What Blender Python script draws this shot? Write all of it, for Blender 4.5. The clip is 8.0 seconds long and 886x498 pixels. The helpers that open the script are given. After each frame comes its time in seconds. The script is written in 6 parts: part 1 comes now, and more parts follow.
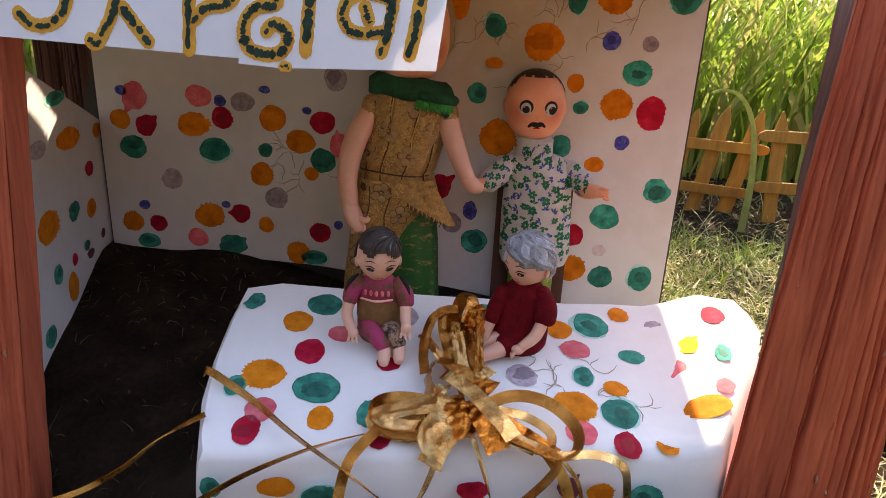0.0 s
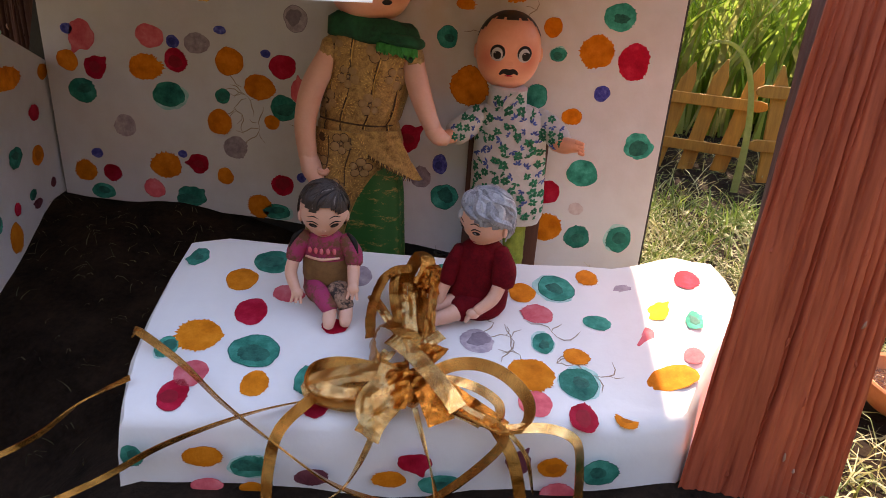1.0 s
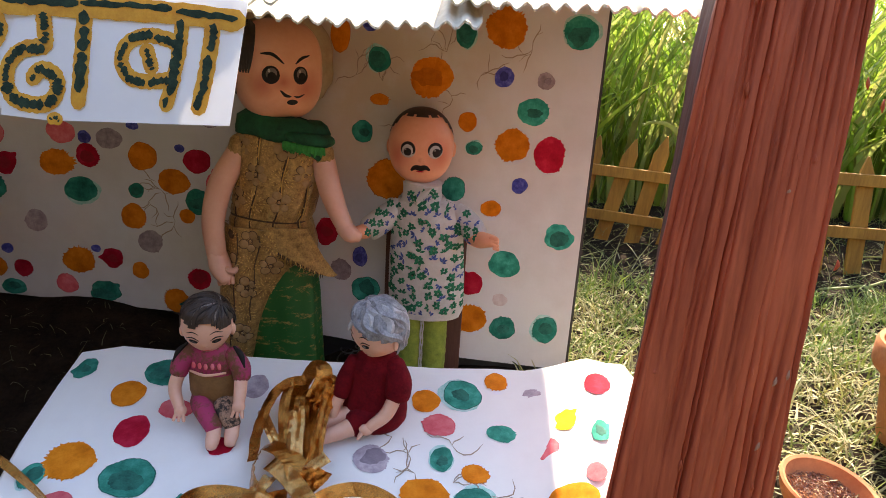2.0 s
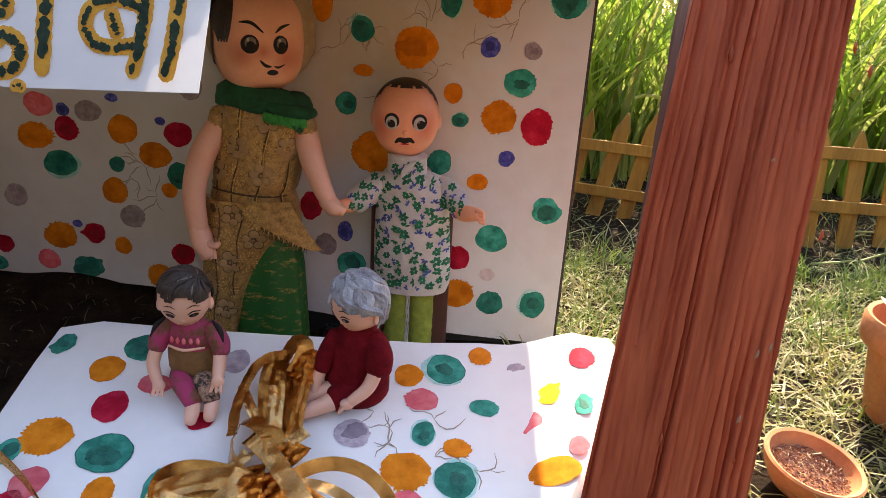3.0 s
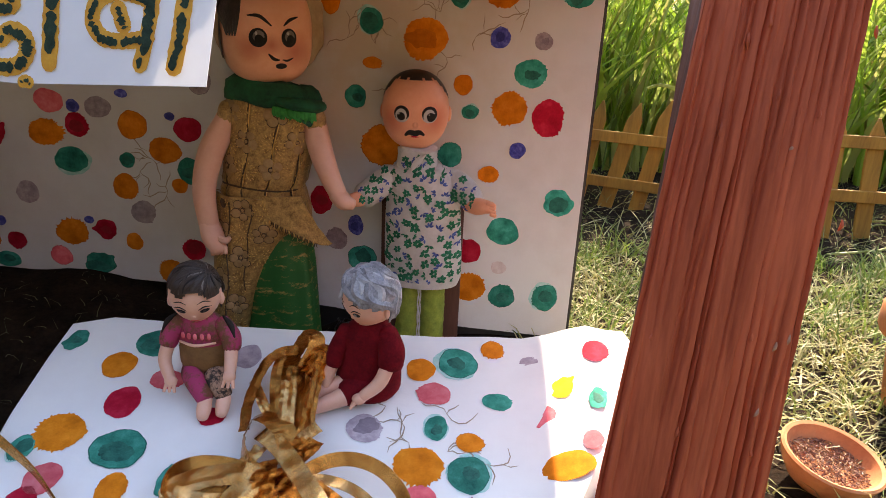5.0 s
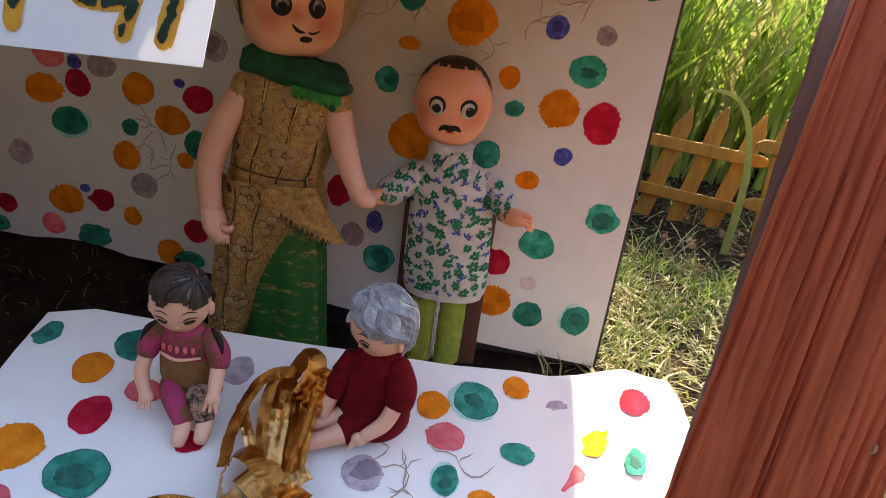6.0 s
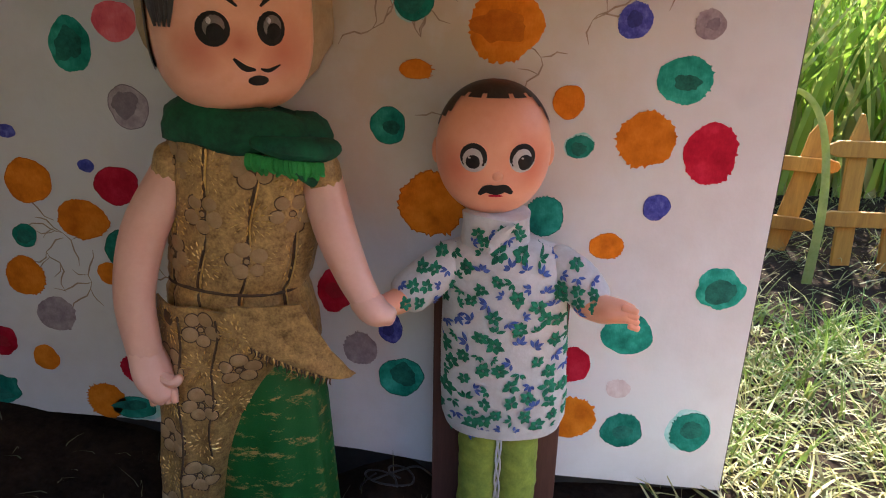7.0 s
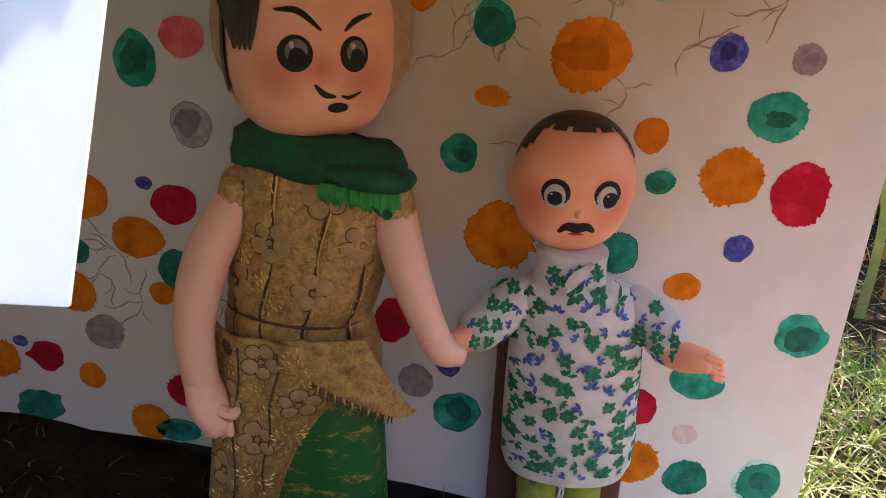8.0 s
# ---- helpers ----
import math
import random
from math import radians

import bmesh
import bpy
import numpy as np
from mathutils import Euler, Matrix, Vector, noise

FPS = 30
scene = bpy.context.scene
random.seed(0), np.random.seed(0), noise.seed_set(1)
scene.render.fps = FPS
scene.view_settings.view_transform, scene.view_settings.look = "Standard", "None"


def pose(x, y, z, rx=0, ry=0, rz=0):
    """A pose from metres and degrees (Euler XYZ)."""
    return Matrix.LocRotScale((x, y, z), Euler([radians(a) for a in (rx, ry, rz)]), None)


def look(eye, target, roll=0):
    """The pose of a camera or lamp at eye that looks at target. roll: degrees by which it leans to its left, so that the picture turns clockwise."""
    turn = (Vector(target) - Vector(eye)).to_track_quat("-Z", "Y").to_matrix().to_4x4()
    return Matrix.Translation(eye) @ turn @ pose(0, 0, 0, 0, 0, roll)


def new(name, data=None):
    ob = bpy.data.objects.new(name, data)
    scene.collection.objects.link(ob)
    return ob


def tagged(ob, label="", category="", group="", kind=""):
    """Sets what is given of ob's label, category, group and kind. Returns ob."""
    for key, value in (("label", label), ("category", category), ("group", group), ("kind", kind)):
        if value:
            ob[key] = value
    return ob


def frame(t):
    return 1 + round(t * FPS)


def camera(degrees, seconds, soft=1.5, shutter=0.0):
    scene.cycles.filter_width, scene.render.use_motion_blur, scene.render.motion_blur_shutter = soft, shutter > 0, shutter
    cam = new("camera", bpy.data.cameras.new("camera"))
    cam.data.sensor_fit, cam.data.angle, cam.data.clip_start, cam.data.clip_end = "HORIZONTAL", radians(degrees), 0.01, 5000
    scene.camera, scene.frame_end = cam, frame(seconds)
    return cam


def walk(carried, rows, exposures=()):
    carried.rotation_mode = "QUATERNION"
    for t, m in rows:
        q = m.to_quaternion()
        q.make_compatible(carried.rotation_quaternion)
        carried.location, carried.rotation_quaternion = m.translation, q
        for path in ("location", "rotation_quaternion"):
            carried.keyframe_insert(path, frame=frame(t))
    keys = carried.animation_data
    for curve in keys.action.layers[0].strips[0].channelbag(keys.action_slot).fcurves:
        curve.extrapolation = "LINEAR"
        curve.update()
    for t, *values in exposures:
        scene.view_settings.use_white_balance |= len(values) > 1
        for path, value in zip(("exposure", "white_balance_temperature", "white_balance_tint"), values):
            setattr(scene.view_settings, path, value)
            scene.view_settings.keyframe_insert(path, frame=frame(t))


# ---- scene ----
cam = camera(66.6, 8.0, soft=0.6, shutter=0.12)
PATH = [
    (0, (0.045, 0.029, 0.245), (-0.058, 1.914, -0.418), 2.9),
    (0.5, (0.045, 0.046, 0.234), (-0.071, 1.907, -0.492), 3.5),
    (1, (0.072, 0.059, 0.236), (-0.03, 1.897, -0.546), 3.8),
    (1.5, (0.093, 0.077, 0.256), (0.041, 1.975, -0.371), 3.0),
    (1.7, (0.104, 0.08, 0.261), (0.039, 1.981, -0.356), 3.4),
    (2.8, (0.128, 0.091, 0.261), (0.078, 1.975, -0.407), 3.8),
    (3, (0.125, 0.089, 0.257), (0.077, 1.969, -0.427), 3.5),
    (3.5, (0.124, 0.084, 0.257), (0.04, 1.947, -0.467), 2.6),
    (4, (0.125, 0.083, 0.257), (0.029, 1.945, -0.468), 2.3),
    (4.5, (0.127, 0.085, 0.257), (0.043, 1.955, -0.446), 1.8),
    (4.7, (0.128, 0.087, 0.255), (0.03, 1.957, -0.448), 1.7),
    (5.8, (0.11, 0.128, 0.259), (0.081, 1.996, -0.456), 8.4),
    (6, (0.1141, 0.1479, 0.2569), (-0.0063, 1.9884, -0.5164), 7.6),
    (6.2, (0.1092, 0.1831, 0.2500), (-0.0053, 1.9804, -0.6177), 6.0),
    (6.3, (0.1051, 0.1980, 0.2377), (0.0346, 2.0354, -0.5530), 6.6),
    (6.5, (0.1063, 0.2230, 0.2340), (0.0448, 2.0457, -0.5872), 5.2),
    (6.8, (0.0817, 0.2677, 0.2368), (-0.0157, 2.1127, -0.5290), 0.7),
    (7, (0.0767, 0.2899, 0.2367), (-0.0254, 2.1630, -0.4569), 1.0),
    (7.2, (0.062, 0.291, 0.243), (-0.096, 2.183, -0.384), 1.6),
    (7.5, (0.0541, 0.2970, 0.2542), (-0.1567, 2.1923, -0.3485), 1.4),
    (8, (0.0536, 0.3045, 0.2428), (-0.0989, 2.1788, -0.4383), 2.6),
]
walk(cam, [(t, look(eye, target, roll)) for t, eye, target, roll in PATH], exposures=[(0, 2.29, 8150, 21), (1.0, 2.26, 8250, 23), (1.5, 2.27, 7800, 15), (3.5, 2.32, 7950, 17), (4.7, 2.32, 7950, 17), (6.0, 2.22, 7800, 16), (6.5, 2.12, 7500, 17), (7.0, 2.78, 6350, 10), (7.2, 3.06, 6500, 9), (7.5, 2.83, 6850, 12), (8, 2.73, 6900, 13)])

# ---- light ----
SUN = Vector((0.31, 0.95, 1.0)).normalized()
world = bpy.data.worlds.new("sky")
scene.world = world
world.use_nodes = True
sky = world.node_tree.nodes.new("ShaderNodeTexSky")
sky.sky_type, sky.sun_disc = "NISHITA", False
sky.sun_elevation, sky.sun_rotation = math.asin(SUN.z), math.atan2(SUN.x, SUN.y)
background = world.node_tree.nodes["Background"]
background.inputs["Strength"].default_value = 0.15
world.node_tree.links.new(sky.outputs["Color"], background.inputs["Color"])
sun = new("sun", bpy.data.lights.new("sun", "SUN"))
sun.data.energy, sun.data.angle, sun.data.color = 3.3, radians(0.5), (1.0, 0.92, 0.78)
sun.matrix_world = look(SUN * 5, (0, 0, 0))


# ---- materials ----
def node(tree, kind, **sockets):
    n = tree.nodes.new(kind)
    for key, value in sockets.items():
        n.inputs[key.replace("_", " ")].default_value = value
    return n


def surface(name, light, dark, size=0.01, rough=0.6, bump=0.3, metal=0.0, stretch=(1, 1, 1), fine=6.0, spread=(0.35, 0.65), translucent=0.0, specular=0.5, vary=0.0):
    """Two tones mixed by noise of a size in metres, with finer relief; vary shifts the brightness from one piece to the next."""
    m = bpy.data.materials.new(name)
    m.use_nodes = True
    tree = m.node_tree
    link = tree.links.new
    shader = tree.nodes["Principled BSDF"]
    where = tree.nodes.new("ShaderNodeTexCoord")
    mapping = node(tree, "ShaderNodeMapping", Scale=stretch)
    link(where.outputs["Object"], mapping.inputs["Vector"])
    broad = node(tree, "ShaderNodeTexNoise", Scale=1 / size, Detail=4.0, Roughness=0.6)
    grain = node(tree, "ShaderNodeTexNoise", Scale=fine / size, Detail=5.0, Roughness=0.65)
    link(mapping.outputs["Vector"], broad.inputs["Vector"])
    link(mapping.outputs["Vector"], grain.inputs["Vector"])
    both = node(tree, "ShaderNodeMix", Factor=0.35)
    link(broad.outputs["Fac"], both.inputs["A"])
    link(grain.outputs["Fac"], both.inputs["B"])
    ramp = tree.nodes.new("ShaderNodeValToRGB")
    ramp.color_ramp.elements[0].position, ramp.color_ramp.elements[1].position = spread
    ramp.color_ramp.elements[0].color, ramp.color_ramp.elements[1].color = (*dark, 1), (*light, 1)
    link(both.outputs["Result"], ramp.inputs["Fac"])
    colour = ramp.outputs["Color"]
    if vary:
        info = tree.nodes.new("ShaderNodeObjectInfo")
        scale = node(tree, "ShaderNodeMapRange")
        scale.inputs["To Min"].default_value, scale.inputs["To Max"].default_value = 1 - vary, 1 + vary
        link(info.outputs["Random"], scale.inputs["Value"])
        tint = tree.nodes.new("ShaderNodeHueSaturation")
        link(scale.outputs["Result"], tint.inputs["Value"])
        link(colour, tint.inputs["Color"])
        colour = tint.outputs["Color"]
    link(colour, shader.inputs["Base Color"])
    shader.inputs["Roughness"].default_value = rough
    shader.inputs["Metallic"].default_value = metal
    shader.inputs["Specular IOR Level"].default_value = specular
    if bump:
        relief = node(tree, "ShaderNodeBump", Strength=bump, Distance=size * 0.1)
        link(both.outputs["Result"], relief.inputs["Height"])
        link(relief.outputs["Normal"], shader.inputs["Normal"])
    if translucent:
        glow = tree.nodes.new("ShaderNodeBsdfTranslucent")
        link(colour, glow.inputs["Color"])
        mix = node(tree, "ShaderNodeMixShader", Fac=translucent)
        link(shader.outputs["BSDF"], mix.inputs[1])
        link(glow.outputs["BSDF"], mix.inputs[2])
        link(mix.outputs["Shader"], tree.nodes["Material Output"].inputs["Surface"])
    return m


def blade_material(name, tones, translucent=0.35, rough=0.55):
    """Leaves whose tone changes from blade to blade."""
    m = bpy.data.materials.new(name)
    m.use_nodes = True
    tree = m.node_tree
    link = tree.links.new
    shader = tree.nodes["Principled BSDF"]
    island = tree.nodes.new("ShaderNodeNewGeometry")
    ramp = tree.nodes.new("ShaderNodeValToRGB")
    while len(ramp.color_ramp.elements) < len(tones):
        ramp.color_ramp.elements.new(0.5)
    for i, tone in enumerate(tones):
        ramp.color_ramp.elements[i].position = i / (len(tones) - 1)
        ramp.color_ramp.elements[i].color = (*tone, 1)
    link(island.outputs["Random Per Island"], ramp.inputs["Fac"])
    link(ramp.outputs["Color"], shader.inputs["Base Color"])
    shader.inputs["Roughness"].default_value = rough
    glow = tree.nodes.new("ShaderNodeBsdfTranslucent")
    link(ramp.outputs["Color"], glow.inputs["Color"])
    mix = node(tree, "ShaderNodeMixShader", Fac=translucent)
    link(shader.outputs["BSDF"], mix.inputs[1])
    link(glow.outputs["BSDF"], mix.inputs[2])
    link(mix.outputs["Shader"], tree.nodes["Material Output"].inputs["Surface"])
    return m


def gold_material(name, light, dark, rough, crumple_size, relief_depth, metal):
    """Metallised ribbon with a fine crosswise weave and sharp crumples."""
    m = surface(name, light, dark, size=0.006, rough=rough, bump=0.0, metal=metal, fine=8.0)
    tree = m.node_tree
    link = tree.links.new
    shader = tree.nodes["Principled BSDF"]
    where = tree.nodes.new("ShaderNodeTexCoord")
    ribs = node(tree, "ShaderNodeTexWave", Scale=1500.0, Distortion=1.5, Detail=1.0)
    ribs.bands_direction = "DIAGONAL"
    link(where.outputs["Object"], ribs.inputs["Vector"])
    crumple = node(tree, "ShaderNodeTexVoronoi", Scale=crumple_size)
    crumple.feature = "SMOOTH_F1"
    crumple.inputs["Smoothness"].default_value = 0.35
    link(where.outputs["Object"], crumple.inputs["Vector"])
    total = tree.nodes.new("ShaderNodeMath")
    total.operation = "MULTIPLY_ADD"
    total.inputs[1].default_value = 0.035
    link(ribs.outputs["Fac"], total.inputs[0])
    link(crumple.outputs["Distance"], total.inputs[2])
    glint = node(tree, "ShaderNodeTexNoise", Scale=900.0, Detail=2.0, Roughness=0.6)
    link(where.outputs["Object"], glint.inputs["Vector"])
    sparkle = tree.nodes.new("ShaderNodeMath")
    sparkle.operation = "MULTIPLY_ADD"
    sparkle.inputs[1].default_value = 0.09
    link(glint.outputs["Fac"], sparkle.inputs[0])
    link(total.outputs["Value"], sparkle.inputs[2])
    relief = node(tree, "ShaderNodeBump", Strength=1.0, Distance=relief_depth)
    link(sparkle.outputs["Value"], relief.inputs["Height"])
    link(relief.outputs["Normal"], shader.inputs["Normal"])
    return m


def wash(name, pale, mid, deep, size=0.011, vary=0.0):
    """Poster paint laid on wet: pools of deeper colour, watery patches and faint brush streaks."""
    m = surface(name, mid, deep, size=size, rough=0.72, bump=0.0, specular=0.12, fine=1.8, spread=(0.32, 0.5), vary=vary)
    tree = m.node_tree
    ramp = [n for n in tree.nodes if n.type == "VALTORGB"][0].color_ramp
    ramp.elements.new(0.66).color = (*pale, 1)
    where = [n for n in tree.nodes if n.type == "TEX_COORD"][0]
    mapping = node(tree, "ShaderNodeMapping", Scale=(1.0, 1.0, 0.3), Rotation=(0.2, 0.5, 0.9))
    tree.links.new(where.outputs["Object"], mapping.inputs["Vector"])
    streak = node(tree, "ShaderNodeTexNoise", Scale=1500.0, Detail=3.0, Roughness=0.6)
    tree.links.new(mapping.outputs["Vector"], streak.inputs["Vector"])
    blend = [n for n in tree.nodes if n.type == "MIX"][0]
    again = node(tree, "ShaderNodeMix", Factor=0.12)
    tree.links.new(blend.outputs["Result"], again.inputs["A"])
    tree.links.new(streak.outputs["Fac"], again.inputs["B"])
    tree.links.new(again.outputs["Result"], [n for n in tree.nodes if n.type == "VALTORGB"][0].inputs["Fac"])
    return m


def flushed(name, light, dark, red, places):
    """Doll plastic sprayed with a soft flush round some places."""
    m = surface(name, light, dark, size=0.02, rough=0.4, bump=0.0)
    tree = m.node_tree
    link = tree.links.new
    where = [n for n in tree.nodes if n.type == "TEX_COORD"][0]
    colour = [n for n in tree.nodes if n.type == "VALTORGB"][0].outputs["Color"]
    for centre, reach in places:
        mapping = node(tree, "ShaderNodeMapping", Scale=(1 / reach,) * 3, Location=[-c / reach for c in centre])
        link(where.outputs["Object"], mapping.inputs["Vector"])
        spread = tree.nodes.new("ShaderNodeTexGradient")
        spread.gradient_type = "SPHERICAL"
        link(mapping.outputs["Vector"], spread.inputs["Vector"])
        mix = tree.nodes.new("ShaderNodeMix")
        mix.data_type = "RGBA"
        link(spread.outputs["Fac"], mix.inputs["Factor"])
        link(colour, mix.inputs[6])
        mix.inputs[7].default_value = (*red, 1)
        colour = mix.outputs[2]
    link(colour, tree.nodes["Principled BSDF"].inputs["Base Color"])
    return m


def patchy_paper(name):
    """White paper that turns brown in a cloudy patch round one place, where it has also cracked."""
    m = surface(name, (0.71, 0.71, 0.72), (0.63, 0.61, 0.605), size=0.09, rough=0.75, bump=0.12, spread=(0.3, 0.55))
    tree = m.node_tree
    link = tree.links.new
    where = [n for n in tree.nodes if n.type == "TEX_COORD"][0]
    cloud = node(tree, "ShaderNodeTexNoise", Scale=34.0, Detail=5.0, Roughness=0.62)
    link(where.outputs["Object"], cloud.inputs["Vector"])
    colour = [n for n in tree.nodes if n.type == "VALTORGB"][0].outputs["Color"]
    for centre, reach, tone in (((0.085, 0.0, 0.245), 0.15, (0.6, 0.5, 0.36)),):
        mapping = node(tree, "ShaderNodeMapping", Scale=(1 / reach, 0.0, 1 / reach), Location=(-centre[0] / reach, 0.0, -centre[2] / reach))
        link(where.outputs["Object"], mapping.inputs["Vector"])
        spread = tree.nodes.new("ShaderNodeTexGradient")
        spread.gradient_type = "SPHERICAL"
        link(mapping.outputs["Vector"], spread.inputs["Vector"])
        amount = tree.nodes.new("ShaderNodeMath")
        amount.operation = "MULTIPLY"
        link(spread.outputs["Fac"], amount.inputs[0])
        link(cloud.outputs["Fac"], amount.inputs[1])
        limit = node(tree, "ShaderNodeMapRange")
        limit.inputs["From Min"].default_value, limit.inputs["From Max"].default_value = 0.08, 0.42
        limit.inputs["To Max"].default_value = 0.85
        link(amount.outputs["Value"], limit.inputs["Value"])
        mix = tree.nodes.new("ShaderNodeMix")
        mix.data_type = "RGBA"
        link(limit.outputs["Result"], mix.inputs["Factor"])
        link(colour, mix.inputs[6])
        mix.inputs[7].default_value = (*tone, 1)
        colour = mix.outputs[2]
    link(colour, tree.nodes["Principled BSDF"].inputs["Base Color"])
    return m


PAPER = surface("white_paper", (0.88, 0.885, 0.87), (0.82, 0.815, 0.8), size=0.05, rough=0.75, bump=0.12, spread=(0.25, 0.7))
PAPER_THIN = surface("thin_white_paper", (0.93, 0.94, 0.96), (0.89, 0.9, 0.93), size=0.05, rough=0.75, bump=0.1, translucent=0.3)
BOARD_PAPER = patchy_paper("board_paper")
BLACK_EDGE = surface("black_tape", (0.03, 0.03, 0.032), (0.015, 0.015, 0.016), size=0.01, rough=0.5)
PAINT = {
    "orange": wash("orange_paint", (0.86, 0.3, 0.03), (0.72, 0.21, 0.012), (0.5, 0.12, 0.006), vary=0.12),
    "yellow": wash("yellow_paint", (0.85, 0.6, 0.05), (0.8, 0.5, 0.025), (0.7, 0.38, 0.015), vary=0.1),
    "green": wash("green_paint", (0.06, 0.42, 0.33), (0.018, 0.25, 0.185), (0.004, 0.085, 0.07), vary=0.3),
    "red": wash("red_paint", (0.62, 0.03, 0.075), (0.46, 0.01, 0.035), (0.25, 0.004, 0.015), vary=0.18),
    "pink": wash("pink_paint", (0.88, 0.27, 0.3), (0.8, 0.15, 0.18), (0.62, 0.07, 0.1), vary=0.15),
    "blue": wash("blue_paint", (0.2, 0.23, 0.62), (0.08, 0.09, 0.42), (0.02, 0.025, 0.18), size=0.004, vary=0.15),
    "grey": wash("grey_paint", (0.52, 0.46, 0.49), (0.38, 0.32, 0.36), (0.24, 0.19, 0.23), size=0.005, vary=0.2),
    "pale": wash("pale_pink_paint", (0.72, 0.66, 0.66), (0.64, 0.55, 0.55), (0.55, 0.44, 0.44), size=0.005),
    "plum": wash("plum_paint", (0.28, 0.09, 0.11), (0.18, 0.05, 0.07), (0.09, 0.02, 0.03), vary=0.15),
}
SECOND = {
    "orange": surface("thick_orange_paint", (0.64, 0.18, 0.01), (0.48, 0.12, 0.006), size=0.004, rough=0.75, bump=0.1, specular=0.2),
    "green": surface("thick_green_paint", (0.016, 0.2, 0.15), (0.002, 0.07, 0.055), size=0.006, rough=0.7, bump=0.1, specular=0.3),
    "pink": surface("thick_pink_paint", (0.74, 0.11, 0.14), (0.62, 0.06, 0.09), size=0.004, rough=0.7, bump=0.1, specular=0.3),
    "red": surface("thick_red_paint", (0.36, 0.008, 0.026), (0.24, 0.004, 0.016), size=0.004, rough=0.7, bump=0.1, specular=0.3),
    "blue": surface("thick_blue_paint", (0.05, 0.06, 0.32), (0.02, 0.025, 0.16), size=0.004, rough=0.7, bump=0.1, specular=0.3),
    "grey": surface("thick_grey_paint", (0.3, 0.25, 0.29), (0.2, 0.16, 0.2), size=0.004, rough=0.7, bump=0.1, specular=0.3),
}
TEAL_HALO = surface("thin_teal_paint", (0.56, 0.77, 0.74), (0.22, 0.58, 0.52), size=0.005, rough=0.75, bump=0.0, specular=0.2)
CRACK = surface("brown_crack", (0.45, 0.36, 0.28), (0.28, 0.2, 0.14), size=0.003, rough=0.8, bump=0.0)
WOOD = surface("red_brown_painted_wood", (0.56, 0.125, 0.062), (0.33, 0.064, 0.032), size=0.011, rough=0.55, specular=0.3, bump=0.7, stretch=(1, 1, 0.05), spread=(0.33, 0.62), fine=4.0)
# post sides: a darker brown that carries their shade in the colour
SIDE_WOOD = surface("shaded_brown_wood", (0.19, 0.075, 0.05), (0.1, 0.042, 0.03), size=0.012, rough=0.7, bump=0.5, stretch=(1, 1, 0.1))
CHIP = surface("bare_wood_chip", (0.5, 0.3, 0.22), (0.4, 0.2, 0.14), size=0.002, rough=0.8)
DARK_WOOD = surface("dark_brown_wood", (0.13, 0.05, 0.035), (0.06, 0.022, 0.016), size=0.012, rough=0.7, bump=0.7, stretch=(1, 1, 0.1))
YELLOW_WOOD = surface("weathered_yellow_wood", (0.62, 0.31, 0.055), (0.36, 0.16, 0.03), size=0.014, rough=0.65, bump=0.5, stretch=(1, 1, 0.15), vary=0.15)
SKY_BLOCKER = surface("dark_sky_blocker", (0.07, 0.06, 0.05), (0.045, 0.04, 0.033), size=0.2, rough=0.9, bump=0.3)
CARD = surface("corrugated_white_card", (0.8, 0.75, 0.62), (0.6, 0.54, 0.42), size=0.02, rough=0.8, bump=0.3, translucent=0.16)
# unseen roof underside, browned to dim the light bounced inside the hut
UNDERSIDE = surface("brown_underside_card", (0.55, 0.43, 0.3), (0.43, 0.32, 0.21), size=0.03, rough=0.9, bump=0.2, translucent=0.16)
SOIL = surface("dark_garden_soil", (0.032, 0.02, 0.013), (0.007, 0.0045, 0.003), size=0.03, rough=1.0, bump=1.0, fine=9.0, specular=0.1)
CLAY = surface("terracotta", (0.62, 0.27, 0.115), (0.44, 0.16, 0.065), size=0.02, rough=0.8, bump=0.25)
SEED = blade_material("brown_grain", [(0.11, 0.035, 0.025), (0.24, 0.1, 0.065), (0.5, 0.33, 0.18), (0.14, 0.05, 0.04), (0.19, 0.08, 0.05)], translucent=0.0)
LAWN = blade_material("dry_lawn_blade", [(0.24, 0.24, 0.066), (0.56, 0.5, 0.23), (0.09, 0.16, 0.027), (0.36, 0.33, 0.11), (0.042, 0.085, 0.016), (0.62, 0.55, 0.3), (0.13, 0.2, 0.04), (0.19, 0.155, 0.06)])
TUFT = blade_material("green_tuft_blade", [(0.08, 0.16, 0.03), (0.16, 0.25, 0.05), (0.22, 0.28, 0.07), (0.05, 0.11, 0.02)])
# lawn blades again, darkened in colour for the hut's shade
SHADED = blade_material("shade_darkened_blade", [(0.07, 0.075, 0.03), (0.13, 0.12, 0.05), (0.04, 0.06, 0.02), (0.1, 0.085, 0.045)], translucent=0.1)
HAY = blade_material("yellow_straw", [(0.282, 0.242, 0.0874), (0.389, 0.335, 0.168), (0.147, 0.175, 0.0402), (0.322, 0.261, 0.108)], translucent=0.2)
REED = blade_material("green_grass_blade", [(0.2, 0.36, 0.036), (0.42, 0.57, 0.09), (0.08, 0.18, 0.022), (0.58, 0.64, 0.2), (0.24, 0.42, 0.046), (0.46, 0.42, 0.16), (0.12, 0.25, 0.03)], translucent=0.42, rough=0.36)
STRAW = surface("pale_straw", (0.5, 0.52, 0.2), (0.3, 0.37, 0.1), size=0.02, rough=0.5, translucent=0.35)
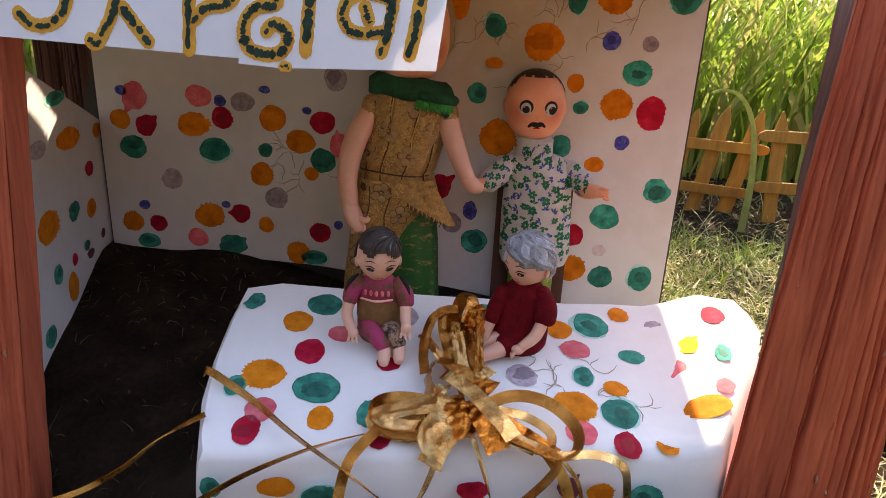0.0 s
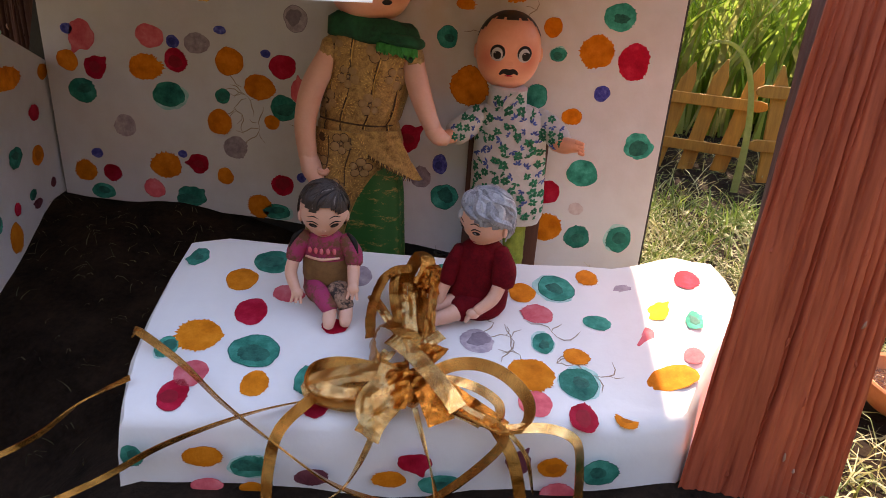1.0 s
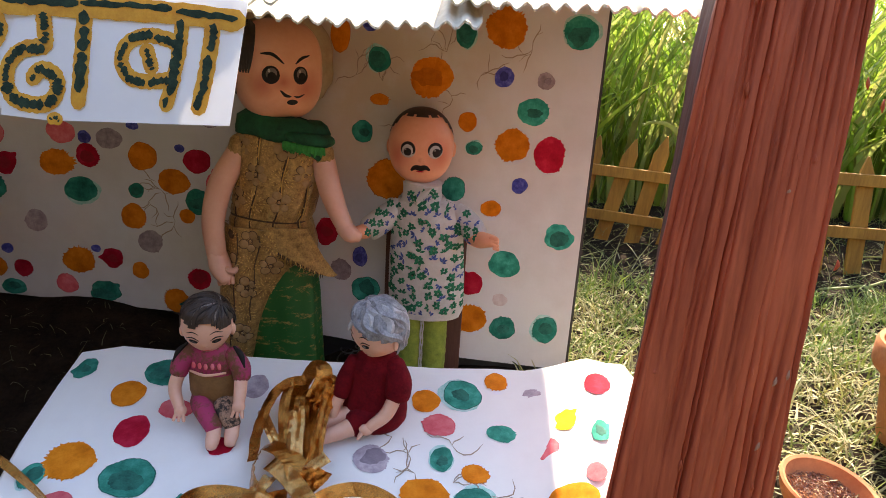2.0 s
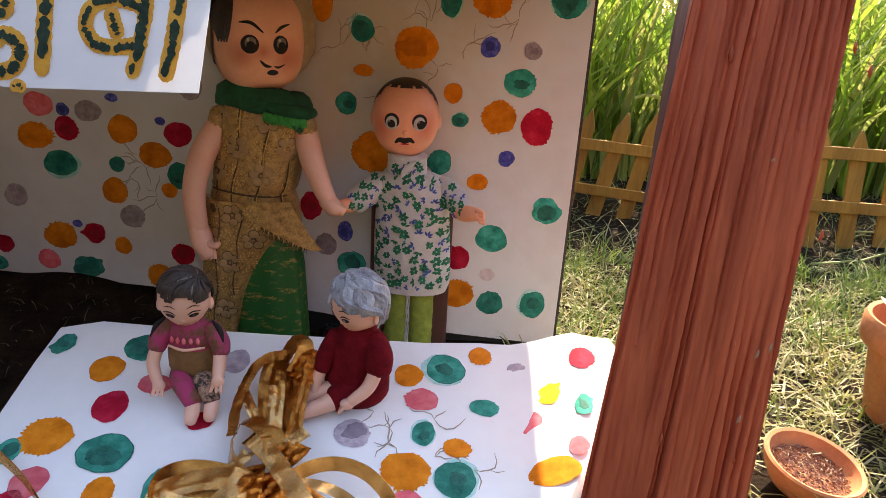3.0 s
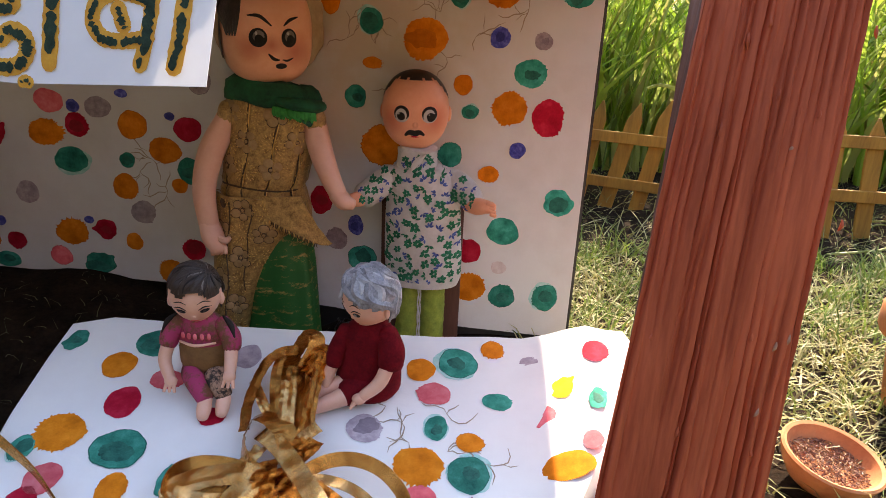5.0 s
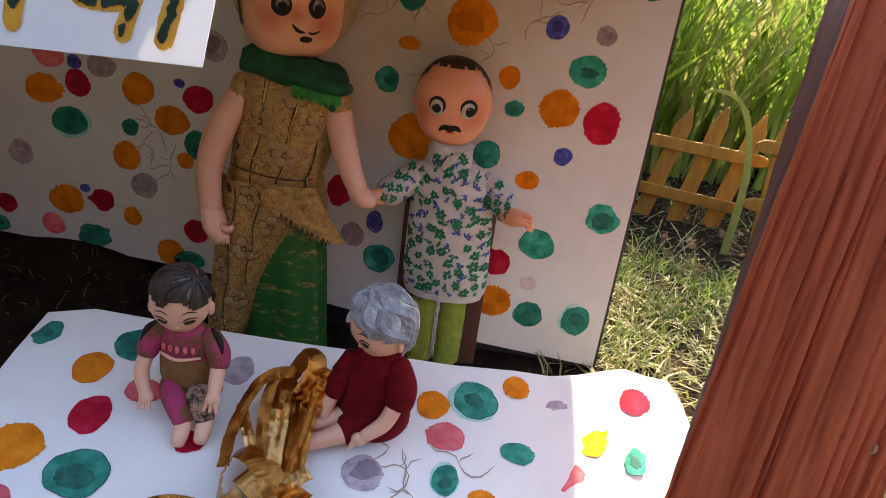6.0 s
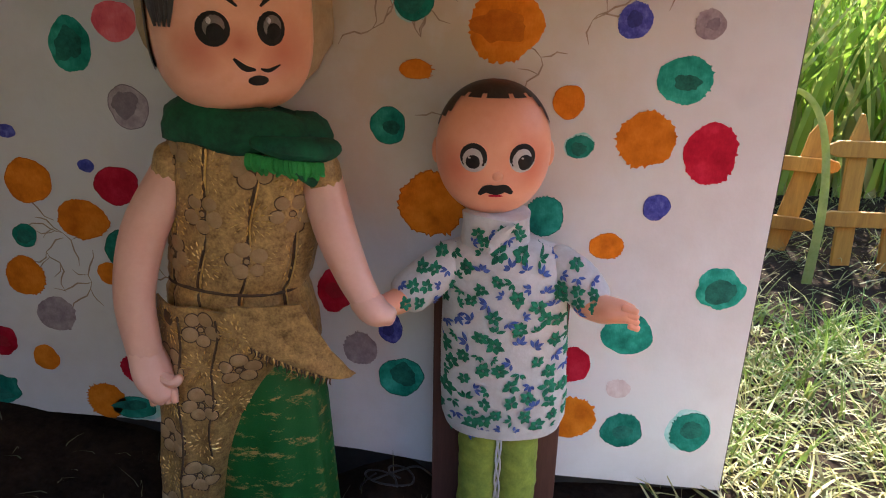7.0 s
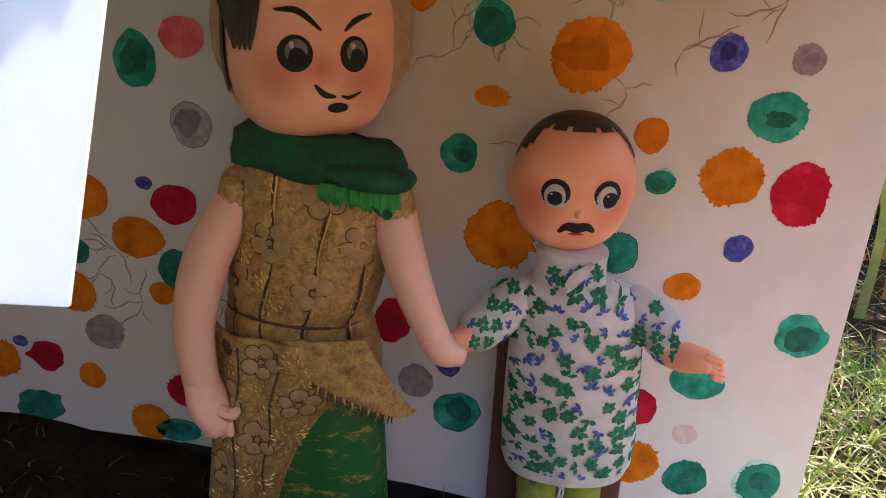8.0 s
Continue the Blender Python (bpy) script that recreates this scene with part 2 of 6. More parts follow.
# one ribbon: highlights coloured as GOLD, duller backs and dark folds as BRONZE, COPPER
GOLD = gold_material("highlight_gold_ribbon", (1.0, 0.76, 0.38), (0.9, 0.46, 0.12), 0.12, 80.0, 0.003, 1.0)
BRONZE = gold_material("brown_gold_ribbon", (0.84, 0.4, 0.1), (0.42, 0.16, 0.028), 0.2, 60.0, 0.003, 1.0)
COPPER = gold_material("copper_gold_ribbon", (1.0, 0.4, 0.07), (0.5, 0.14, 0.02), 0.14, 200.0, 0.0026, 1.0)
SIGN_ORANGE = surface("sign_orange_paint", (0.86, 0.46, 0.05), (0.72, 0.31, 0.025), size=0.006, rough=0.6, bump=0.2, translucent=0.25)
SIGN_GREEN = surface("sign_dark_green_paint", (0.035, 0.065, 0.042), (0.012, 0.025, 0.018), size=0.005, rough=0.8, bump=0.3, specular=0.15)
WIRE = surface("black_wire", (0.02, 0.02, 0.024), (0.01, 0.01, 0.012), size=0.01, rough=0.4)
PALE_SKIN = surface("pale_doll_plastic", (0.84, 0.48, 0.35), (0.78, 0.41, 0.29), size=0.015, rough=0.42, bump=0.0)
TALL_FACE = flushed("flushed_doll_plastic", (0.92, 0.47, 0.29), (0.86, 0.38, 0.22), (0.6, 0.15, 0.08), [((0.0226, -0.0152, 0.2305), 0.014), ((-0.001, -0.0275, 0.2325), 0.011), ((0.012, -0.026, 0.234), 0.008)])
SHORT_FACE = flushed("rosy_doll_plastic", (0.92, 0.44, 0.27), (0.86, 0.36, 0.21), (0.68, 0.18, 0.1), [((0.0065, -0.0095, 0.1835), 0.014), ((-0.0205, -0.0095, 0.1835), 0.012)])
IRIS = surface("grey_brown_doll_eye", (0.22, 0.175, 0.15), (0.1, 0.075, 0.06), size=0.003, rough=0.3, bump=0.0)
BLACK = surface("black_doll_paint", (0.022, 0.016, 0.014), (0.01, 0.008, 0.008), size=0.003, rough=0.6, specular=0.25)
WHITE = surface("white_doll_paint", (0.55, 0.51, 0.48), (0.44, 0.4, 0.37), size=0.003, rough=0.35)
HAIR = surface("brown_doll_hair", (0.055, 0.032, 0.024), (0.02, 0.011, 0.009), size=0.004, rough=0.45, bump=0.5)
GREY_HAIR = surface("grey_doll_hair", (0.42, 0.42, 0.45), (0.1, 0.1, 0.115), size=0.006, rough=0.35, bump=0.7, stretch=(1, 1, 0.6))
BEIGE = surface("beige_cloth", (0.5, 0.37, 0.22), (0.38, 0.26, 0.14), size=0.01, rough=0.9, bump=0.5)
BROWN_CLOTH = surface("olive_brown_cloth", (0.26, 0.13, 0.045), (0.16, 0.075, 0.025), size=0.006, rough=0.7, bump=0.5)
STREAK = surface("light_hair_streak", (0.27, 0.23, 0.21), (0.08, 0.06, 0.05), size=0.003, rough=0.3)
PALE_GREY_HAIR = surface("pale_grey_doll_hair", (0.56, 0.56, 0.58), (0.3, 0.3, 0.33), size=0.006, rough=0.35)
BROCADE = surface("brown_gold_brocade", (0.6, 0.37, 0.13), (0.17, 0.088, 0.028), size=0.0042, rough=0.42, bump=0.9, metal=0.3, fine=4.0, spread=(0.3, 0.66))
BEIGE_ROUND = surface("beige_woven_round", (0.43, 0.27, 0.125), (0.32, 0.19, 0.08), size=0.003, rough=0.6, bump=0.5)
SEAM = surface("dark_brown_thread", (0.1, 0.052, 0.022), (0.05, 0.025, 0.012), size=0.002, rough=0.7)
GOLD_THREAD = surface("gold_thread", (0.85, 0.58, 0.2), (0.55, 0.34, 0.1), size=0.003, rough=0.35, bump=0.2, metal=0.7)
COTTON = surface("white_cotton", (0.66, 0.65, 0.63), (0.52, 0.5, 0.47), size=0.012, rough=0.85, bump=0.4)
LEAF_PRINT = surface("green_leaf_print", (0.012, 0.24, 0.12), (0.003, 0.08, 0.042), size=0.003, rough=0.85, bump=0.1)
BLUE_PRINT = surface("blue_sprig_print", (0.09, 0.16, 0.45), (0.035, 0.06, 0.22), size=0.003, rough=0.85, bump=0.1)
FRINGE = surface("bright_green_fringe", (0.03, 0.32, 0.06), (0.012, 0.2, 0.035), size=0.004, rough=0.8, bump=0.3)
GREEN_CLOTH = surface("green_gold_cloth", (0.34, 0.22, 0.06), (0.006, 0.11, 0.018), size=0.007, rough=0.5, bump=0.6, stretch=(0.5, 1, 1.7), spread=(0.55, 0.61), fine=9.0)
DARK_GREEN = surface("dark_green_cloth", (0.006, 0.13, 0.05), (0.002, 0.04, 0.018), size=0.012, rough=0.85, bump=0.6)
OLIVE = surface("olive_green_cloth", (0.3, 0.36, 0.05), (0.15, 0.2, 0.025), size=0.008, rough=0.85, bump=0.8)
MAROON = surface("maroon_cloth", (0.19, 0.006, 0.011), (0.085, 0.002, 0.005), size=0.008, rough=0.9, bump=0.6, specular=0.15)
MAGENTA = surface("magenta_brown_print", (0.42, 0.035, 0.12), (0.16, 0.06, 0.025), size=0.009, rough=0.75, bump=0.4, spread=(0.45, 0.55))
STRIPED = surface("black_beige_print", (0.42, 0.24, 0.16), (0.03, 0.02, 0.016), size=0.003, rough=0.75, bump=0.4, spread=(0.46, 0.54))

# ---- mesh helpers ----
BASE = {}


def finish(name, bm, materials, base=(0, 0, 0), smooth=True):
    """A bmesh in world coordinates as one mesh object whose origin is at base."""
    base = Vector(base)
    bmesh.ops.recalc_face_normals(bm, faces=bm.faces)
    for v in bm.verts:
        v.co -= base
    mesh = bpy.data.meshes.new(name)
    bm.to_mesh(mesh)
    bm.free()
    for m in materials:
        mesh.materials.append(m)
    if smooth:
        mesh.polygons.foreach_set("use_smooth", [True] * len(mesh.polygons))
        mesh.set_sharp_from_angle(angle=radians(45))
    ob = new(name, mesh)
    BASE[ob] = base
    return ob


def single(name, bm, materials, base, label, category, group="", kind="", smooth=True):
    ob = finish(name, bm, materials if isinstance(materials, list) else [materials], base, smooth)
    ob.location = base
    return tagged(ob, label, category, group, kind)


def thing(name, base, label, category, group="", kind=""):
    ob = new(name)
    ob.empty_display_size = 0.01
    ob.location = base
    BASE[ob] = Vector(base)
    return tagged(ob, label, category, group, kind)


def part(name, bm, material, parent, label="", smooth=True):
    ob = finish(name, bm, [material], BASE[parent], smooth)
    ob.parent = parent
    return tagged(ob, label)


def spline(points, per=8):
    """A smooth line through the points."""
    p = [Vector(q) for q in points]
    p = [2 * p[0] - p[1], *p, 2 * p[-1] - p[-2]]
    line = []
    for a, b, c, d in zip(p, p[1:], p[2:], p[3:]):
        for k in range(per):
            t = k / per
            line.append(0.5 * (2 * b + (c - a) * t + (2 * a - 5 * b + 4 * c - d) * t * t + (3 * b - a - 3 * c + d) * t ** 3))
    return line + [p[-2]]


def loft(bm, rings, mi=0, caps=True):
    """Skin a list of closed rings of points."""
    rows = [[bm.verts.new(q) for q in ring] for ring in rings]
    n = len(rows[0])
    made = []
    for a, b in zip(rows, rows[1:]):
        for i in range(n):
            made.append(bm.faces.new((a[i], a[(i + 1) % n], b[(i + 1) % n], b[i])))
    if caps:
        made += [bm.faces.new(rows[0][::-1]), bm.faces.new(rows[-1])]
    for f in made:
        f.material_index = mi


def frames_along(line, up=(0, 0, 1)):
    """Tangent, side and normal at each point, carried along without twisting."""
    line = [Vector(q) for q in line]
    side = None
    for i, q in enumerate(line):
        t = (line[min(i + 1, len(line) - 1)] - line[max(i - 1, 0)]).normalized()
        if side is None:
            side = t.cross(Vector(up))
            side = side if side.length > 0.01 else t.cross(Vector((1, 0.3, 0)))
        side = (side - t * side.dot(t)).normalized()
        yield q, t, side, side.cross(t)


def tube(bm, points, radii, seg=12, mi=0, per=5, up=(0, 0, 1)):
    """A rounded limb along a smooth line; radii are numbers or (across, deep) pairs, one for each point."""
    line = spline(points, per)
    pairs = [Vector((*(r if isinstance(r, tuple) else (r, r)), 0)) for r in radii]
    sizes = spline(pairs, per)
    rings = []
    rows = list(frames_along(line, up))
    for (q, t, s, n), r in zip(rows, sizes):
        rings.append([q + s * (r.x * math.cos(a)) + n * (r.y * math.sin(a)) for a in (2 * math.pi * k / seg for k in range(seg))])
    # rounded ends
    for end, sign in ((0, -1), (-1, 1)):
        q, t, s, n = rows[end]
        r = sizes[end]
        small = min(r.x, r.y)
        extra = []
        for lift, shrink in ((0.45, 0.88), (0.75, 0.6), (0.85, 0.25)):
            extra.append([q + t * (sign * lift * small * 0.7) + s * (shrink * r.x * math.cos(a)) + n * (shrink * r.y * math.sin(a)) for a in (2 * math.pi * k / seg for k in range(seg))])
        rings = extra[::-1] + rings if end == 0 else rings + extra
    loft(bm, rings, mi)


def power(v, e):
    return math.copysign(abs(v) ** e, v)


def chin_of(z, r, chin):
    return 1 - chin * max(0.0, -z / r[2]) ** 1.6


def ball(bm, centre, r, mi=0, seg=28, rows=18, square=2.0, yaw=0.0, keep=None, scale=1.0, lump=0.0, chin=0.0, comb=0.0, nod=0.0):
    """An ellipsoid, squarer when square is over 2; keep(x, y, z) picks a shell out of it in local metres, front at -y."""
    e = 2 / square
    turn = Matrix.Rotation(radians(yaw), 3, "Z") @ Matrix.Rotation(radians(nod), 3, "X")
    grid = {}
    for i in range(rows + 1):
        v = math.pi * (i / rows - 0.5)
        for k in range(seg):
            u = 2 * math.pi * k / seg
            q = Vector((r[0] * power(math.cos(v), e) * power(math.sin(u), e), -r[1] * power(math.cos(v), e) * power(math.cos(u), e), r[2] * power(math.sin(v), e)))
            q.x, q.y = q.x * chin_of(q.z, r, chin), q.y * chin_of(q.z, r, chin)
            grid[i, k] = q
    verts = {}
    for i in range(rows):
        for k in range(seg):
            ids = [(i, k), (i, (k + 1) % seg), (i + 1, (k + 1) % seg), (i + 1, k)]
            mid = sum((grid[j] for j in ids), Vector()) / 4
            if keep and not keep(*mid):
                continue
            row = []
            for j in ids:
                key = (j[0], j[1] if 0 < j[0] < rows else 0)
                if key not in verts:
                    q = grid[j] * scale
                    if lump:
                        q *= 1 + lump * noise.noise(grid[j] * 260)
                    if comb:
                        q *= 1 + comb * math.sin(math.atan2(q.x, q.y + r[1] * 0.4) * 22 + 5 * noise.noise(grid[j] * 120))
                    verts[key] = bm.verts.new(Vector(centre) + turn @ q)
                if verts[key] not in row:
                    row.append(verts[key])
            if len(row) > 2:
                bm.faces.new(row).material_index = mi


def face_of(centre, r, square=2.0, yaw=0.0, chin=0.0, nod=0.0):
    """Maps local x, z and a lift to the front of a ball."""
    turn = Matrix.Rotation(radians(yaw), 3, "Z") @ Matrix.Rotation(radians(nod), 3, "X")

    def at(x, z, lift=0.0):
        k = chin_of(z, r, chin)
        x = x / k
        rest = max(0.0, 1 - abs(x / r[0]) ** square - abs(z / r[2]) ** square)
        q = Vector((x, -r[1] * rest ** (1 / square), z))
        n = Vector((x / r[0] ** 2, q.y / r[1] ** 2, z / r[2] ** 2)).normalized()
        q.x, q.y = q.x * k, q.y * k
        return Vector(centre) + turn @ (q + n * lift)

    return at


def spot(bm, at, x, z, rx, rz, lift, mi, n=18, lean=0.0):
    """A painted disc on a face."""
    rows = []
    c, s = math.cos(radians(lean)), math.sin(radians(lean))
    for k in (1.0, 0.66, 0.33):
        row = []
        for a in (2 * math.pi * i / n for i in range(n)):
            px, pz = rx * k * math.cos(a), rz * k * math.sin(a)
            row.append(bm.verts.new(at(x + c * px - s * pz, z + s * px + c * pz, lift if k < 1 else lift * 0.2)))
        rows.append(row)
    mid = bm.verts.new(at(x, z, lift))
    for a, b in zip(rows, rows[1:]):
        for i in range(n):
            bm.faces.new((a[i], a[(i + 1) % n], b[(i + 1) % n], b[i])).material_index = mi
    for i in range(n):
        bm.faces.new((rows[-1][i], rows[-1][(i + 1) % n], mid)).material_index = mi


def brush(bm, at, points, wide, lift, mi, per=6, ends=0.35):
    """A painted stroke on a face, thinner at its ends."""
    line = spline([(x, z, 0) for x, z in points], per)
    before = None
    for i, q in enumerate(line):
        t = (line[min(i + 1, len(line) - 1)] - line[max(i - 1, 0)]).normalized()
        w = wide * (ends + (1 - ends) * math.sin(math.pi * i / (len(line) - 1)))
        row = [bm.verts.new(at(q.x - t.y * k * w / 2, q.y + t.x * k * w / 2, lift if k == 0 else lift * 0.3)) for k in (-1, 0, 1)]
        if before:
            for k in (0, 1):
                bm.faces.new((before[k], before[k + 1], row[k + 1], row[k])).material_index = mi
        before = row


def band(bm, points, wide, up=(0, 0, 1), thick=0.0004, per=8, twist=(0, 0), crown=0.0, mi=0, taper=1.0):
    """A flat ribbon along a smooth line; up is its face's direction at the start."""
    line = spline(points, per)
    rows = list(frames_along(line, up))
    rings = []
    for i, (q, t, s, n) in enumerate(rows):
        f = i / (len(rows) - 1)
        turn = Matrix.Rotation(radians(twist[0] + (twist[1] - twist[0]) * f), 3, t)
        s, n = turn @ s, turn @ n
        w = wide * (1 + (taper - 1) * f) / 2
        rings.append([q - s * w - n * thick, q + n * (crown - thick), q + s * w - n * thick, q + s * w + n * thick, q + n * (crown + thick), q - s * w + n * thick])
    loft(bm, rings, mi)


def ribbon(bm, points, wide, up=(0, -0.7, 0.7), folds=2, deep=0.0016, crinkle=0.0009, thick=0.00015, per=8, twist=(0, 0), taper=1.0, seed=0.0):
    """A creased flat ribbon along a smooth line: uneven lengthwise folds and small crosswise crinkles."""
    line = spline(points, per)
    rows = list(frames_along(line, up))
    columns = 2 * folds + 1
    rings = []
    for i, (q, t, s, n) in enumerate(rows):
        f = i / (len(rows) - 1)
        turn = Matrix.Rotation(radians(twist[0] + (twist[1] - twist[0]) * f), 3, t)
        s, n = turn @ s, turn @ n
        w = wide * (1 + (taper - 1) * f) / 2
        top = []
        for k in range(columns):
            u = -1 + 2 * k / (columns - 1)
            h = deep * noise.noise(Vector((seed + k * 3.7, f * 2.5, seed))) + crinkle * noise.noise(Vector((seed + k * 1.3, i * 0.55, seed)))
            top.append(q + s * (w * u) + n * h)
        rings.append([p - n * thick for p in top] + [p + n * thick for p in reversed(top)])
    loft(bm, rings)


def box(bm, lo, hi, mi=0, bevel=0.0):
    made = bmesh.ops.create_cube(bm, size=1.0)["verts"]
    for v in made:
        v.co = Vector([lo[i] + (hi[i] - lo[i]) * (v.co[i] + 0.5) for i in range(3)])
    if bevel:
        edges = list({e for v in made for e in v.link_edges})
        bmesh.ops.bevel(bm, geom=edges, offset=bevel, segments=2, affect="EDGES", profile=0.6)


def lathe(bm, centre, profile, seg=36, mi=0):
    """Turns (radius, height) pairs round a point; the profile runs from the base's middle over the rim to the inside's middle."""
    c = Vector(centre)
    loft(bm, [[c + Vector((r * math.cos(a), r * math.sin(a), z)) for a in (2 * math.pi * k / seg for k in range(seg))] for r, z in profile], mi)


def smoothstep(v):
    v = np.clip(v, 0, 1)
    return v * v * (3 - 2 * v)


# ---- ground ----
def ground_z(x, y):
    """Lawn with a rise behind the hut's dark corner and small unevenness."""
    x, y = np.asarray(x, float), np.asarray(y, float)
    rise = 0.042 * smoothstep((y - 0.42) / 0.15) * smoothstep((0.0 - x) / 0.2)
    uneven = 0.004 * np.sin(x * 23 + 1.3 * y) * np.sin(y * 19 - 0.7) + 0.0025 * np.sin(x * 61 + y * 17) * np.sin(y * 53)
    dip = 0.053 * smoothstep((-0.07 - x) / 0.12) * smoothstep((0.435 - y) / 0.1)
    mound = 0.021 * np.exp(-((x - 0.036) / 0.02) ** 2 - ((y - 0.58) / 0.03) ** 2)
    return rise + uneven + mound - dip - 0.006


def build_ground():
    near = np.linspace(-1.0, 1.6, 131)
    xs = np.concatenate([-np.geomspace(400, 1.2, 14), near, np.geomspace(1.8, 400, 14)])
    ny = np.linspace(-0.8, 2.2, 151)
    ys = np.concatenate([-np.geomspace(400, 1.0, 14), ny, np.geomspace(2.4, 400, 14)])
    gx, gy = np.meshgrid(xs, ys)
    verts = np.stack([gx, gy, ground_z(gx, gy) * (np.hypot(gx, gy) < 3)], -1).reshape(-1, 3)
    w = len(xs)
    faces = [(j * w + i, j * w + i + 1, (j + 1) * w + i + 1, (j + 1) * w + i) for j in range(len(ys) - 1) for i in range(w - 1)]
    mesh = bpy.data.meshes.new("ground")
    mesh.from_pydata(verts.tolist(), [], faces)
    mesh.materials.append(SOIL)
    mesh.polygons.foreach_set("use_smooth", [True] * len(faces))
    tagged(new("ground", mesh), "dark crumbly garden soil under the grass", "ground", kind="structure")


def blades(name, x, y, length, wide, lean, material, label, category, seed, steps=3, droop=0.6, lift=0.0):
    """Many tapered grass blades, joined; the arrays give each one's foot, length, width and lean in radians."""
    rng = np.random.default_rng(seed)
    n = len(x)
    heading = rng.uniform(0, 2 * math.pi, n)
    z0 = ground_z(x, y) - 0.003 + lift
    turn = rng.uniform(0, 2 * math.pi, n)
    verts = np.zeros((n, 2 * steps + 1, 3))
    px, py, pz = x.copy(), y.copy(), z0.copy()
    angle = lean.copy()
    for k in range(steps + 1):
        w = wide * (1 - k / steps) ** 0.7 / 2
        if k < steps:
            for s, side in ((0, -1), (1, 1)):
                verts[:, 2 * k + s] = np.stack([px + side * w * np.cos(turn), py + side * w * np.sin(turn), pz], -1)
        else:
            verts[:, 2 * steps] = np.stack([px, py, pz], -1)
        step = length / steps
        px = px + step * np.sin(angle) * np.cos(heading)
        py = py + step * np.sin(angle) * np.sin(heading)
        pz = pz + step * np.cos(angle)
        angle = angle + droop * rng.uniform(0.2, 1.0, n)
    # blades that bow to the ground lie on it
    floor = ground_z(verts[..., 0], verts[..., 1]) + 0.0015
    verts[..., 2] = np.maximum(verts[..., 2], floor)
    verts[:, 0:2, 2] = z0[:, None]
    m = 2 * steps + 1
    cell = [(2 * k, 2 * k + 1, 2 * k + 3, 2 * k + 2) for k in range(steps - 1)]
    base = np.arange(n) * m
    faces = []
    for q in cell:
        faces += (base[:, None] + np.array(q)).tolist()
    faces += (base[:, None] + np.array((2 * steps - 2, 2 * steps - 1, 2 * steps))).tolist()
    mesh = bpy.data.meshes.new(name)
    mesh.from_pydata(verts.reshape(-1, 3).tolist(), [], faces)
    mesh.materials.append(material)
    return tagged(new(name, mesh), label, category, kind="stuff")


def build_grass():
    rng = np.random.default_rng(5)
    # trampled lawn right of the hut
    n = 95000
    x, y = rng.uniform(0.17, 1.5, n), rng.uniform(-0.3, 0.88, n)
    lumps = np.sin(x * 47 + 3 * np.sin(y * 21)) * np.sin(y * 41 + 2 * np.sin(x * 17))
    keep = rng.random(n) < np.clip((0.79 + 0.02 * np.sin(x * 31) - y) / 0.05, 0.015, 1) * np.clip(0.62 + 0.75 * lumps, 0.08, 1) * np.clip((1.5 - x) / 0.5, 0, 1) * np.clip((y + 0.32) / 0.15, 0, 1)
    keep &= ~((x < 0.25) & (y > 0.28) & (y < 0.5))
    keep &= np.hypot(x - 0.338, y - 0.428) > 0.027
    x, y = x[keep], y[keep]
    n = len(x)
    blades("dry_lawn_grass", x, y, rng.uniform(0.012, 0.04, n), rng.uniform(0.001, 0.0024, n), rng.uniform(0.1, 1.3, n), LAWN, "trampled straw-coloured and green lawn grass", "grass", 11, droop=1.0)
    n = 13000
    x, y = rng.uniform(0.2, 1.2, n), rng.uniform(-0.1, 0.77, n)
    keep = ~((x < 0.25) & (y > 0.28) & (y < 0.5)) & (np.hypot(x - 0.338, y - 0.428) > 0.038)
    x, y = x[keep], y[keep]
    n = len(x)
    blades("matted_straw", x, y, rng.uniform(0.014, 0.042, n), rng.uniform(0.0012, 0.0025, n), rng.uniform(0.7, 1.5, n), HAY, "flattened yellow straw matted over the lawn", "grass", 16, droop=0.5, lift=0.004)
    # green tufts beside the board
    n = 11000
    x, y = rng.uniform(0.2, 1.0, n), rng.uniform(0.6, 0.81, n)
    keep = rng.random(n) < np.clip(0.35 + np.sin(x * 60) * np.sin(y * 52), 0, 1) * np.where(y > 0.7, 1.0, 0.5)
    x, y = x[keep], y[keep]
    n = len(x)
    blades("green_tufts", x, y, rng.uniform(0.02, 0.055, n), rng.uniform(0.0012, 0.0024, n), rng.uniform(0.1, 1.0, n), TUFT, "short green grass tufts beside the board", "grass", 15, droop=0.6)
    # thin grass in the shade of the hut, with that shade put into its tones
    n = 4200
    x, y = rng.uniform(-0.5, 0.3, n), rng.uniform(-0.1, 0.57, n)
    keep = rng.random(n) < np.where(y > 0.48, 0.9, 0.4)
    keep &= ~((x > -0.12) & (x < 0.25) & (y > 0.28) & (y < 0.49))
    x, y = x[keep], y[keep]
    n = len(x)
    blades("shaded_grass", x, y, rng.uniform(0.006, 0.022, n), rng.uniform(0.0004, 0.001, n), rng.uniform(0.3, 1.4, n), SHADED, "thin dry grass coloured dark for the hut's shade", "grass", 12, droop=0.8)
    # coarser grass over the rest of the garden
    n = 60000
    x, y = rng.uniform(-2.15, 2.55, n), rng.uniform(-1.65, 2.5, n)
    lumps = np.sin(x * 9 + 2 * np.sin(y * 5)) * np.sin(y * 8)
    keep = rng.random(n) < np.clip(0.75 + 0.5 * lumps, 0.2, 1)
    keep &= ~((x > 0.1) & (x < 1.35) & (y > -0.25) & (y < 1.25)) & ~((x > -0.8) & (x < 1.9) & (y > 1.15) & (y < 1.95))
    keep &= np.hypot((x + 0.05) / 0.62, (y - 0.35) / 0.7) > 1 + 0.2 * lumps + 0.15 * rng.random(len(x))
    x, y = x[keep], y[keep]
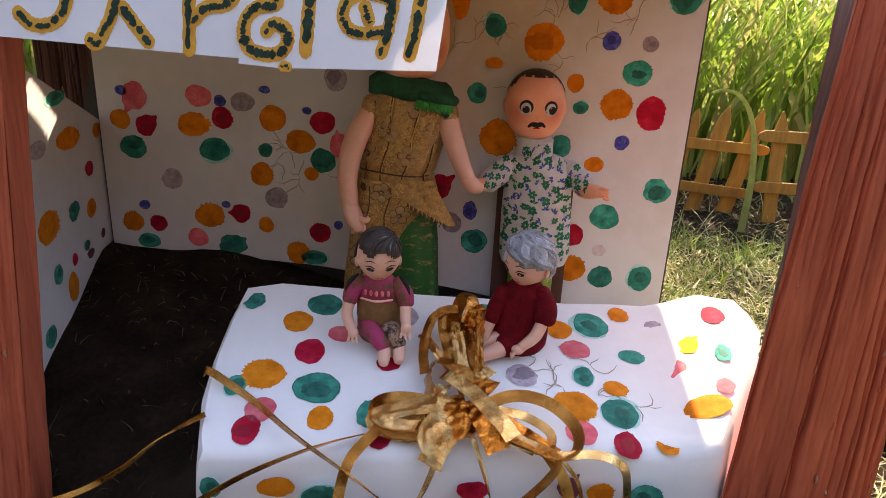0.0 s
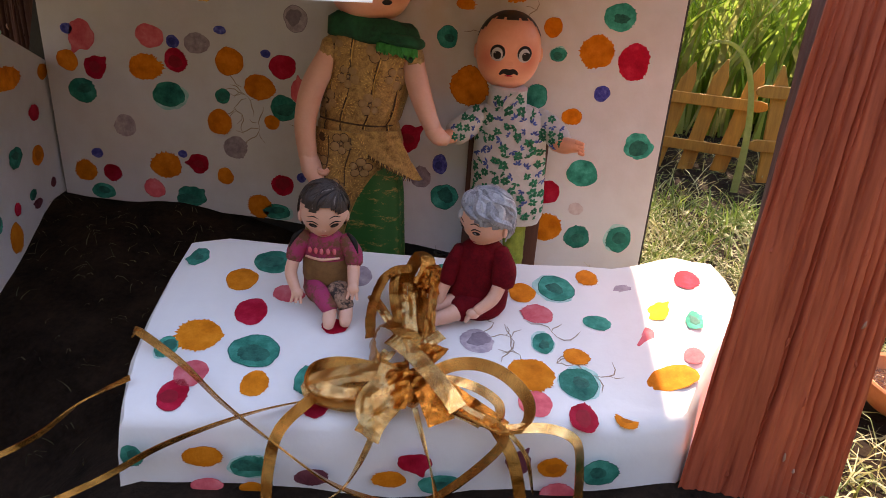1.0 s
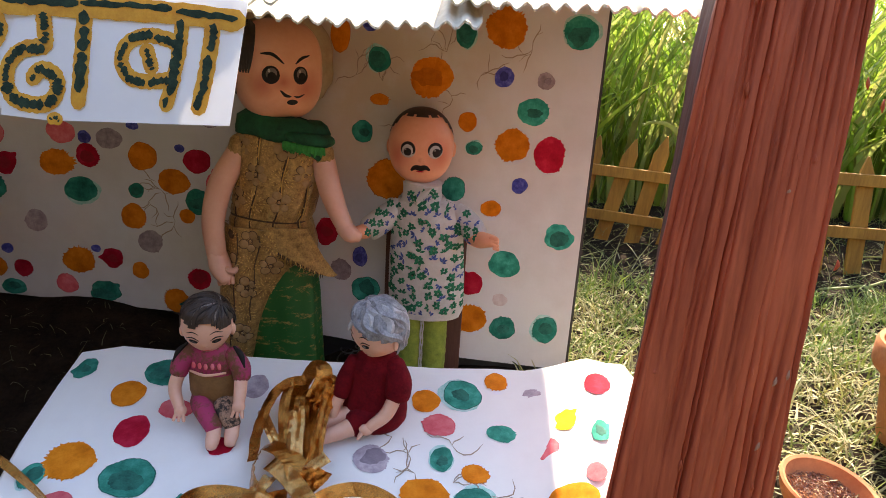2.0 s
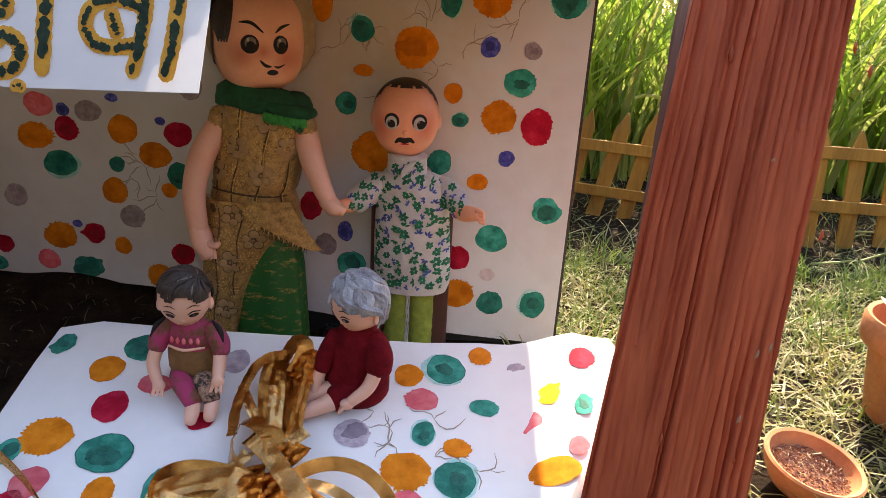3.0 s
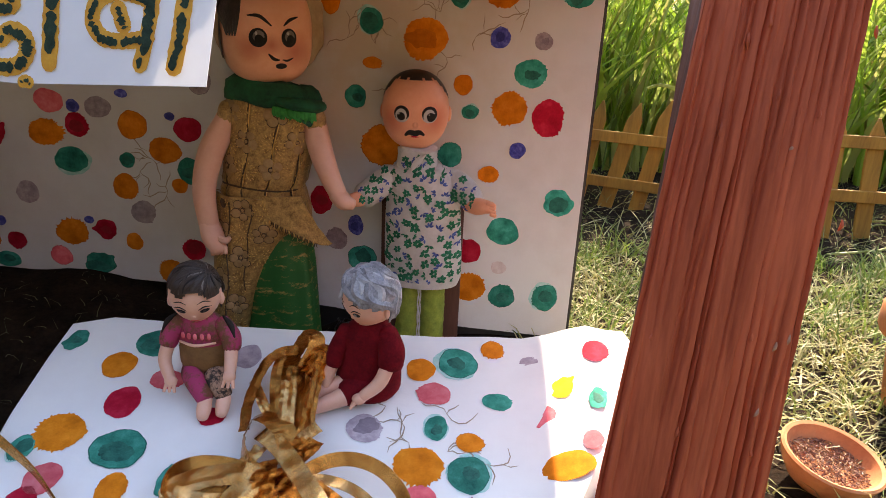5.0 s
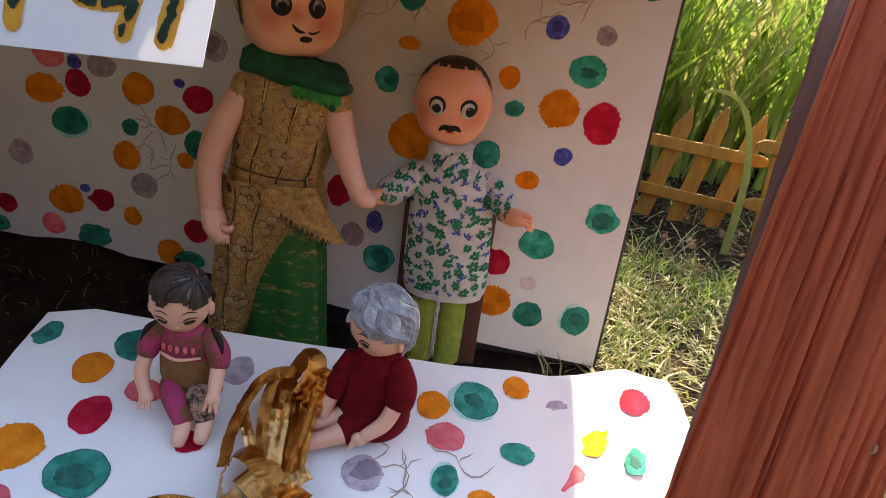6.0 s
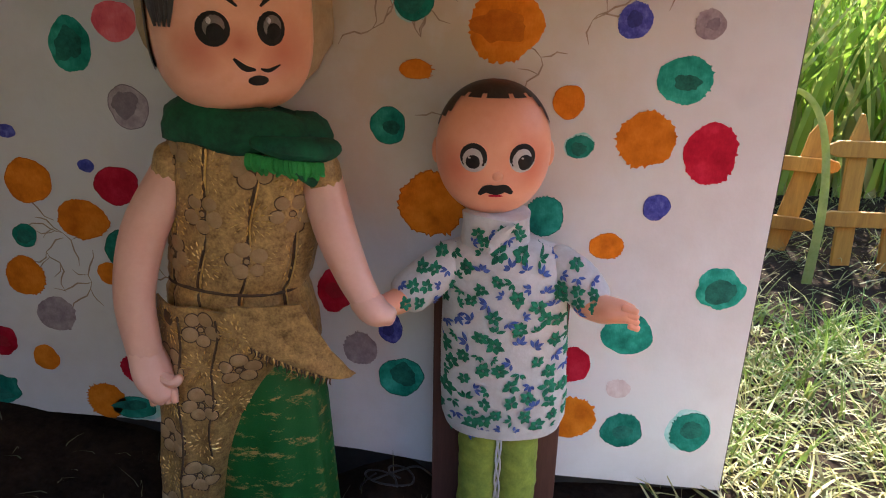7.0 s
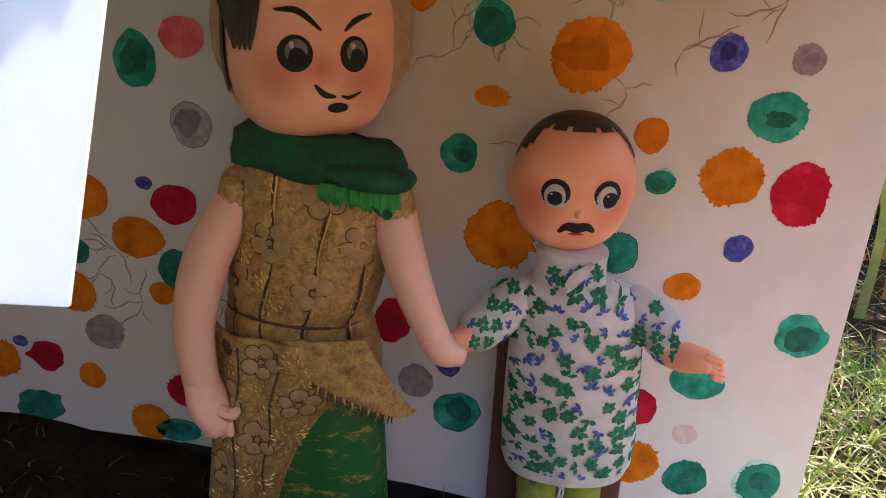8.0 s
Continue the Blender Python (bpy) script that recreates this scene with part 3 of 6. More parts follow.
    n = len(x)
    blades("garden_lawn_grass", x, y, rng.uniform(0.03, 0.075, n), rng.uniform(0.003, 0.007, n), rng.uniform(0.1, 1.2, n), LAWN, "patchy dry lawn grass round the hut", "grass", 19, droop=0.7)
    # tall grass behind the fence
    n = 6500
    x, y = rng.uniform(-0.9, 2.0, n), 1.2 + 0.75 * rng.random(n) ** 1.4
    blades("tall_green_grass", x, y, rng.uniform(0.24, 0.7, n), rng.uniform(0.005, 0.015, n), rng.uniform(0.0, 0.42, n) ** 1.3, REED, "dense tall bright green grass behind the fence", "grass", 13, steps=6, droop=0.3)
    # litter in the bed at the fence's foot
    n = 3200
    x, y = rng.uniform(0.1, 1.2, n), rng.uniform(0.8, 1.24, n)
    blades("bed_litter", x, y, rng.uniform(0.02, 0.06, n), rng.uniform(0.0008, 0.002, n), rng.uniform(0.6, 1.5, n), LAWN, "dry stalks lying on the dark soil bed", "grass", 14, droop=0.5)


def build_sky_blockers():
    """Unseen plain walls added behind and beside the viewer to block low sky light."""
    for name, lo, hi in (("sky_blocker_south", (-2.2, -1.85, -0.05), (3.0, -1.7, 1.5)), ("sky_blocker_east", (2.6, -1.85, -0.05), (2.75, 2.6, 1.05)), ("sky_blocker_west", (-2.35, -1.85, -0.05), (-2.2, 2.6, 1.4))):
        bm = bmesh.new()
        box(bm, lo, hi, bevel=0.01)
        single(name, bm, SKY_BLOCKER, ((lo[0] + hi[0]) / 2, (lo[1] + hi[1]) / 2, lo[2]), "unseen plain wall added to block the low sky", "wall", kind="structure", smooth=False)


build_ground()
build_sky_blockers()
build_grass()


# ---- painted boards ----
def blot(bm, at, rx, rz, rng, lift=0.0001, n=96, ragged=0.035, manner="smooth"):
    """A blob of paint on a surface given by at(u, v, lift): smooth, frayed round its edge, feathered, or lobed with a spur."""
    phase = [rng.uniform(0, 6.28) for _ in range(4)]
    spike = rng.uniform(0, 6.28)
    spur = {"smooth": 0.0, "frayed": 0.0, "feathered": 0.0, "lobed": rng.uniform(0.1, 0.3), "spurred": rng.uniform(0.25, 0.6)}[manner]
    slack = ragged * {"smooth": 1.0, "frayed": 0.9, "feathered": 0.9, "lobed": 1.8, "spurred": 1.5}[manner]
    teeth = {"smooth": 0.012, "frayed": 0.13, "feathered": 0.24, "lobed": 0.05, "spurred": 0.04}[manner]
    pull = rng.uniform(0, 6.28)
    ring = []
    for k in range(n):
        a = 2 * math.pi * k / n
        r = 1 + slack * (math.sin(2 * a + phase[0]) + 0.8 * math.sin(3 * a + phase[1]) + 0.6 * math.sin(5 * a + phase[2]) + 0.35 * math.sin(9 * a + phase[3]))
        r += spur * max(0.0, math.cos(a - spike)) ** 60 + 0.012 * rng.uniform(-1, 1)
        r += teeth * (0.35 + 0.65 * max(0.0, math.cos(a - pull))) * max(0.0, rng.uniform(-0.6, 1)) ** 1.5
        ring.append((rx * r * math.cos(a), rz * r * math.sin(a)))
    rows = [[bm.verts.new(at(u * k, v * k, h)) for u, v in ring] for k, h in ((1.0, lift * 0.6), (0.955, lift), (0.5, lift))]
    mid = bm.verts.new(at(0, 0, lift))
    for a, b in zip(rows, rows[1:]):
        for i in range(n):
            bm.faces.new((a[i], a[(i + 1) % n], b[(i + 1) % n], b[i]))
    for i in range(n):
        bm.faces.new((rows[-1][i], rows[-1][(i + 1) % n], mid))


MANNERS = {"green": ("smooth", "frayed", "lobed", "frayed", "smooth"), "red": ("spurred", "frayed", "frayed", "smooth"), "orange": ("feathered", "feathered", "frayed", "smooth"), "blue": ("smooth", "frayed"), "grey": ("frayed", "smooth")}


def dots(parent, colour, rows, place, seed):
    """Paint dots (u, v, half width, half height) on a surface, each a part of its sheet."""
    rng = random.Random(seed)
    for u, v, rx, rz in rows:
        bm = bmesh.new()
        manner = rng.choice(MANNERS.get(colour, ("smooth", "frayed", "spurred")))
        blot(bm, lambda a, b, h, u=u, v=v: place(u + a, v + b, h), rx, rz, rng, manner=manner)
        bm.faces.ensure_lookup_table()
        if colour in SECOND and rng.random() < 0.6 and rx > 0.005:
            for f in bm.faces[:96]:
                f.material_index = 1
        chance = {"green": 0.85, "red": 0.25, "orange": 0.15, "blue": 0.7, "grey": 0.3}.get(colour, 0.0)
        if rng.random() < chance and min(rx, rz) > 0.004:
            thin = len(bm.faces)
            du, dv, k = rng.uniform(-0.2, 0.2) * rx, rng.uniform(-0.2, 0.2) * rz, rng.uniform(0.4, 0.72)
            blot(bm, lambda a, b, h, u=u, v=v: place(u + du + a, v + dv + b, h + 0.00006), rx * k, rz * k * rng.uniform(0.65, 1.0), rng, n=56, ragged=0.06, manner=rng.choice(("lobed", "frayed")))
            bm.faces.ensure_lookup_table()
            for f in bm.faces[thin:]:
                f.material_index = 1
        if colour == "green" and rng.random() < 0.5 and rx > 0.005:
            thin = len(bm.faces)
            du, dv = rng.uniform(-0.16, 0.16) * rx, rng.uniform(-0.16, 0.16) * rz
            blot(bm, lambda a, b, h, u=u, v=v: place(u + du + a, v + dv + b, h * 0.35), rx * 1.1, rz * 1.1, rng, ragged=0.045)
            bm.faces.ensure_lookup_table()
            for f in bm.faces[thin:]:
                f.material_index = 2
        ob = part("paint_dot", bm, PAINT[colour], parent, colour + " paint dot")
        if colour in SECOND:
            ob.data.materials.append(SECOND[colour])
        if colour == "green":
            ob.data.materials.append(TEAL_HALO)


def cracks(parent, starts, place, seed, reach=0.035):
    """Fine branching cracks in the paper, as one part."""
    rng = random.Random(seed)
    bm = bmesh.new()

    def grow(u, v, heading, left, wide):
        points = [(u, v)]
        while left > 0:
            heading += rng.choice((-1, 1)) * rng.uniform(0.15, 0.8)
            step = rng.uniform(0.0025, 0.0055)
            u, v = u + step * math.cos(heading), v + step * math.sin(heading)
            points.append((u, v))
            left -= step
            if rng.random() < 0.4 and left > 0.006 and wide > 0.0002:
                grow(u, v, heading + rng.choice((-1, 1)) * rng.uniform(0.6, 1.2), left * 0.55, wide * 0.75)
        if len(points) > 2:
            brush(bm, place, points, wide, 0.0001, 0, per=1, ends=0.3)

    for u, v in starts:
        for k in range(3):
            grow(u, v, rng.uniform(0, 6.28), rng.uniform(0.25, 0.75) * reach, 0.0008)
    tagged(part("crack", bm, CRACK, parent, "fine brown branching cracks"), kind="stuff")


def prism(bm, corners, offset):
    """A flat panel with the given outline, thick by the vector offset, with rounded edges."""
    front = [bm.verts.new(c) for c in corners]
    back = [bm.verts.new(Vector(c) + Vector(offset)) for c in corners]
    n = len(corners)
    bm.faces.new(front)
    bm.faces.new(back[::-1])
    for i in range(n):
        bm.faces.new((front[i], back[i], back[(i + 1) % n], front[(i + 1) % n]))


def build_back_board():
    board = thing("painted_board", (-0.04, 0.585, 0.0), "white papered board with coloured paint dots and black edging", "board")
    bm = bmesh.new()
    prism(bm, [(-0.2815, 0.5815, 0.034), (-0.1, 0.5815, 0.0275), (0.02, 0.5815, 0.0155), (0.055, 0.5815, 0.01), (0.125, 0.5815, 0.0055), (0.2055, 0.5815, 0.0015), (0.2055, 0.5815, 0.305), (-0.165, 0.5815, 0.305), (-0.2815, 0.5815, 0.207)], (0, 0.0055, 0))
    part("paper_sheet", bm, BOARD_PAPER, board, "white paper with a brownish patch", smooth=False)
    # black past the paper stands in for shaded gaps and blocks a sun leak
    bm = bmesh.new()
    prism(bm, [(-0.298, 0.5875, -0.01), (0.2085, 0.5875, -0.01), (0.2085, 0.5875, 0.306), (-0.165, 0.5875, 0.306), (-0.283, 0.5875, 0.206), (-0.298, 0.5875, 0.15)], (0, 0.005, 0))
    part("backing", bm, BLACK_EDGE, board, "black backing board", smooth=False)
    place = lambda u, v, h: Vector((u, 0.5813 - h, v))
    dots(board, "orange", [(0.136, 0.263, 0.014, 0.013), (0.085, 0.227, 0.015, 0.014), (0.048, 0.209, 0.007, 0.004), (0.113, 0.197, 0.007, 0.007), (0.147, 0.182, 0.012, 0.012), (0.055, 0.15, 0.014, 0.015), (0.135, 0.133, 0.008, 0.006), (0.126, 0.041, 0.012, 0.012), (0.019, 0.252, 0.007, 0.012)], place, 1)
    dots(board, "orange", [(-0.2, 0.146, 0.013, 0.01), (-0.132, 0.155, 0.011, 0.011), (-0.109, 0.137, 0.012, 0.01), (-0.143, 0.107, 0.01, 0.01), (-0.191, 0.067, 0.013, 0.0105), (-0.141, 0.062, 0.007, 0.007), (-0.261, 0.057, 0.009, 0.009), (-0.113, 0.038, 0.01, 0.01), (-0.263, 0.147, 0.009, 0.008), (-0.1, 0.11, 0.006, 0.006)], place, 2)
    dots(board, "green", [(0.188, 0.263, 0.012, 0.011), (0.108, 0.259, 0.007, 0.011), (0.047, 0.237, 0.008, 0.009), (0.16, 0.207, 0.011, 0.01), (0.119, 0.178, 0.006, 0.005), (0.036, 0.185, 0.008, 0.008), (0.106, 0.146, 0.009, 0.009), (0.1885, 0.114, 0.011, 0.01), (0.149, 0.089, 0.012, 0.011), (0.152, 0.035, 0.01, 0.01), (0.186, 0.036, 0.01, 0.011), (0.041, 0.06, 0.011, 0.011)], place, 3)
    dots(board, "green", [(-0.254, 0.124, 0.011, 0.01), (-0.183, 0.126, 0.013, 0.01), (-0.139, 0.128, 0.006, 0.006), (-0.09, 0.122, 0.011, 0.01), (-0.172, 0.041, 0.012, 0.01), (-0.099, 0.0345, 0.012, 0.0065), (-0.248, 0.04, 0.01, 0.007), (-0.101, 0.216, 0.009, 0.012), (0.064, 0.125, 0.009, 0.006)], place, 4)
    dots(board, "red", [(0.1748, 0.1765, 0.0115, 0.013), (-0.241, 0.143, 0.009, 0.009), (-0.175, 0.153, 0.009, 0.009), (-0.09, 0.154, 0.011, 0.009), (0.01, 0.106, 0.009, 0.011), (0.125, 0.071, 0.008, 0.01), (-0.163, 0.071, 0.009, 0.008), (-0.238, 0.057, 0.008, 0.007), (-0.093, 0.058, 0.009, 0.009)], place, 5)
    dots(board, "pink", [(-0.249, 0.167, 0.011, 0.011), (-0.194, 0.17, 0.011, 0.009), (-0.077, 0.136, 0.007, 0.01), (-0.203, 0.046, 0.009, 0.008), (-0.08, 0.226, 0.01, 0.008)], place, 6)
    dots(board, "blue", [(0.137, 0.23, 0.007, 0.007), (0.155, 0.152, 0.006, 0.006), (0.036, 0.087, 0.006, 0.008), (-0.103, 0.163, 0.004, 0.003), (-0.176, 0.078, 0.004, 0.003), (-0.249, 0.073, 0.005, 0.004), (0.04, 0.261, 0.006, 0.005), (-0.077, 0.066, 0.004, 0.004), (-0.26, 0.171, 0.005, 0.004), (-0.138, 0.178, 0.005, 0.003), (-0.176, 0.167, 0.005, 0.005)], place, 7)
    dots(board, "grey", [(0.167, 0.229, 0.006, 0.006), (0.021, 0.075, 0.008, 0.009), (-0.222, 0.098, 0.009, 0.009), (-0.131, 0.087, 0.01, 0.009), (-0.157, 0.167, 0.01, 0.008), (-0.079, 0.19, 0.009, 0.01)], place, 8)
    dots(board, "pale", [(0.148, 0.059, 0.006, 0.005)], place, 9)
    cracks(board, [(0.05, 0.222), (0.095, 0.245), (0.06, 0.19), (-0.13, 0.12), (-0.11, 0.105), (-0.14, 0.15), (0.12, 0.23), (0.03, 0.225), (0.1, 0.215), (-0.12, 0.13), (0.155, 0.25), (-0.06, 0.11)], place, 21)


def build_side_board():
    board = thing("painted_side_board", (-0.268, 0.5, 0.0), "white papered side board with coloured paint dots", "board")
    bm = bmesh.new()
    prism(bm, [(-0.2445, 0.398, -0.008), (-0.2853, 0.5868, -0.008), (-0.2853, 0.5868, 0.1445), (-0.266, 0.498, 0.182), (-0.2445, 0.398, 0.224)], (-0.005, -0.001, 0))
    part("paper_sheet", bm, BOARD_PAPER, board, smooth=False)
    place = lambda u, v, h: Vector((-0.286 + (0.59 - u) * 0.2161 + 0.0002 + h, u, v))
    dots(board, "orange", [(0.518, 0.141, 0.022, 0.008), (0.464, 0.088, 0.018, 0.011), (0.546, 0.078, 0.01, 0.008), (0.491, 0.031, 0.01, 0.011)], place, 31)
    dots(board, "green", [(0.505, 0.173, 0.017, 0.005), (0.511, 0.086, 0.011, 0.007), (0.468, 0.05, 0.008, 0.007), (0.442, 0.013, 0.009, 0.008), (0.432, 0.088, 0.006, 0.006), (0.527, 0.052, 0.006, 0.004)], place, 32)
    dots(board, "grey", [(0.464, 0.143, 0.014, 0.006)], place, 33)
    dots(board, "red", [(0.552, 0.11, 0.009, 0.006), (0.5, 0.05, 0.005, 0.005)], place, 34)
    dots(board, "plum", [(0.533, 0.043, 0.007, 0.004), (0.565, 0.05, 0.005, 0.004)], place, 35)
    dots(board, "orange", [(0.578, 0.137, 0.009, 0.006)], place, 36)


build_back_board()
build_side_board()


# ---- table ----
def table_z(x, y):
    """The sloping top; the paper stands up off the box towards its far corner."""
    return -0.047 - 0.0416 * x + 0.2457 * y + 0.0125 * float(smoothstep((x - 0.155) / 0.05))


def front_y(x):
    return 0.313 + 0.14 * x


def build_table():
    table = thing("low_table", (0.06, 0.39, 0.0), "low box table covered with white paper and paint dots", "table")
    bm = bmesh.new()
    rng = random.Random(4)
    # outline of the top, then the hanging sides
    back = [(-0.107, 0.438), (-0.086, 0.447), (-0.03, 0.449), (0.018, 0.452), (0.065, 0.456), (0.107, 0.459), (0.14, 0.464), (0.16, 0.465), (0.175, 0.4655), (0.188, 0.4665), (0.198, 0.4675), (0.209, 0.4645), (0.2205, 0.4645)]
    left = [(-0.106, 0.41), (-0.103, 0.375), (-0.098, 0.345), (-0.091, 0.318)]
    right = [(0.2265, 0.45), (0.229, 0.432), (0.219, 0.408), (0.204, 0.385), (0.192, 0.365), (0.183, 0.347)]
    front = [(x, front_y(x) + 0.006) for x in np.linspace(-0.086, 0.18, 12)]
    outline = left + front + right[::-1] + back[::-1]
    outline = [Vector((x, y, table_z(x, y))) for x, y in outline]
    mid = Vector((0.06, 0.39, table_z(0.06, 0.39)))
    n = len(outline)
    top = bm.verts.new(mid)
    rows = []
    for k in (0.2, 0.4, 0.55, 0.7, 0.8, 0.87, 0.93, 1.0):
        rows.append([bm.verts.new((mid.x + (q.x - mid.x) * k, mid.y + (q.y - mid.y) * k, table_z(mid.x + (q.x - mid.x) * k, mid.y + (q.y - mid.y) * k) - (0.0012 if k == 1 else 0))) for q in outline])
    for out, low in ((0.003, 0.006), (0.0045, 0.02), (0.006, 1.0)):
        ring = []
        for q in outline:
            away = Vector((q.x - mid.x, (q.y - mid.y) * 2.2, 0)).normalized()
            behind = q.y > 0.425
            v = q + away * (out if not behind else -0.004)
            v.z = -0.012 if low == 1.0 else q.z - low
            if not behind:
                v += Vector((rng.uniform(-1, 1), rng.uniform(-1, 1), 0)) * 0.0008
            ring.append(bm.verts.new(v))
        rows.append(ring)
    for i in range(n):
        bm.faces.new((top, rows[0][i], rows[0][(i + 1) % n]))
    for a, b in zip(rows, rows[1:]):
        for i in range(n):
            bm.faces.new((a[i], b[i], b[(i + 1) % n], a[(i + 1) % n]))
    part("paper_cover", bm, PAPER, table, "white paper cover with bent edges")
    slope = Vector((0.0416, -0.2457, 1)).normalized()
    place = lambda u, v, h: Vector((u, v, table_z(u, v))) + slope * (h + 0.0003)
    dots(table, "orange", [(-0.065, 0.409, 0.009, 0.01), (0.101, 0.429, 0.008, 0.009), (0.142, 0.451, 0.007, 0.007), (-0.072, 0.362, 0.012, 0.011), (-0.033, 0.335, 0.007, 0.008), (0.106, 0.365, 0.012, 0.011), (0.131, 0.382, 0.007, 0.006), (0.154, 0.344, 0.006, 0.006), (0.18, 0.3685, 0.0125, 0.0085)], place, 41)
    dots(table, "yellow", [(0.1805, 0.419, 0.006, 0.0075)], place, 42)
    dots(table, "green", [(-0.052, 0.428, 0.011, 0.011), (0.122, 0.437, 0.011, 0.012), (-0.097, 0.424, 0.006, 0.008), (0.145, 0.411, 0.008, 0.006), (-0.04, 0.356, 0.014, 0.011), (0.113, 0.389, 0.006, 0.008), (0.131, 0.363, 0.01, 0.011), (-0.008, 0.342, 0.006, 0.01), (-0.085, 0.351, 0.006, 0.007), (0.1985, 0.408, 0.005, 0.007), (0.056, 0.441, 0.01, 0.006)], place, 43)
    dots(table, "red", [(-0.051, 0.384, 0.009, 0.0105), (0.2012, 0.444, 0.0075, 0.0085), (-0.003, 0.381, 0.007, 0.006), (0.132, 0.341, 0.007, 0.009)], place, 44)
    dots(table, "pink", [(-0.035, 0.402, 0.009, 0.007), (0.11, 0.412, 0.009, 0.008), (-0.066, 0.336, 0.008, 0.009), (0.1695, 0.401, 0.0065, 0.0075), (0.193, 0.3815, 0.005, 0.006), (0.108, 0.346, 0.009, 0.008)], place, 45)
    dots(table, "grey", [(0.076, 0.384, 0.009, 0.009), (0.163, 0.438, 0.006, 0.009), (0.002, 0.425, 0.008, 0.009)], place, 46)
    cracks(table, [(0.095, 0.39), (0.12, 0.375), (0.14, 0.37), (0.085, 0.4), (0.118, 0.399), (0.1, 0.378)], place, 47, reach=0.03)
    drop = lambda u, v, h: Vector((u, front_y(u) - 0.0032 - h, v))
    dots(table, "orange", [(-0.048, 0.016, 0.009, 0.006), (-0.026, -0.003, 0.006, 0.004), (0.039, 0.003, 0.008, 0.005), (0.118, 0.011, 0.007, 0.006)], drop, 48)
    dots(table, "red", [(0.051, 0.013, 0.008, 0.006)], drop, 49)
    dots(table, "green", [(-0.026, 0.01, 0.01, 0.006), (0.064, 0.0, 0.011, 0.006), (0.142, 0.008, 0.009, 0.008), (-0.08, 0.016, 0.005, 0.006)], drop, 50)
    dots(table, "pink", [(-0.047, -0.001, 0.008, 0.004), (0.122, -0.005, 0.009, 0.006)], drop, 51)
    dots(table, "plum", [(0.002, 0.004, 0.008, 0.005), (0.101, 0.014, 0.006, 0.007)], drop, 52)
    dots(table, "red", [(-0.069, 0.322, 0.007, 0.01), (0.0, 0.327, 0.006, 0.008)], place, 53)


build_table()


# ---- posts ----
def build_post(name, lo, hi, material, label, seed, steps=240, count=19, lean=(0.0, 0.0), taper=0.0, wane=0.0):
    """A sawn, weathered post: flat strips of hard grain between narrow torn grooves that run along it."""
    bm = bmesh.new()
    rng = random.Random(seed)
    wx, wy = hi[0] - lo[0], hi[1] - lo[1]
    outline = []
    for a, b, n in (((0, 0), (1, 0), 200), ((1, 0), (1, 1), 24), ((1, 1), (0, 1), 8), ((0, 1), (0, 0), 24)):
        outline += [(a[0] + (b[0] - a[0]) * k / n, a[1] + (b[1] - a[1]) * k / n) for k in range(n)]
    us = np.array([u for u, v in outline[:200]])
    seams = sorted(min(0.985, max(0.015, (k + rng.uniform(0.25, 0.75)) / count)) for k in range(count))
    kinds = [(rng.choice((-1, 1)), rng.uniform(0.0004, 0.0009), rng.uniform(0.0012, 0.0032), rng.uniform(0.0018, 0.0044), rng.uniform(0, 90)) for _ in seams]
    rings = []
    for j in range(steps + 1):
        z = lo[2] + (hi[2] - lo[2]) * j / steps
        sweep = 0.004 * noise.noise(Vector((seed, 3.3, z * 5)))
        sink = np.zeros(200)
        for c, (side, narrow, wide, deep, key) in zip(seams, kinds):
            path = c * wx + sweep + 0.0016 * noise.noise(Vector((key, 1, z * 9))) + 0.0006 * noise.noise(Vector((key, 2, z * 42))) + 0.00025 * noise.noise(Vector((key, 5, z * 160)))
            force = deep * min(1.0, max(0.06, 0.55 + 1.3 * noise.noise(Vector((key, 3, z * 8)))))
            off = us * wx - path
            reach = np.where(off * side > 0, narrow, wide * (0.7 + 0.6 * noise.noise(Vector((key, 7, z * 12)))))
            sink = np.maximum(sink, force * np.exp(-np.abs(off / reach) ** 1.35))
        ring = []
        for i, (u, v) in enumerate(outline):
            x, y = lo[0] + wx * u * (1 - taper * (z - lo[2])) + lean[0] * (z - lo[2]) + wane * (1 - u) * v * max(0.0, 1 - (z - lo[2]) / 0.27), lo[1] + wy * v + lean[1] * (z - lo[2])
            if i == 0 or (u, v) in ((1, 0), (1, 1), (0, 1)):
                nick = 0.0014 + 0.0012 * abs(noise.noise(Vector((u * 7, seed, z * 38))))
                ring.append(Vector((x + (nick if u < 0.5 else -nick), y + (nick if v < 0.5 else -nick), z)))
            elif i < 200:
                level = 0.0007 * noise.noise(Vector((seed, x * 75, z * 6))) + 0.0003 * noise.noise(Vector((x * 260, seed, z * 40))) + 0.00016 * noise.noise(Vector((x * 900, seed, z * 300)))
                ring.append(Vector((x, y + float(sink[i]) + level, z)))
            else:
                push = 0.0009 * noise.noise(Vector((seed + u * 5, y * 160, z * 4))) + 0.0004 * noise.noise(Vector((u * 5, y * 300, z * 90)))
                ring.append(Vector((x + push, y, z)) if u in (0, 1) else Vector((x, y, z)))
        rings.append(ring)
    loft(bm, rings)
    bm.normal_update()
    # left faces take the darker brown that imitates their shade
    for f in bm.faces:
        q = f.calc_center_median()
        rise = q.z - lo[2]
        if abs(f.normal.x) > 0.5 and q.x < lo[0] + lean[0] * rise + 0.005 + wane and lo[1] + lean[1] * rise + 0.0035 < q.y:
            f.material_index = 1
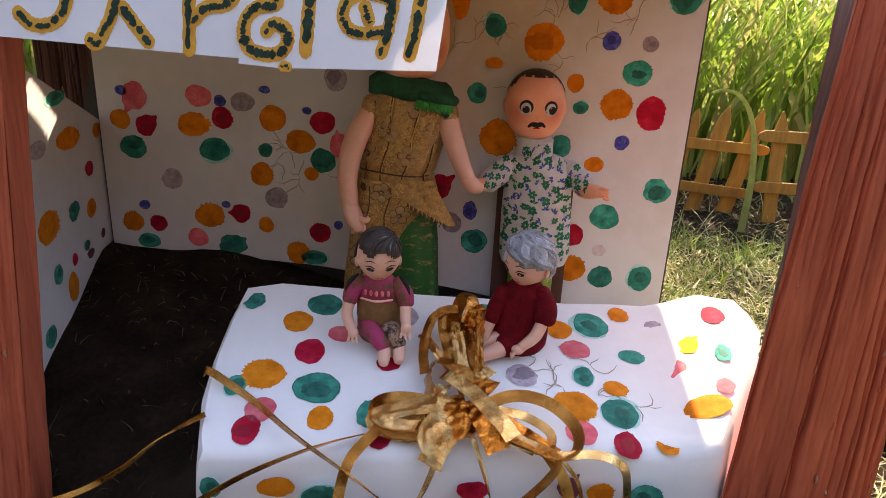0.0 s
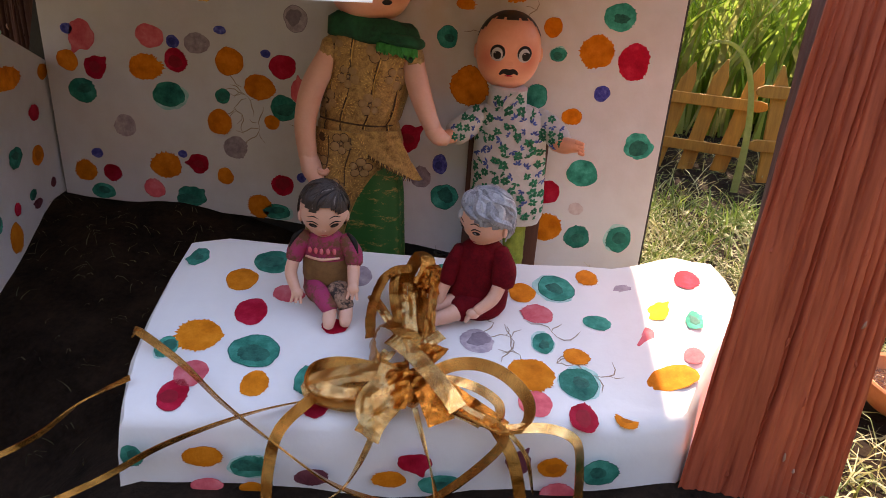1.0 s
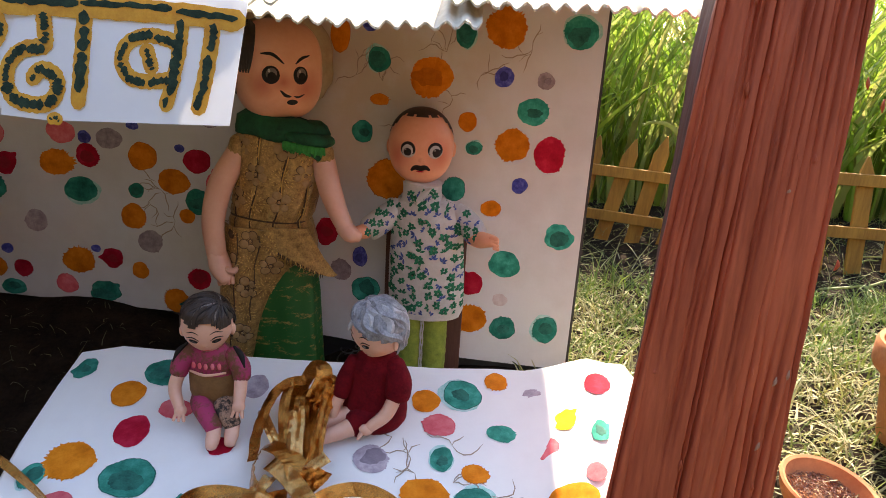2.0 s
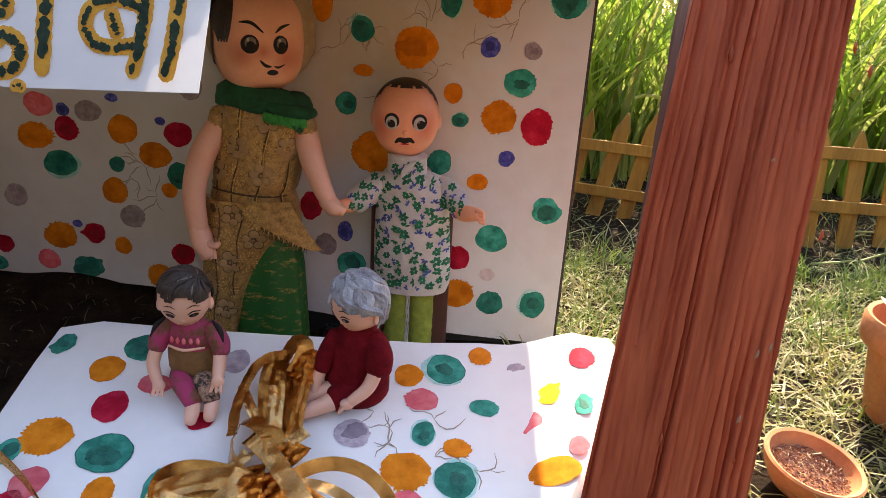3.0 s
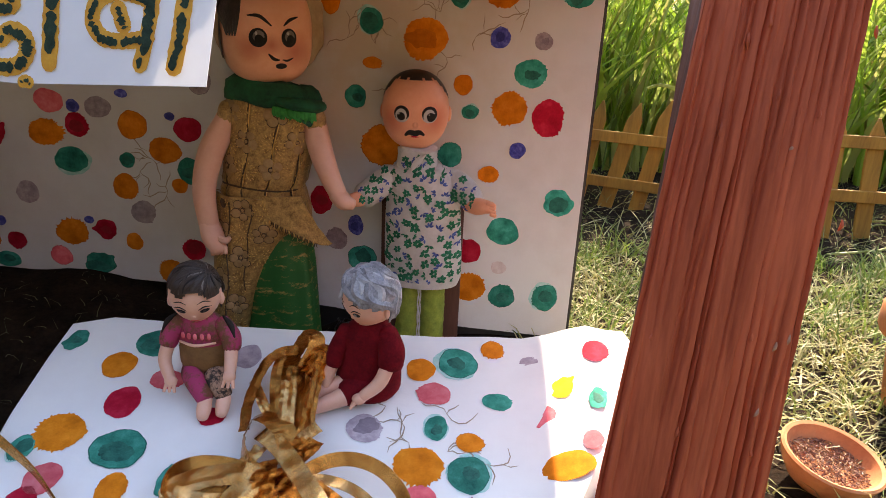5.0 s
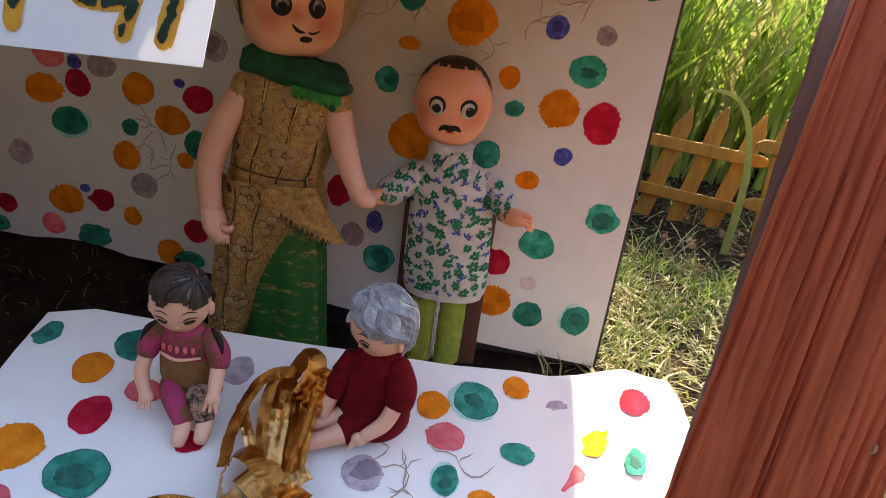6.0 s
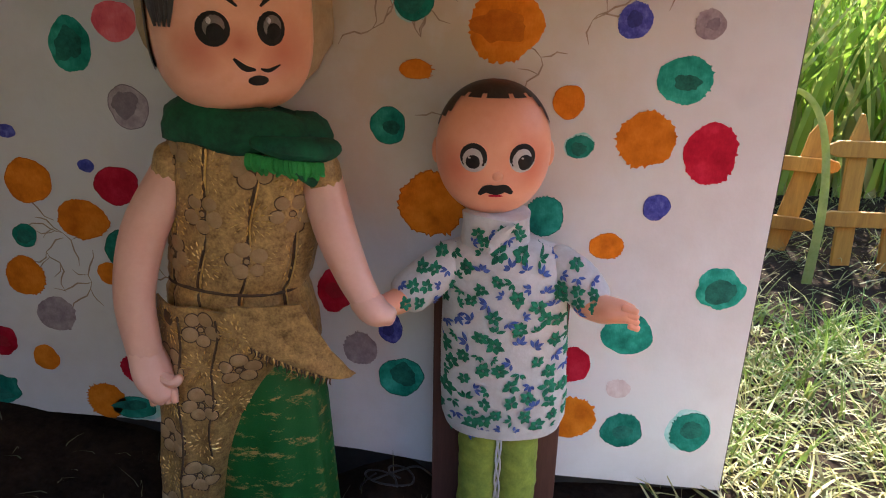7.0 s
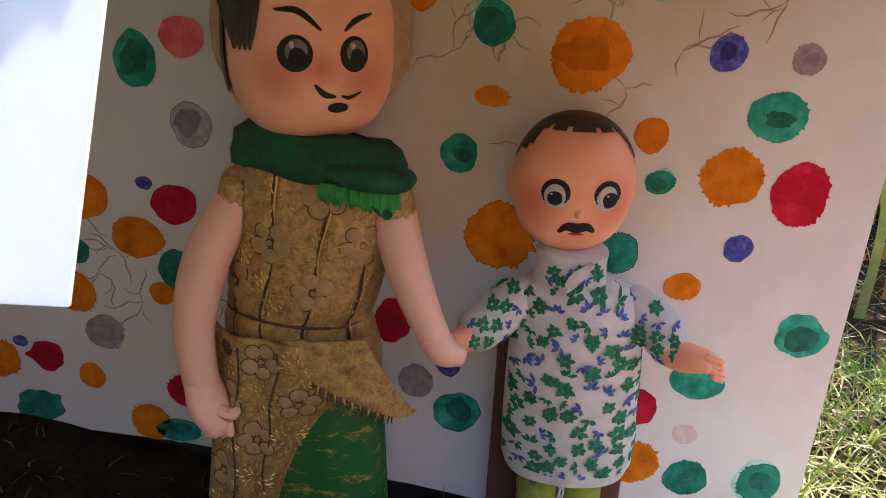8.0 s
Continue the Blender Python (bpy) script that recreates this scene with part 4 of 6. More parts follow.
    # splinters and bare chips
    for k in range(26):
        q = Vector((lo[0] + wx * rng.uniform(0.06, 0.94), lo[1] + rng.uniform(0.0001, 0.0006), rng.uniform(0.0, 0.32)))
        q += Vector((*lean, 0)) * (q.z - lo[2])
        long = rng.uniform(0.001, 0.0035)
        tube(bm, [q, q + Vector((rng.uniform(-1, 1) * 0.0004, -0.0004, -long)), q + Vector((rng.uniform(-1, 1) * 0.0012, 0.0003, -2 * long))], [0.0003, 0.0008, 0.0002], 6, 2 if k % 5 == 0 else 0, per=2)
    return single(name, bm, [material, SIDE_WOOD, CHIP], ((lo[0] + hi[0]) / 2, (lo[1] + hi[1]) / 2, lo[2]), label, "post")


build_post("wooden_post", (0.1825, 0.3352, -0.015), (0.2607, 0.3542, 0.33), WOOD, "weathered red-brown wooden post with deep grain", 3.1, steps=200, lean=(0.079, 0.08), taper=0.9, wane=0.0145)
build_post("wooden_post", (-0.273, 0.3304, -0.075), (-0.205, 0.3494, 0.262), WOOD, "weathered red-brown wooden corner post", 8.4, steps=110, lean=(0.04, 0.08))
# the dark brown here stands in for shade on this post
build_post("wooden_post", (-0.345, 0.602, -0.01), (-0.294, 0.64, 0.46), DARK_WOOD, "wooden post behind the boards, coloured dark for its shade", 5.7, steps=60)


def build_plank():
    bm = bmesh.new()
    box(bm, (0.058, 0.566, -0.01), (0.119, 0.579, 0.118), bevel=0.001)
    single("wooden_plank", bm, DARK_WOOD, (0.088, 0.572, -0.01), "dark red-brown wooden plank against the board", "plank", smooth=False)


build_plank()


# ---- roof ----
def corrugated(name, x0, x1, y0, y1, z0, slope, label, seed, wave=0.0092, high=0.0016, hole=None, torn=None):
    """A sheet of corrugated card with a ragged front edge and, where given, a torn hole."""
    bm = bmesh.new()
    rng = random.Random(seed)
    count, deep = int((x1 - x0) / wave * 8), 40
    spots = {}
    for j in range(deep + 1):
        for i in range(count + 1):
            x = x0 + (x1 - x0) * i / count
            y = y0 + (y1 - y0) * j / deep
            if j == 0:
                y += 0.003 * noise.noise(Vector((x * 60, seed, 0))) + 0.0012 * rng.uniform(-1, 1)
            z = z0 + slope * (y - y0) + high * math.cos(2 * math.pi * x / wave) + 0.003 * noise.noise(Vector((x * 14, y * 14, seed)))
            spots[i, j] = [bm.verts.new((x, y, z - k)) for k in (0, 0.0012)]
    kept = set()
    for j in range(deep):
        for i in range(count):
            q = spots[i, j][0].co
            gone = hole and hole[2] < q.y < hole[3] and hole[0] < q.x - hole[4] * (q.y - hole[2]) < hole[1]
            if not gone and not (torn and q.x > torn[0] + torn[1] * min(q.y - y0, torn[2])):
                kept.add((i, j))
    for i, j in kept:
        ring = [(i, j), (i + 1, j), (i + 1, j + 1), (i, j + 1)]
        bm.faces.new([spots[q][0] for q in ring])
        bm.faces.new([spots[q][1] for q in reversed(ring)]).material_index = 1
        for (a, b), beside in zip(zip(ring, ring[1:] + ring[:1]), ((i, j - 1), (i + 1, j), (i, j + 1), (i - 1, j))):
            if beside not in kept:
                bm.faces.new((spots[a][1], spots[b][1], spots[b][0], spots[a][0]))
    bmesh.ops.delete(bm, geom=[v for v in bm.verts if not v.link_faces], context="VERTS")
    return single(name, bm, [CARD, UNDERSIDE], (x0, y0, z0), label, "roof")


corrugated("roof_sheet", -0.42, 0.036, 0.369, 0.78, 0.269, 0.28, "cream corrugated card roof sheet above the sign", 1.7, hole=(-0.2165, -0.2085, 0.60, 0.69, 0.12), torn=(0.034, -0.56, 0.08))
corrugated("roof_sheet", -0.03, 0.118, 0.412, 0.78, 0.2625, 0.28, "cream corrugated card roof sheet with a ragged edge", 3.3)
corrugated("roof_sheet", 0.1, 0.266, 0.42, 0.82, 0.2735, 0.28, "cream corrugated card roof sheet over the post", 6.2)


# ---- sign ----
def build_sign():
    sign = thing("shop_sign", (-0.08, 0.352, 0.22), "white paper sign with orange and dark green painted letters", "sign")
    hang = lambda x, z, y=0.3505: Vector((x, y + 0.29 * (z - 0.2185), z))
    for y, outline in ((0.3522, [(-0.26, 0.226), (-0.07, 0.2195), (-0.066, 0.274), (-0.26, 0.278)]), (0.3505, [(-0.0735, 0.2175), (-0.055, 0.2165), (0.02, 0.2188), (0.0245, 0.2665), (-0.068, 0.272)])):
        bm = bmesh.new()
        prism(bm, [hang(x, z, y) for x, z in outline], (0, 0.0004, 0))
        part("paper_sheet", bm, PAPER_THIN, sign, smooth=False)
    rng = random.Random(9)

    def stroke(bm, at, line, wide, lift, ragged, round_ends=True):
        """A painted strip with uneven edges and rounded ends."""
        before = None
        last = len(line) - 1
        total = sum((line[i + 1] - line[i]).length for i in range(last))
        gone = 0.0
        for i, q in enumerate(line):
            t = (line[min(i + 1, last)] - line[max(i - 1, 0)]).normalized()
            gone += (line[i] - line[i - 1]).length if i else 0.0
            near = min(gone, total - gone) / (wide * 0.5)
            w = wide * 0.5 * (math.sqrt(max(0.12, 1 - max(0.0, 1 - near) ** 2)) if round_ends else 1.0)
            row = [bm.verts.new(at(q.x - t.y * k * w * (1 + ragged * rng.uniform(-1, 1) * abs(k)), q.y + t.x * k * w * (1 + ragged * rng.uniform(-1, 1) * abs(k)), lift if k == 0 else lift * 0.4)) for k in (-1, 0, 1)]
            if before:
                for k in (0, 1):
                    bm.faces.new((before[k], before[k + 1], row[k + 1], row[k]))
            before = row

    def letter(strokes, y, wide=0.0066, dark=0.0034, aside=0.0):
        at = lambda x, z, h: hang(x, z, y - h)
        bm = bmesh.new()
        for points in strokes:
            ends = [Vector((x, z, 0)) for x, z in points]
            ends[0] += (ends[0] - ends[1]).normalized() * wide * 0.3
            ends[-1] += (ends[-1] - ends[-2]).normalized() * wide * 0.3
            stroke(bm, at, spline(ends, 12), wide, 0.0003, 0.09)
        face = part("letter", bm, SIGN_ORANGE, sign, "orange painted letter")
        bm = bmesh.new()
        for points in strokes:
            line = spline([(x, z, 0) for x, z in points], 14)
            k = 0
            while k < len(line) - 3:
                run = rng.randint(5, 16)
                piece = line[k:k + run]
                if len(piece) > 3:
                    off = Vector((rng.uniform(-1, 1), rng.uniform(-1, 1), 0)) * 0.0006 + Vector((0, aside, 0))
                    stroke(bm, lambda x, z, h: at(x, z, h + 0.0004), [q + off for q in piece], dark * rng.uniform(0.65, 1.25), 0.0002, 0.4)
                k += run - rng.randint(0, 2)
        part("dark_stroke", bm, SIGN_GREEN, face, "dark green brush strokes")

    y = 0.3502
    letter([[(-0.0579, 0.2577), (-0.0568, 0.2511), (-0.0561, 0.2446)], [(-0.0561, 0.2446), (-0.0652, 0.2430), (-0.0708, 0.2371), (-0.0712, 0.2293), (-0.0666, 0.2234), (-0.0558, 0.2226), (-0.0507, 0.2273), (-0.0518, 0.2338), (-0.0578, 0.2357), (-0.0611, 0.2315)]], y)
    letter([[(-0.0410, 0.2597), (-0.0411, 0.2433), (-0.0418, 0.2234)]], y)
    letter([[(-0.0012, 0.2586), (-0.0022, 0.2434), (-0.0061, 0.2245)], [(-0.0018, 0.2488), (-0.0131, 0.2514), (-0.0223, 0.2483), (-0.0251, 0.2409), (-0.0203, 0.2347), (-0.0109, 0.2341), (-0.0022, 0.2357)], [(-0.0152, 0.2465), (-0.0136, 0.2420), (-0.0124, 0.2383)]], y, 0.006, 0.003)
    letter([[(0.0113, 0.2571), (0.0100, 0.2418), (0.0071, 0.2242)]], y)
    letter([[(-0.0752, 0.2605), (-0.0451, 0.2606), (-0.0102, 0.2604), (0.0218, 0.2589)]], y - 0.0003, 0.0085, 0.0034, 0.0012)
    letter([[(-0.0523, 0.2164), (-0.0511, 0.2177), (-0.0492, 0.2164)]], y, 0.0045, 0.0018)
    y = 0.3519
    letter([[(-0.1004, 0.2609), (-0.0991, 0.2448), (-0.0978, 0.2210)], [(-0.0968, 0.2348), (-0.0909, 0.2414), (-0.0813, 0.2434), (-0.0766, 0.2487), (-0.0787, 0.2555), (-0.0859, 0.2606)]], y)
    letter([[(-0.1340, 0.2630), (-0.1349, 0.2431), (-0.1385, 0.2315), (-0.1434, 0.2228), (-0.1468, 0.2257)], [(-0.1320, 0.2407), (-0.1247, 0.2322), (-0.1172, 0.2240)]], y)
    letter([[(-0.1834, 0.2358), (-0.1748, 0.2298), (-0.1636, 0.2321), (-0.1590, 0.2420), (-0.1618, 0.2523)]], y)
    letter([[(-0.2043, 0.2646), (-0.1621, 0.2657), (-0.1194, 0.2646), (-0.0854, 0.2635)]], y - 0.0003, 0.0085, 0.0034, 0.0012)


build_sign()


# ---- dolls ----
def sheet(bm, rows, mi, y_back, deep, columns=12, thick=0.0015, wave=0.0):
    """A curved hanging cloth; rows give height, left and right edge."""
    front = []
    for z, a, b in rows:
        mid, half = (a + b) / 2, max((b - a) / 2, 1e-4)
        row = []
        for k in range(columns + 1):
            u = -1 + 2 * k / columns
            y = y_back - deep * math.sqrt(max(0.0, 1 - 0.8 * u * u)) - wave * math.sin(u * 9 + z * 60)
            row.append(Vector((mid + half * u, y, z)))
        front.append(row)
    rings = []
    for row in front:
        rings.append(row + [q + Vector((0, thick, 0)) for q in reversed(row)])
    loft(bm, rings, mi)


def round_at(levels, y, column):
    """Maps x, z and a lift to the front of a lofted body whose levels give height, middle, half width and half depth."""
    rows = sorted(levels)

    def at(x, z, lift=0.0):
        k = min(max(sum(1 for q in rows if q[0] <= z), 1), len(rows) - 1)
        a, b = rows[k - 1], rows[k]
        f = min(1.0, max(0.0, (z - a[0]) / max(b[0] - a[0], 1e-6)))
        cx, rx, ry = (a[n] + (b[n] - a[n]) * f for n in (1, 2, 3))
        c = min(0.985, max(-0.985, (x - cx) / rx))
        return Vector((cx + (rx + lift) * c, y - (ry * column + lift) * math.sqrt(1 - c * c), z))

    return at


def sheet_at(rows, y_back, deep, wave=0.0):
    """Maps x, z and a lift to the front of a hanging cloth."""
    order = sorted(rows)

    def at(x, z, lift=0.0):
        k = min(max(sum(1 for q in order if q[0] <= z), 1), len(order) - 1)
        a, b = order[k - 1], order[k]
        f = min(1.0, max(0.0, (z - a[0]) / (b[0] - a[0])))
        lo, hi = a[1] + (b[1] - a[1]) * f, a[2] + (b[2] - a[2]) * f
        u = min(1.0, max(-1.0, (x - (lo + hi) / 2) / ((hi - lo) / 2)))
        return Vector((x, y_back - deep * math.sqrt(max(0.0, 1 - 0.8 * u * u)) - wave * math.sin(u * 9 + z * 60) - lift, z))

    return at


def rounds(bm, at, x, z, size, dark, light, rng):
    """A woven cluster of rounds packed about a small one, each with a dark outline."""
    turn = rng.uniform(0, 6.28)
    for k in range(5):
        a = turn + k * 1.257 + rng.uniform(-0.12, 0.12)
        r = size * rng.uniform(0.82, 1.08)
        px, pz = x + size * 1.5 * math.cos(a), z + size * 1.5 * math.sin(a)
        spot(bm, at, px, pz, r * 1.12, r * 1.08, 0.0003, dark, 16)
        spot(bm, at, px, pz, r * 0.98, r * 0.94, 0.0007, light, 16)
    spot(bm, at, x, z, size * 0.5, size * 0.5, 0.0005, dark, 10)
    spot(bm, at, x, z, size * 0.4, size * 0.4, 0.0008, light, 10)


def burst(bm, at, x, z, size, gold, rng):
    """A round tuft of short gold threads."""
    for ring, count in ((0.3, 7), (0.62, 13), (0.95, 18)):
        for k in range(count):
            a = 6.283 * (k + rng.uniform(-0.3, 0.3)) / count
            c, d = math.cos(a), math.sin(a)
            lo = size * ring * rng.uniform(0.85, 1.05)
            hi = lo + size * rng.uniform(0.16, 0.26)
            brush(bm, at, [(x + c * lo, z + d * lo), (x + c * (lo + hi) / 2 - d * 0.0001, z + d * (lo + hi) / 2), (x + c * hi, z + d * hi)], size * 0.09, 0.0005, gold, per=2, ends=0.5)


def sprig(bm, at, x, z, size, colour, rng, leaves):
    """A printed sprig of pointed leaves."""
    turn = rng.uniform(0, 6.28)
    for k in range(leaves):
        a = turn + (k * 6.283 / leaves if leaves > 4 else (k - leaves / 2) * 0.75) + rng.uniform(-0.2, 0.2)
        c, d = math.cos(a), math.sin(a)
        long = size * rng.uniform(0.75, 1.2)
        brush(bm, at, [(x + c * size * 0.12, z + d * size * 0.12), (x + c * long * 0.55, z + d * long * 0.55), (x + c * long, z + d * long)], size * (0.62 if leaves > 4 else 0.38), 0.0003, colour, per=3, ends=0.08)


def build_tall_doll():
    bm = bmesh.new()
    skin, black, hair, beige, cloth, green, scarf, white, light, gold, fringe, arm, iris, seam = range(14)
    c, r, square, yaw = (-0.0155, 0.543, 0.2285), (0.0285, 0.0245, 0.0325), 2.7, 31
    ball(bm, c, r, skin, 36, 24, square, yaw)
    ball(bm, c, r, hair, 140, 110, square, yaw, keep=lambda x, y, z: (y > -0.003 and z > -0.016) and not (x > 0 and y < 0.002), scale=1.03)
    ball(bm, (-0.0165, 0.5555, 0.2335), (0.0365, 0.018, 0.0345), beige, 28, 18, 2.3, yaw, lump=0.05)
    at = face_of(c, r, square, yaw)
    for x, wide in ((-0.0108, 0.0055), (0.0083, 0.0049)):
        spot(bm, at, x, -0.002, wide, 0.0057, 0.0004, black)
        spot(bm, at, x + 0.0003, -0.0014, wide * 0.74, 0.0042, 0.0007, iris)
        spot(bm, at, x + 0.0006, -0.0027, wide * 0.6, 0.0032, 0.001, black)
        # white dot painted as the eye's glint
        spot(bm, at, x - 0.001, 0.0006, 0.0009, 0.0012, 0.0013, white, 10)
    for k in range(17):
        x = -0.0168 - 0.0006 * k
        brush(bm, at, [(x, 0.0302), (x - 0.003, 0.02), (-0.0225 - 0.0003 * k, 0.002 - 0.0012 * (k % 4))], 0.0024, 0.0006 + 0.0001 * (k % 3), hair, per=4, ends=0.3)
    brush(bm, at, [(-0.0165, 0.0108), (-0.0095, 0.0105), (-0.0025, 0.005)], 0.0021, 0.0004, black)
    brush(bm, at, [(0.005, 0.005), (0.009, 0.0085), (0.0145, 0.0105)], 0.0019, 0.0004, black)
    brush(bm, at, [(-0.005, -0.0115), (-0.0015, -0.0147), (0.0023, -0.0155)], 0.0021, 0.0004, black)
    brush(bm, at, [(0.004, -0.0152), (0.007, -0.0158), (0.011, -0.014)], 0.0014, 0.0004, black)
    spot(bm, at, 0.0033, -0.0192, 0.0036, 0.0018, 0.0005, black)
    # neck scarf with a fold on one shoulder
    loft(bm, [[Vector((-0.0135 + (rx + 0.0008 * math.sin(7 * a + z * 900)) * math.cos(a), 0.545 + ry * math.sin(a), z + 0.0035 * math.cos(a + 2.6) + 0.001 * math.sin(5 * a))) for a in (2 * math.pi * k / 32 for k in range(32))] for z, rx, ry in ((0.181, 0.028, 0.018), (0.1835, 0.032, 0.0215), (0.189, 0.0325, 0.0225), (0.194, 0.031, 0.0215), (0.1975, 0.027, 0.019), (0.198, 0.02, 0.014))], scarf)
    tube(bm, [(-0.004, 0.527, 0.188), (0.007, 0.526, 0.1855), (0.016, 0.533, 0.184), (0.019, 0.543, 0.183)], [(0.005, 0.003), (0.0068, 0.0042), (0.007, 0.0046), (0.005, 0.0035)], 12, scarf)
    tube(bm, [(0.004, 0.5275, 0.185), (0.011, 0.5265, 0.179), (0.0155, 0.529, 0.173)], [(0.006, 0.003), (0.006, 0.0028), (0.0035, 0.002)], 10, scarf)
    # tunic
    levels = [(0.19, -0.0135, 0.024, 0.015), (0.184, -0.0135, 0.0315, 0.019), (0.172, -0.014, 0.0335, 0.02), (0.155, -0.0165, 0.0315, 0.0205), (0.14, -0.0195, 0.03, 0.02), (0.13, -0.022, 0.0295, 0.0195), (0.1265, -0.0228, 0.0282, 0.0185), (0.123, -0.023, 0.0298, 0.0198), (0.112, -0.022, 0.0315, 0.021), (0.1, -0.0215, 0.032, 0.0205)]
    rings = []
    for z, x, rx, ry in levels:
        ring = []
        for k in range(128):
            a = 2 * math.pi * k / 128
            pleat = 1 - 0.06 * max(math.exp(-((a - math.radians(q)) / 0.035) ** 2) for q in (218, 250, 284, 322)) + 0.012 * abs(math.sin(9 * a)) + 0.035 * noise.noise(Vector((math.cos(a) * 3, math.sin(a) * 3, z * 90))) + 0.02 * noise.noise(Vector((math.cos(a) * 9, math.sin(a) * 9, z * 200)))
            ring.append(Vector((x + rx * pleat * math.cos(a), 0.546 + ry * pleat * math.sin(a), z + 0.0012 * math.sin(2 * a))))
        rings.append(ring)
    loft(bm, rings, cloth)
    for q in (218, 250, 284, 322):
        line = []
        for z, x, rx, ry in levels[1:]:
            a = math.radians(q + 3 * math.sin(z * 140 + q))
            line.append((x + rx * 0.972 * math.cos(a), 0.546 + ry * 0.972 * math.sin(a), z))
        tube(bm, line, [0.0006] * len(line), 6, seam, per=3)
        tube(bm, [(x + 0.0011, y - 0.0002, z) for x, y, z in line], [0.0004] * len(line), 6, gold, per=3)
    tube(bm, [(-0.0228 + 0.0284 * math.cos(math.radians(q)), 0.546 + 0.0187 * math.sin(math.radians(q)), 0.1265 + 0.0012 * math.sin(2 * math.radians(q))) for q in range(185, 356, 10)], [0.0007] * 18, 6, seam, per=2)
    # puffed sleeve edges
    ball(bm, (-0.0425, 0.539, 0.172), (0.0078, 0.008, 0.0125), cloth, 16, 12, lump=0.08)
    ball(bm, (0.0165, 0.539, 0.17), (0.0075, 0.008, 0.014), cloth, 16, 12, lump=0.08)
    # skirt and the open tunic hanging over it
    loft(bm, [[Vector((x + rx * (1 + 0.03 * math.sin(9 * a)) * math.cos(a), 0.547 + ry * (1 + 0.04 * math.sin(9 * a)) * math.sin(a), z)) for a in (2 * math.pi * k / 48 for k in range(48))] for z, x, rx, ry in ((-0.012, -0.016, 0.032, 0.021), (0.03, -0.0165, 0.03, 0.02), (0.07, -0.017, 0.0285, 0.019), (0.11, -0.019, 0.026, 0.017))], green)
    sheet(bm, [(0.122, -0.0535, 0.0085), (0.108, -0.055, 0.0115), (0.101, -0.0555, 0.006), (0.092, -0.0557, -0.0055), (0.078, -0.057, -0.0135), (0.064, -0.058, -0.0185), (0.045, -0.061, -0.026), (0.022, -0.063, -0.033), (0.004, -0.0645, -0.041), (-0.01, -0.065, -0.052)], cloth, 0.543, 0.0225, 24, wave=0.0014)
    # hem drawn aside to a frayed point
    hem = []
    for z, lo, hi in ((0.124, -0.02, 0.0085), (0.115, -0.018, 0.0125), (0.108, -0.013, 0.0155), (0.102, -0.006, 0.0185), (0.096, 0.003, 0.0215), (0.0905, 0.0135, 0.0245), (0.0865, 0.0215, 0.0268)):
        row = []
        for k in range(13):
            x = lo + (hi - lo) * k / 12
            bow_out = 0.0232 * math.sqrt(max(0.06, 1 - ((x + 0.0225) / 0.05) ** 2))
            row.append(Vector((x, 0.5435 - bow_out - 0.0012 * noise.noise(Vector((x * 160, 4, z * 120))), z + 0.0012 * noise.noise(Vector((x * 300, 1, 2))))))
        hem.append(row + [q + Vector((0, 0.0009, 0)) for q in reversed(row)])
    loft(bm, hem, cloth)
    frays = random.Random(8)
    for k in range(30):
        f = 0.8 * k / 29
        q = Vector((-0.012 + 0.038 * f, 0.5208 + 0.0105 * f * f, 0.107 - 0.021 * f))
        tube(bm, [q, q + Vector((frays.uniform(-1, 1) * 0.0008, -0.0005, -0.0018)), q + Vector((frays.uniform(-1, 1) * 0.0016, 0.0003, -frays.uniform(0.002, 0.0055)))], [0.0004, 0.0003, 0.0001], 5, seam if k % 3 else gold, per=2)
    # woven motifs
    rng = random.Random(12)
    body = round_at(levels, 0.546, 1.0)
    for row, z in enumerate((0.176, 0.1575, 0.139)):
        for k, x in enumerate((-0.0385, -0.0245, -0.0065, 0.0085)):
            x -= 0.1 * (0.176 - z) * 1.4
            if (row + k) % 2 == 0:
                rounds(bm, body, x, z + 0.002, 0.0034, seam, light, rng)
            else:
                burst(bm, body, x, z, 0.0074, gold, rng)
    coat = sheet_at([(0.122, -0.0535, 0.0085), (0.108, -0.055, 0.0115), (0.101, -0.0555, 0.006), (0.092, -0.0557, -0.0055), (0.078, -0.057, -0.0135), (0.064, -0.058, -0.0185), (0.045, -0.061, -0.026), (0.022, -0.063, -0.033), (0.004, -0.0645, -0.041)], 0.543, 0.0225, 0.0014)
    for row, (z, places) in enumerate(((0.113, (-0.046, -0.031, -0.0155, 0.0)), (0.096, (-0.047, -0.032, -0.017)), (0.0785, (-0.048, -0.034, -0.022)), (0.06, (-0.05, -0.036)), (0.0425, (-0.052, -0.039)), (0.025, (-0.054, -0.043)))):
        for k, x in enumerate(places):
            if (row + k) % 2 == 0:
                burst(bm, coat, x, z, 0.0072, gold, rng)
            else:
                rounds(bm, coat, x, z, 0.0033, seam, light, rng)
    for x0, x1 in ((-0.04, -0.047), (-0.024, -0.033)):
        line = [coat(x0 + (x1 - x0) * k / 8 + 0.001 * math.sin(k * 1.7), 0.118 - 0.0125 * k if x0 < -0.03 else 0.118 - 0.008 * k, 0.0002) for k in range(9)]
        tube(bm, line, [0.0005] * 9, 6, seam, per=2)
    spot(bm, coat, -0.0455, 0.1165, 0.003, 0.0034, 0.0006, seam, 14)
    # frayed lower edge of the scarf
    for k in range(34):
        x = -0.006 + 0.025 * k / 33
        q = Vector((x, 0.5222 + 0.0006 * rng.uniform(-1, 1) + 0.5 * max(0.0, x - 0.011), 0.1835 - 0.0035 * k / 33))
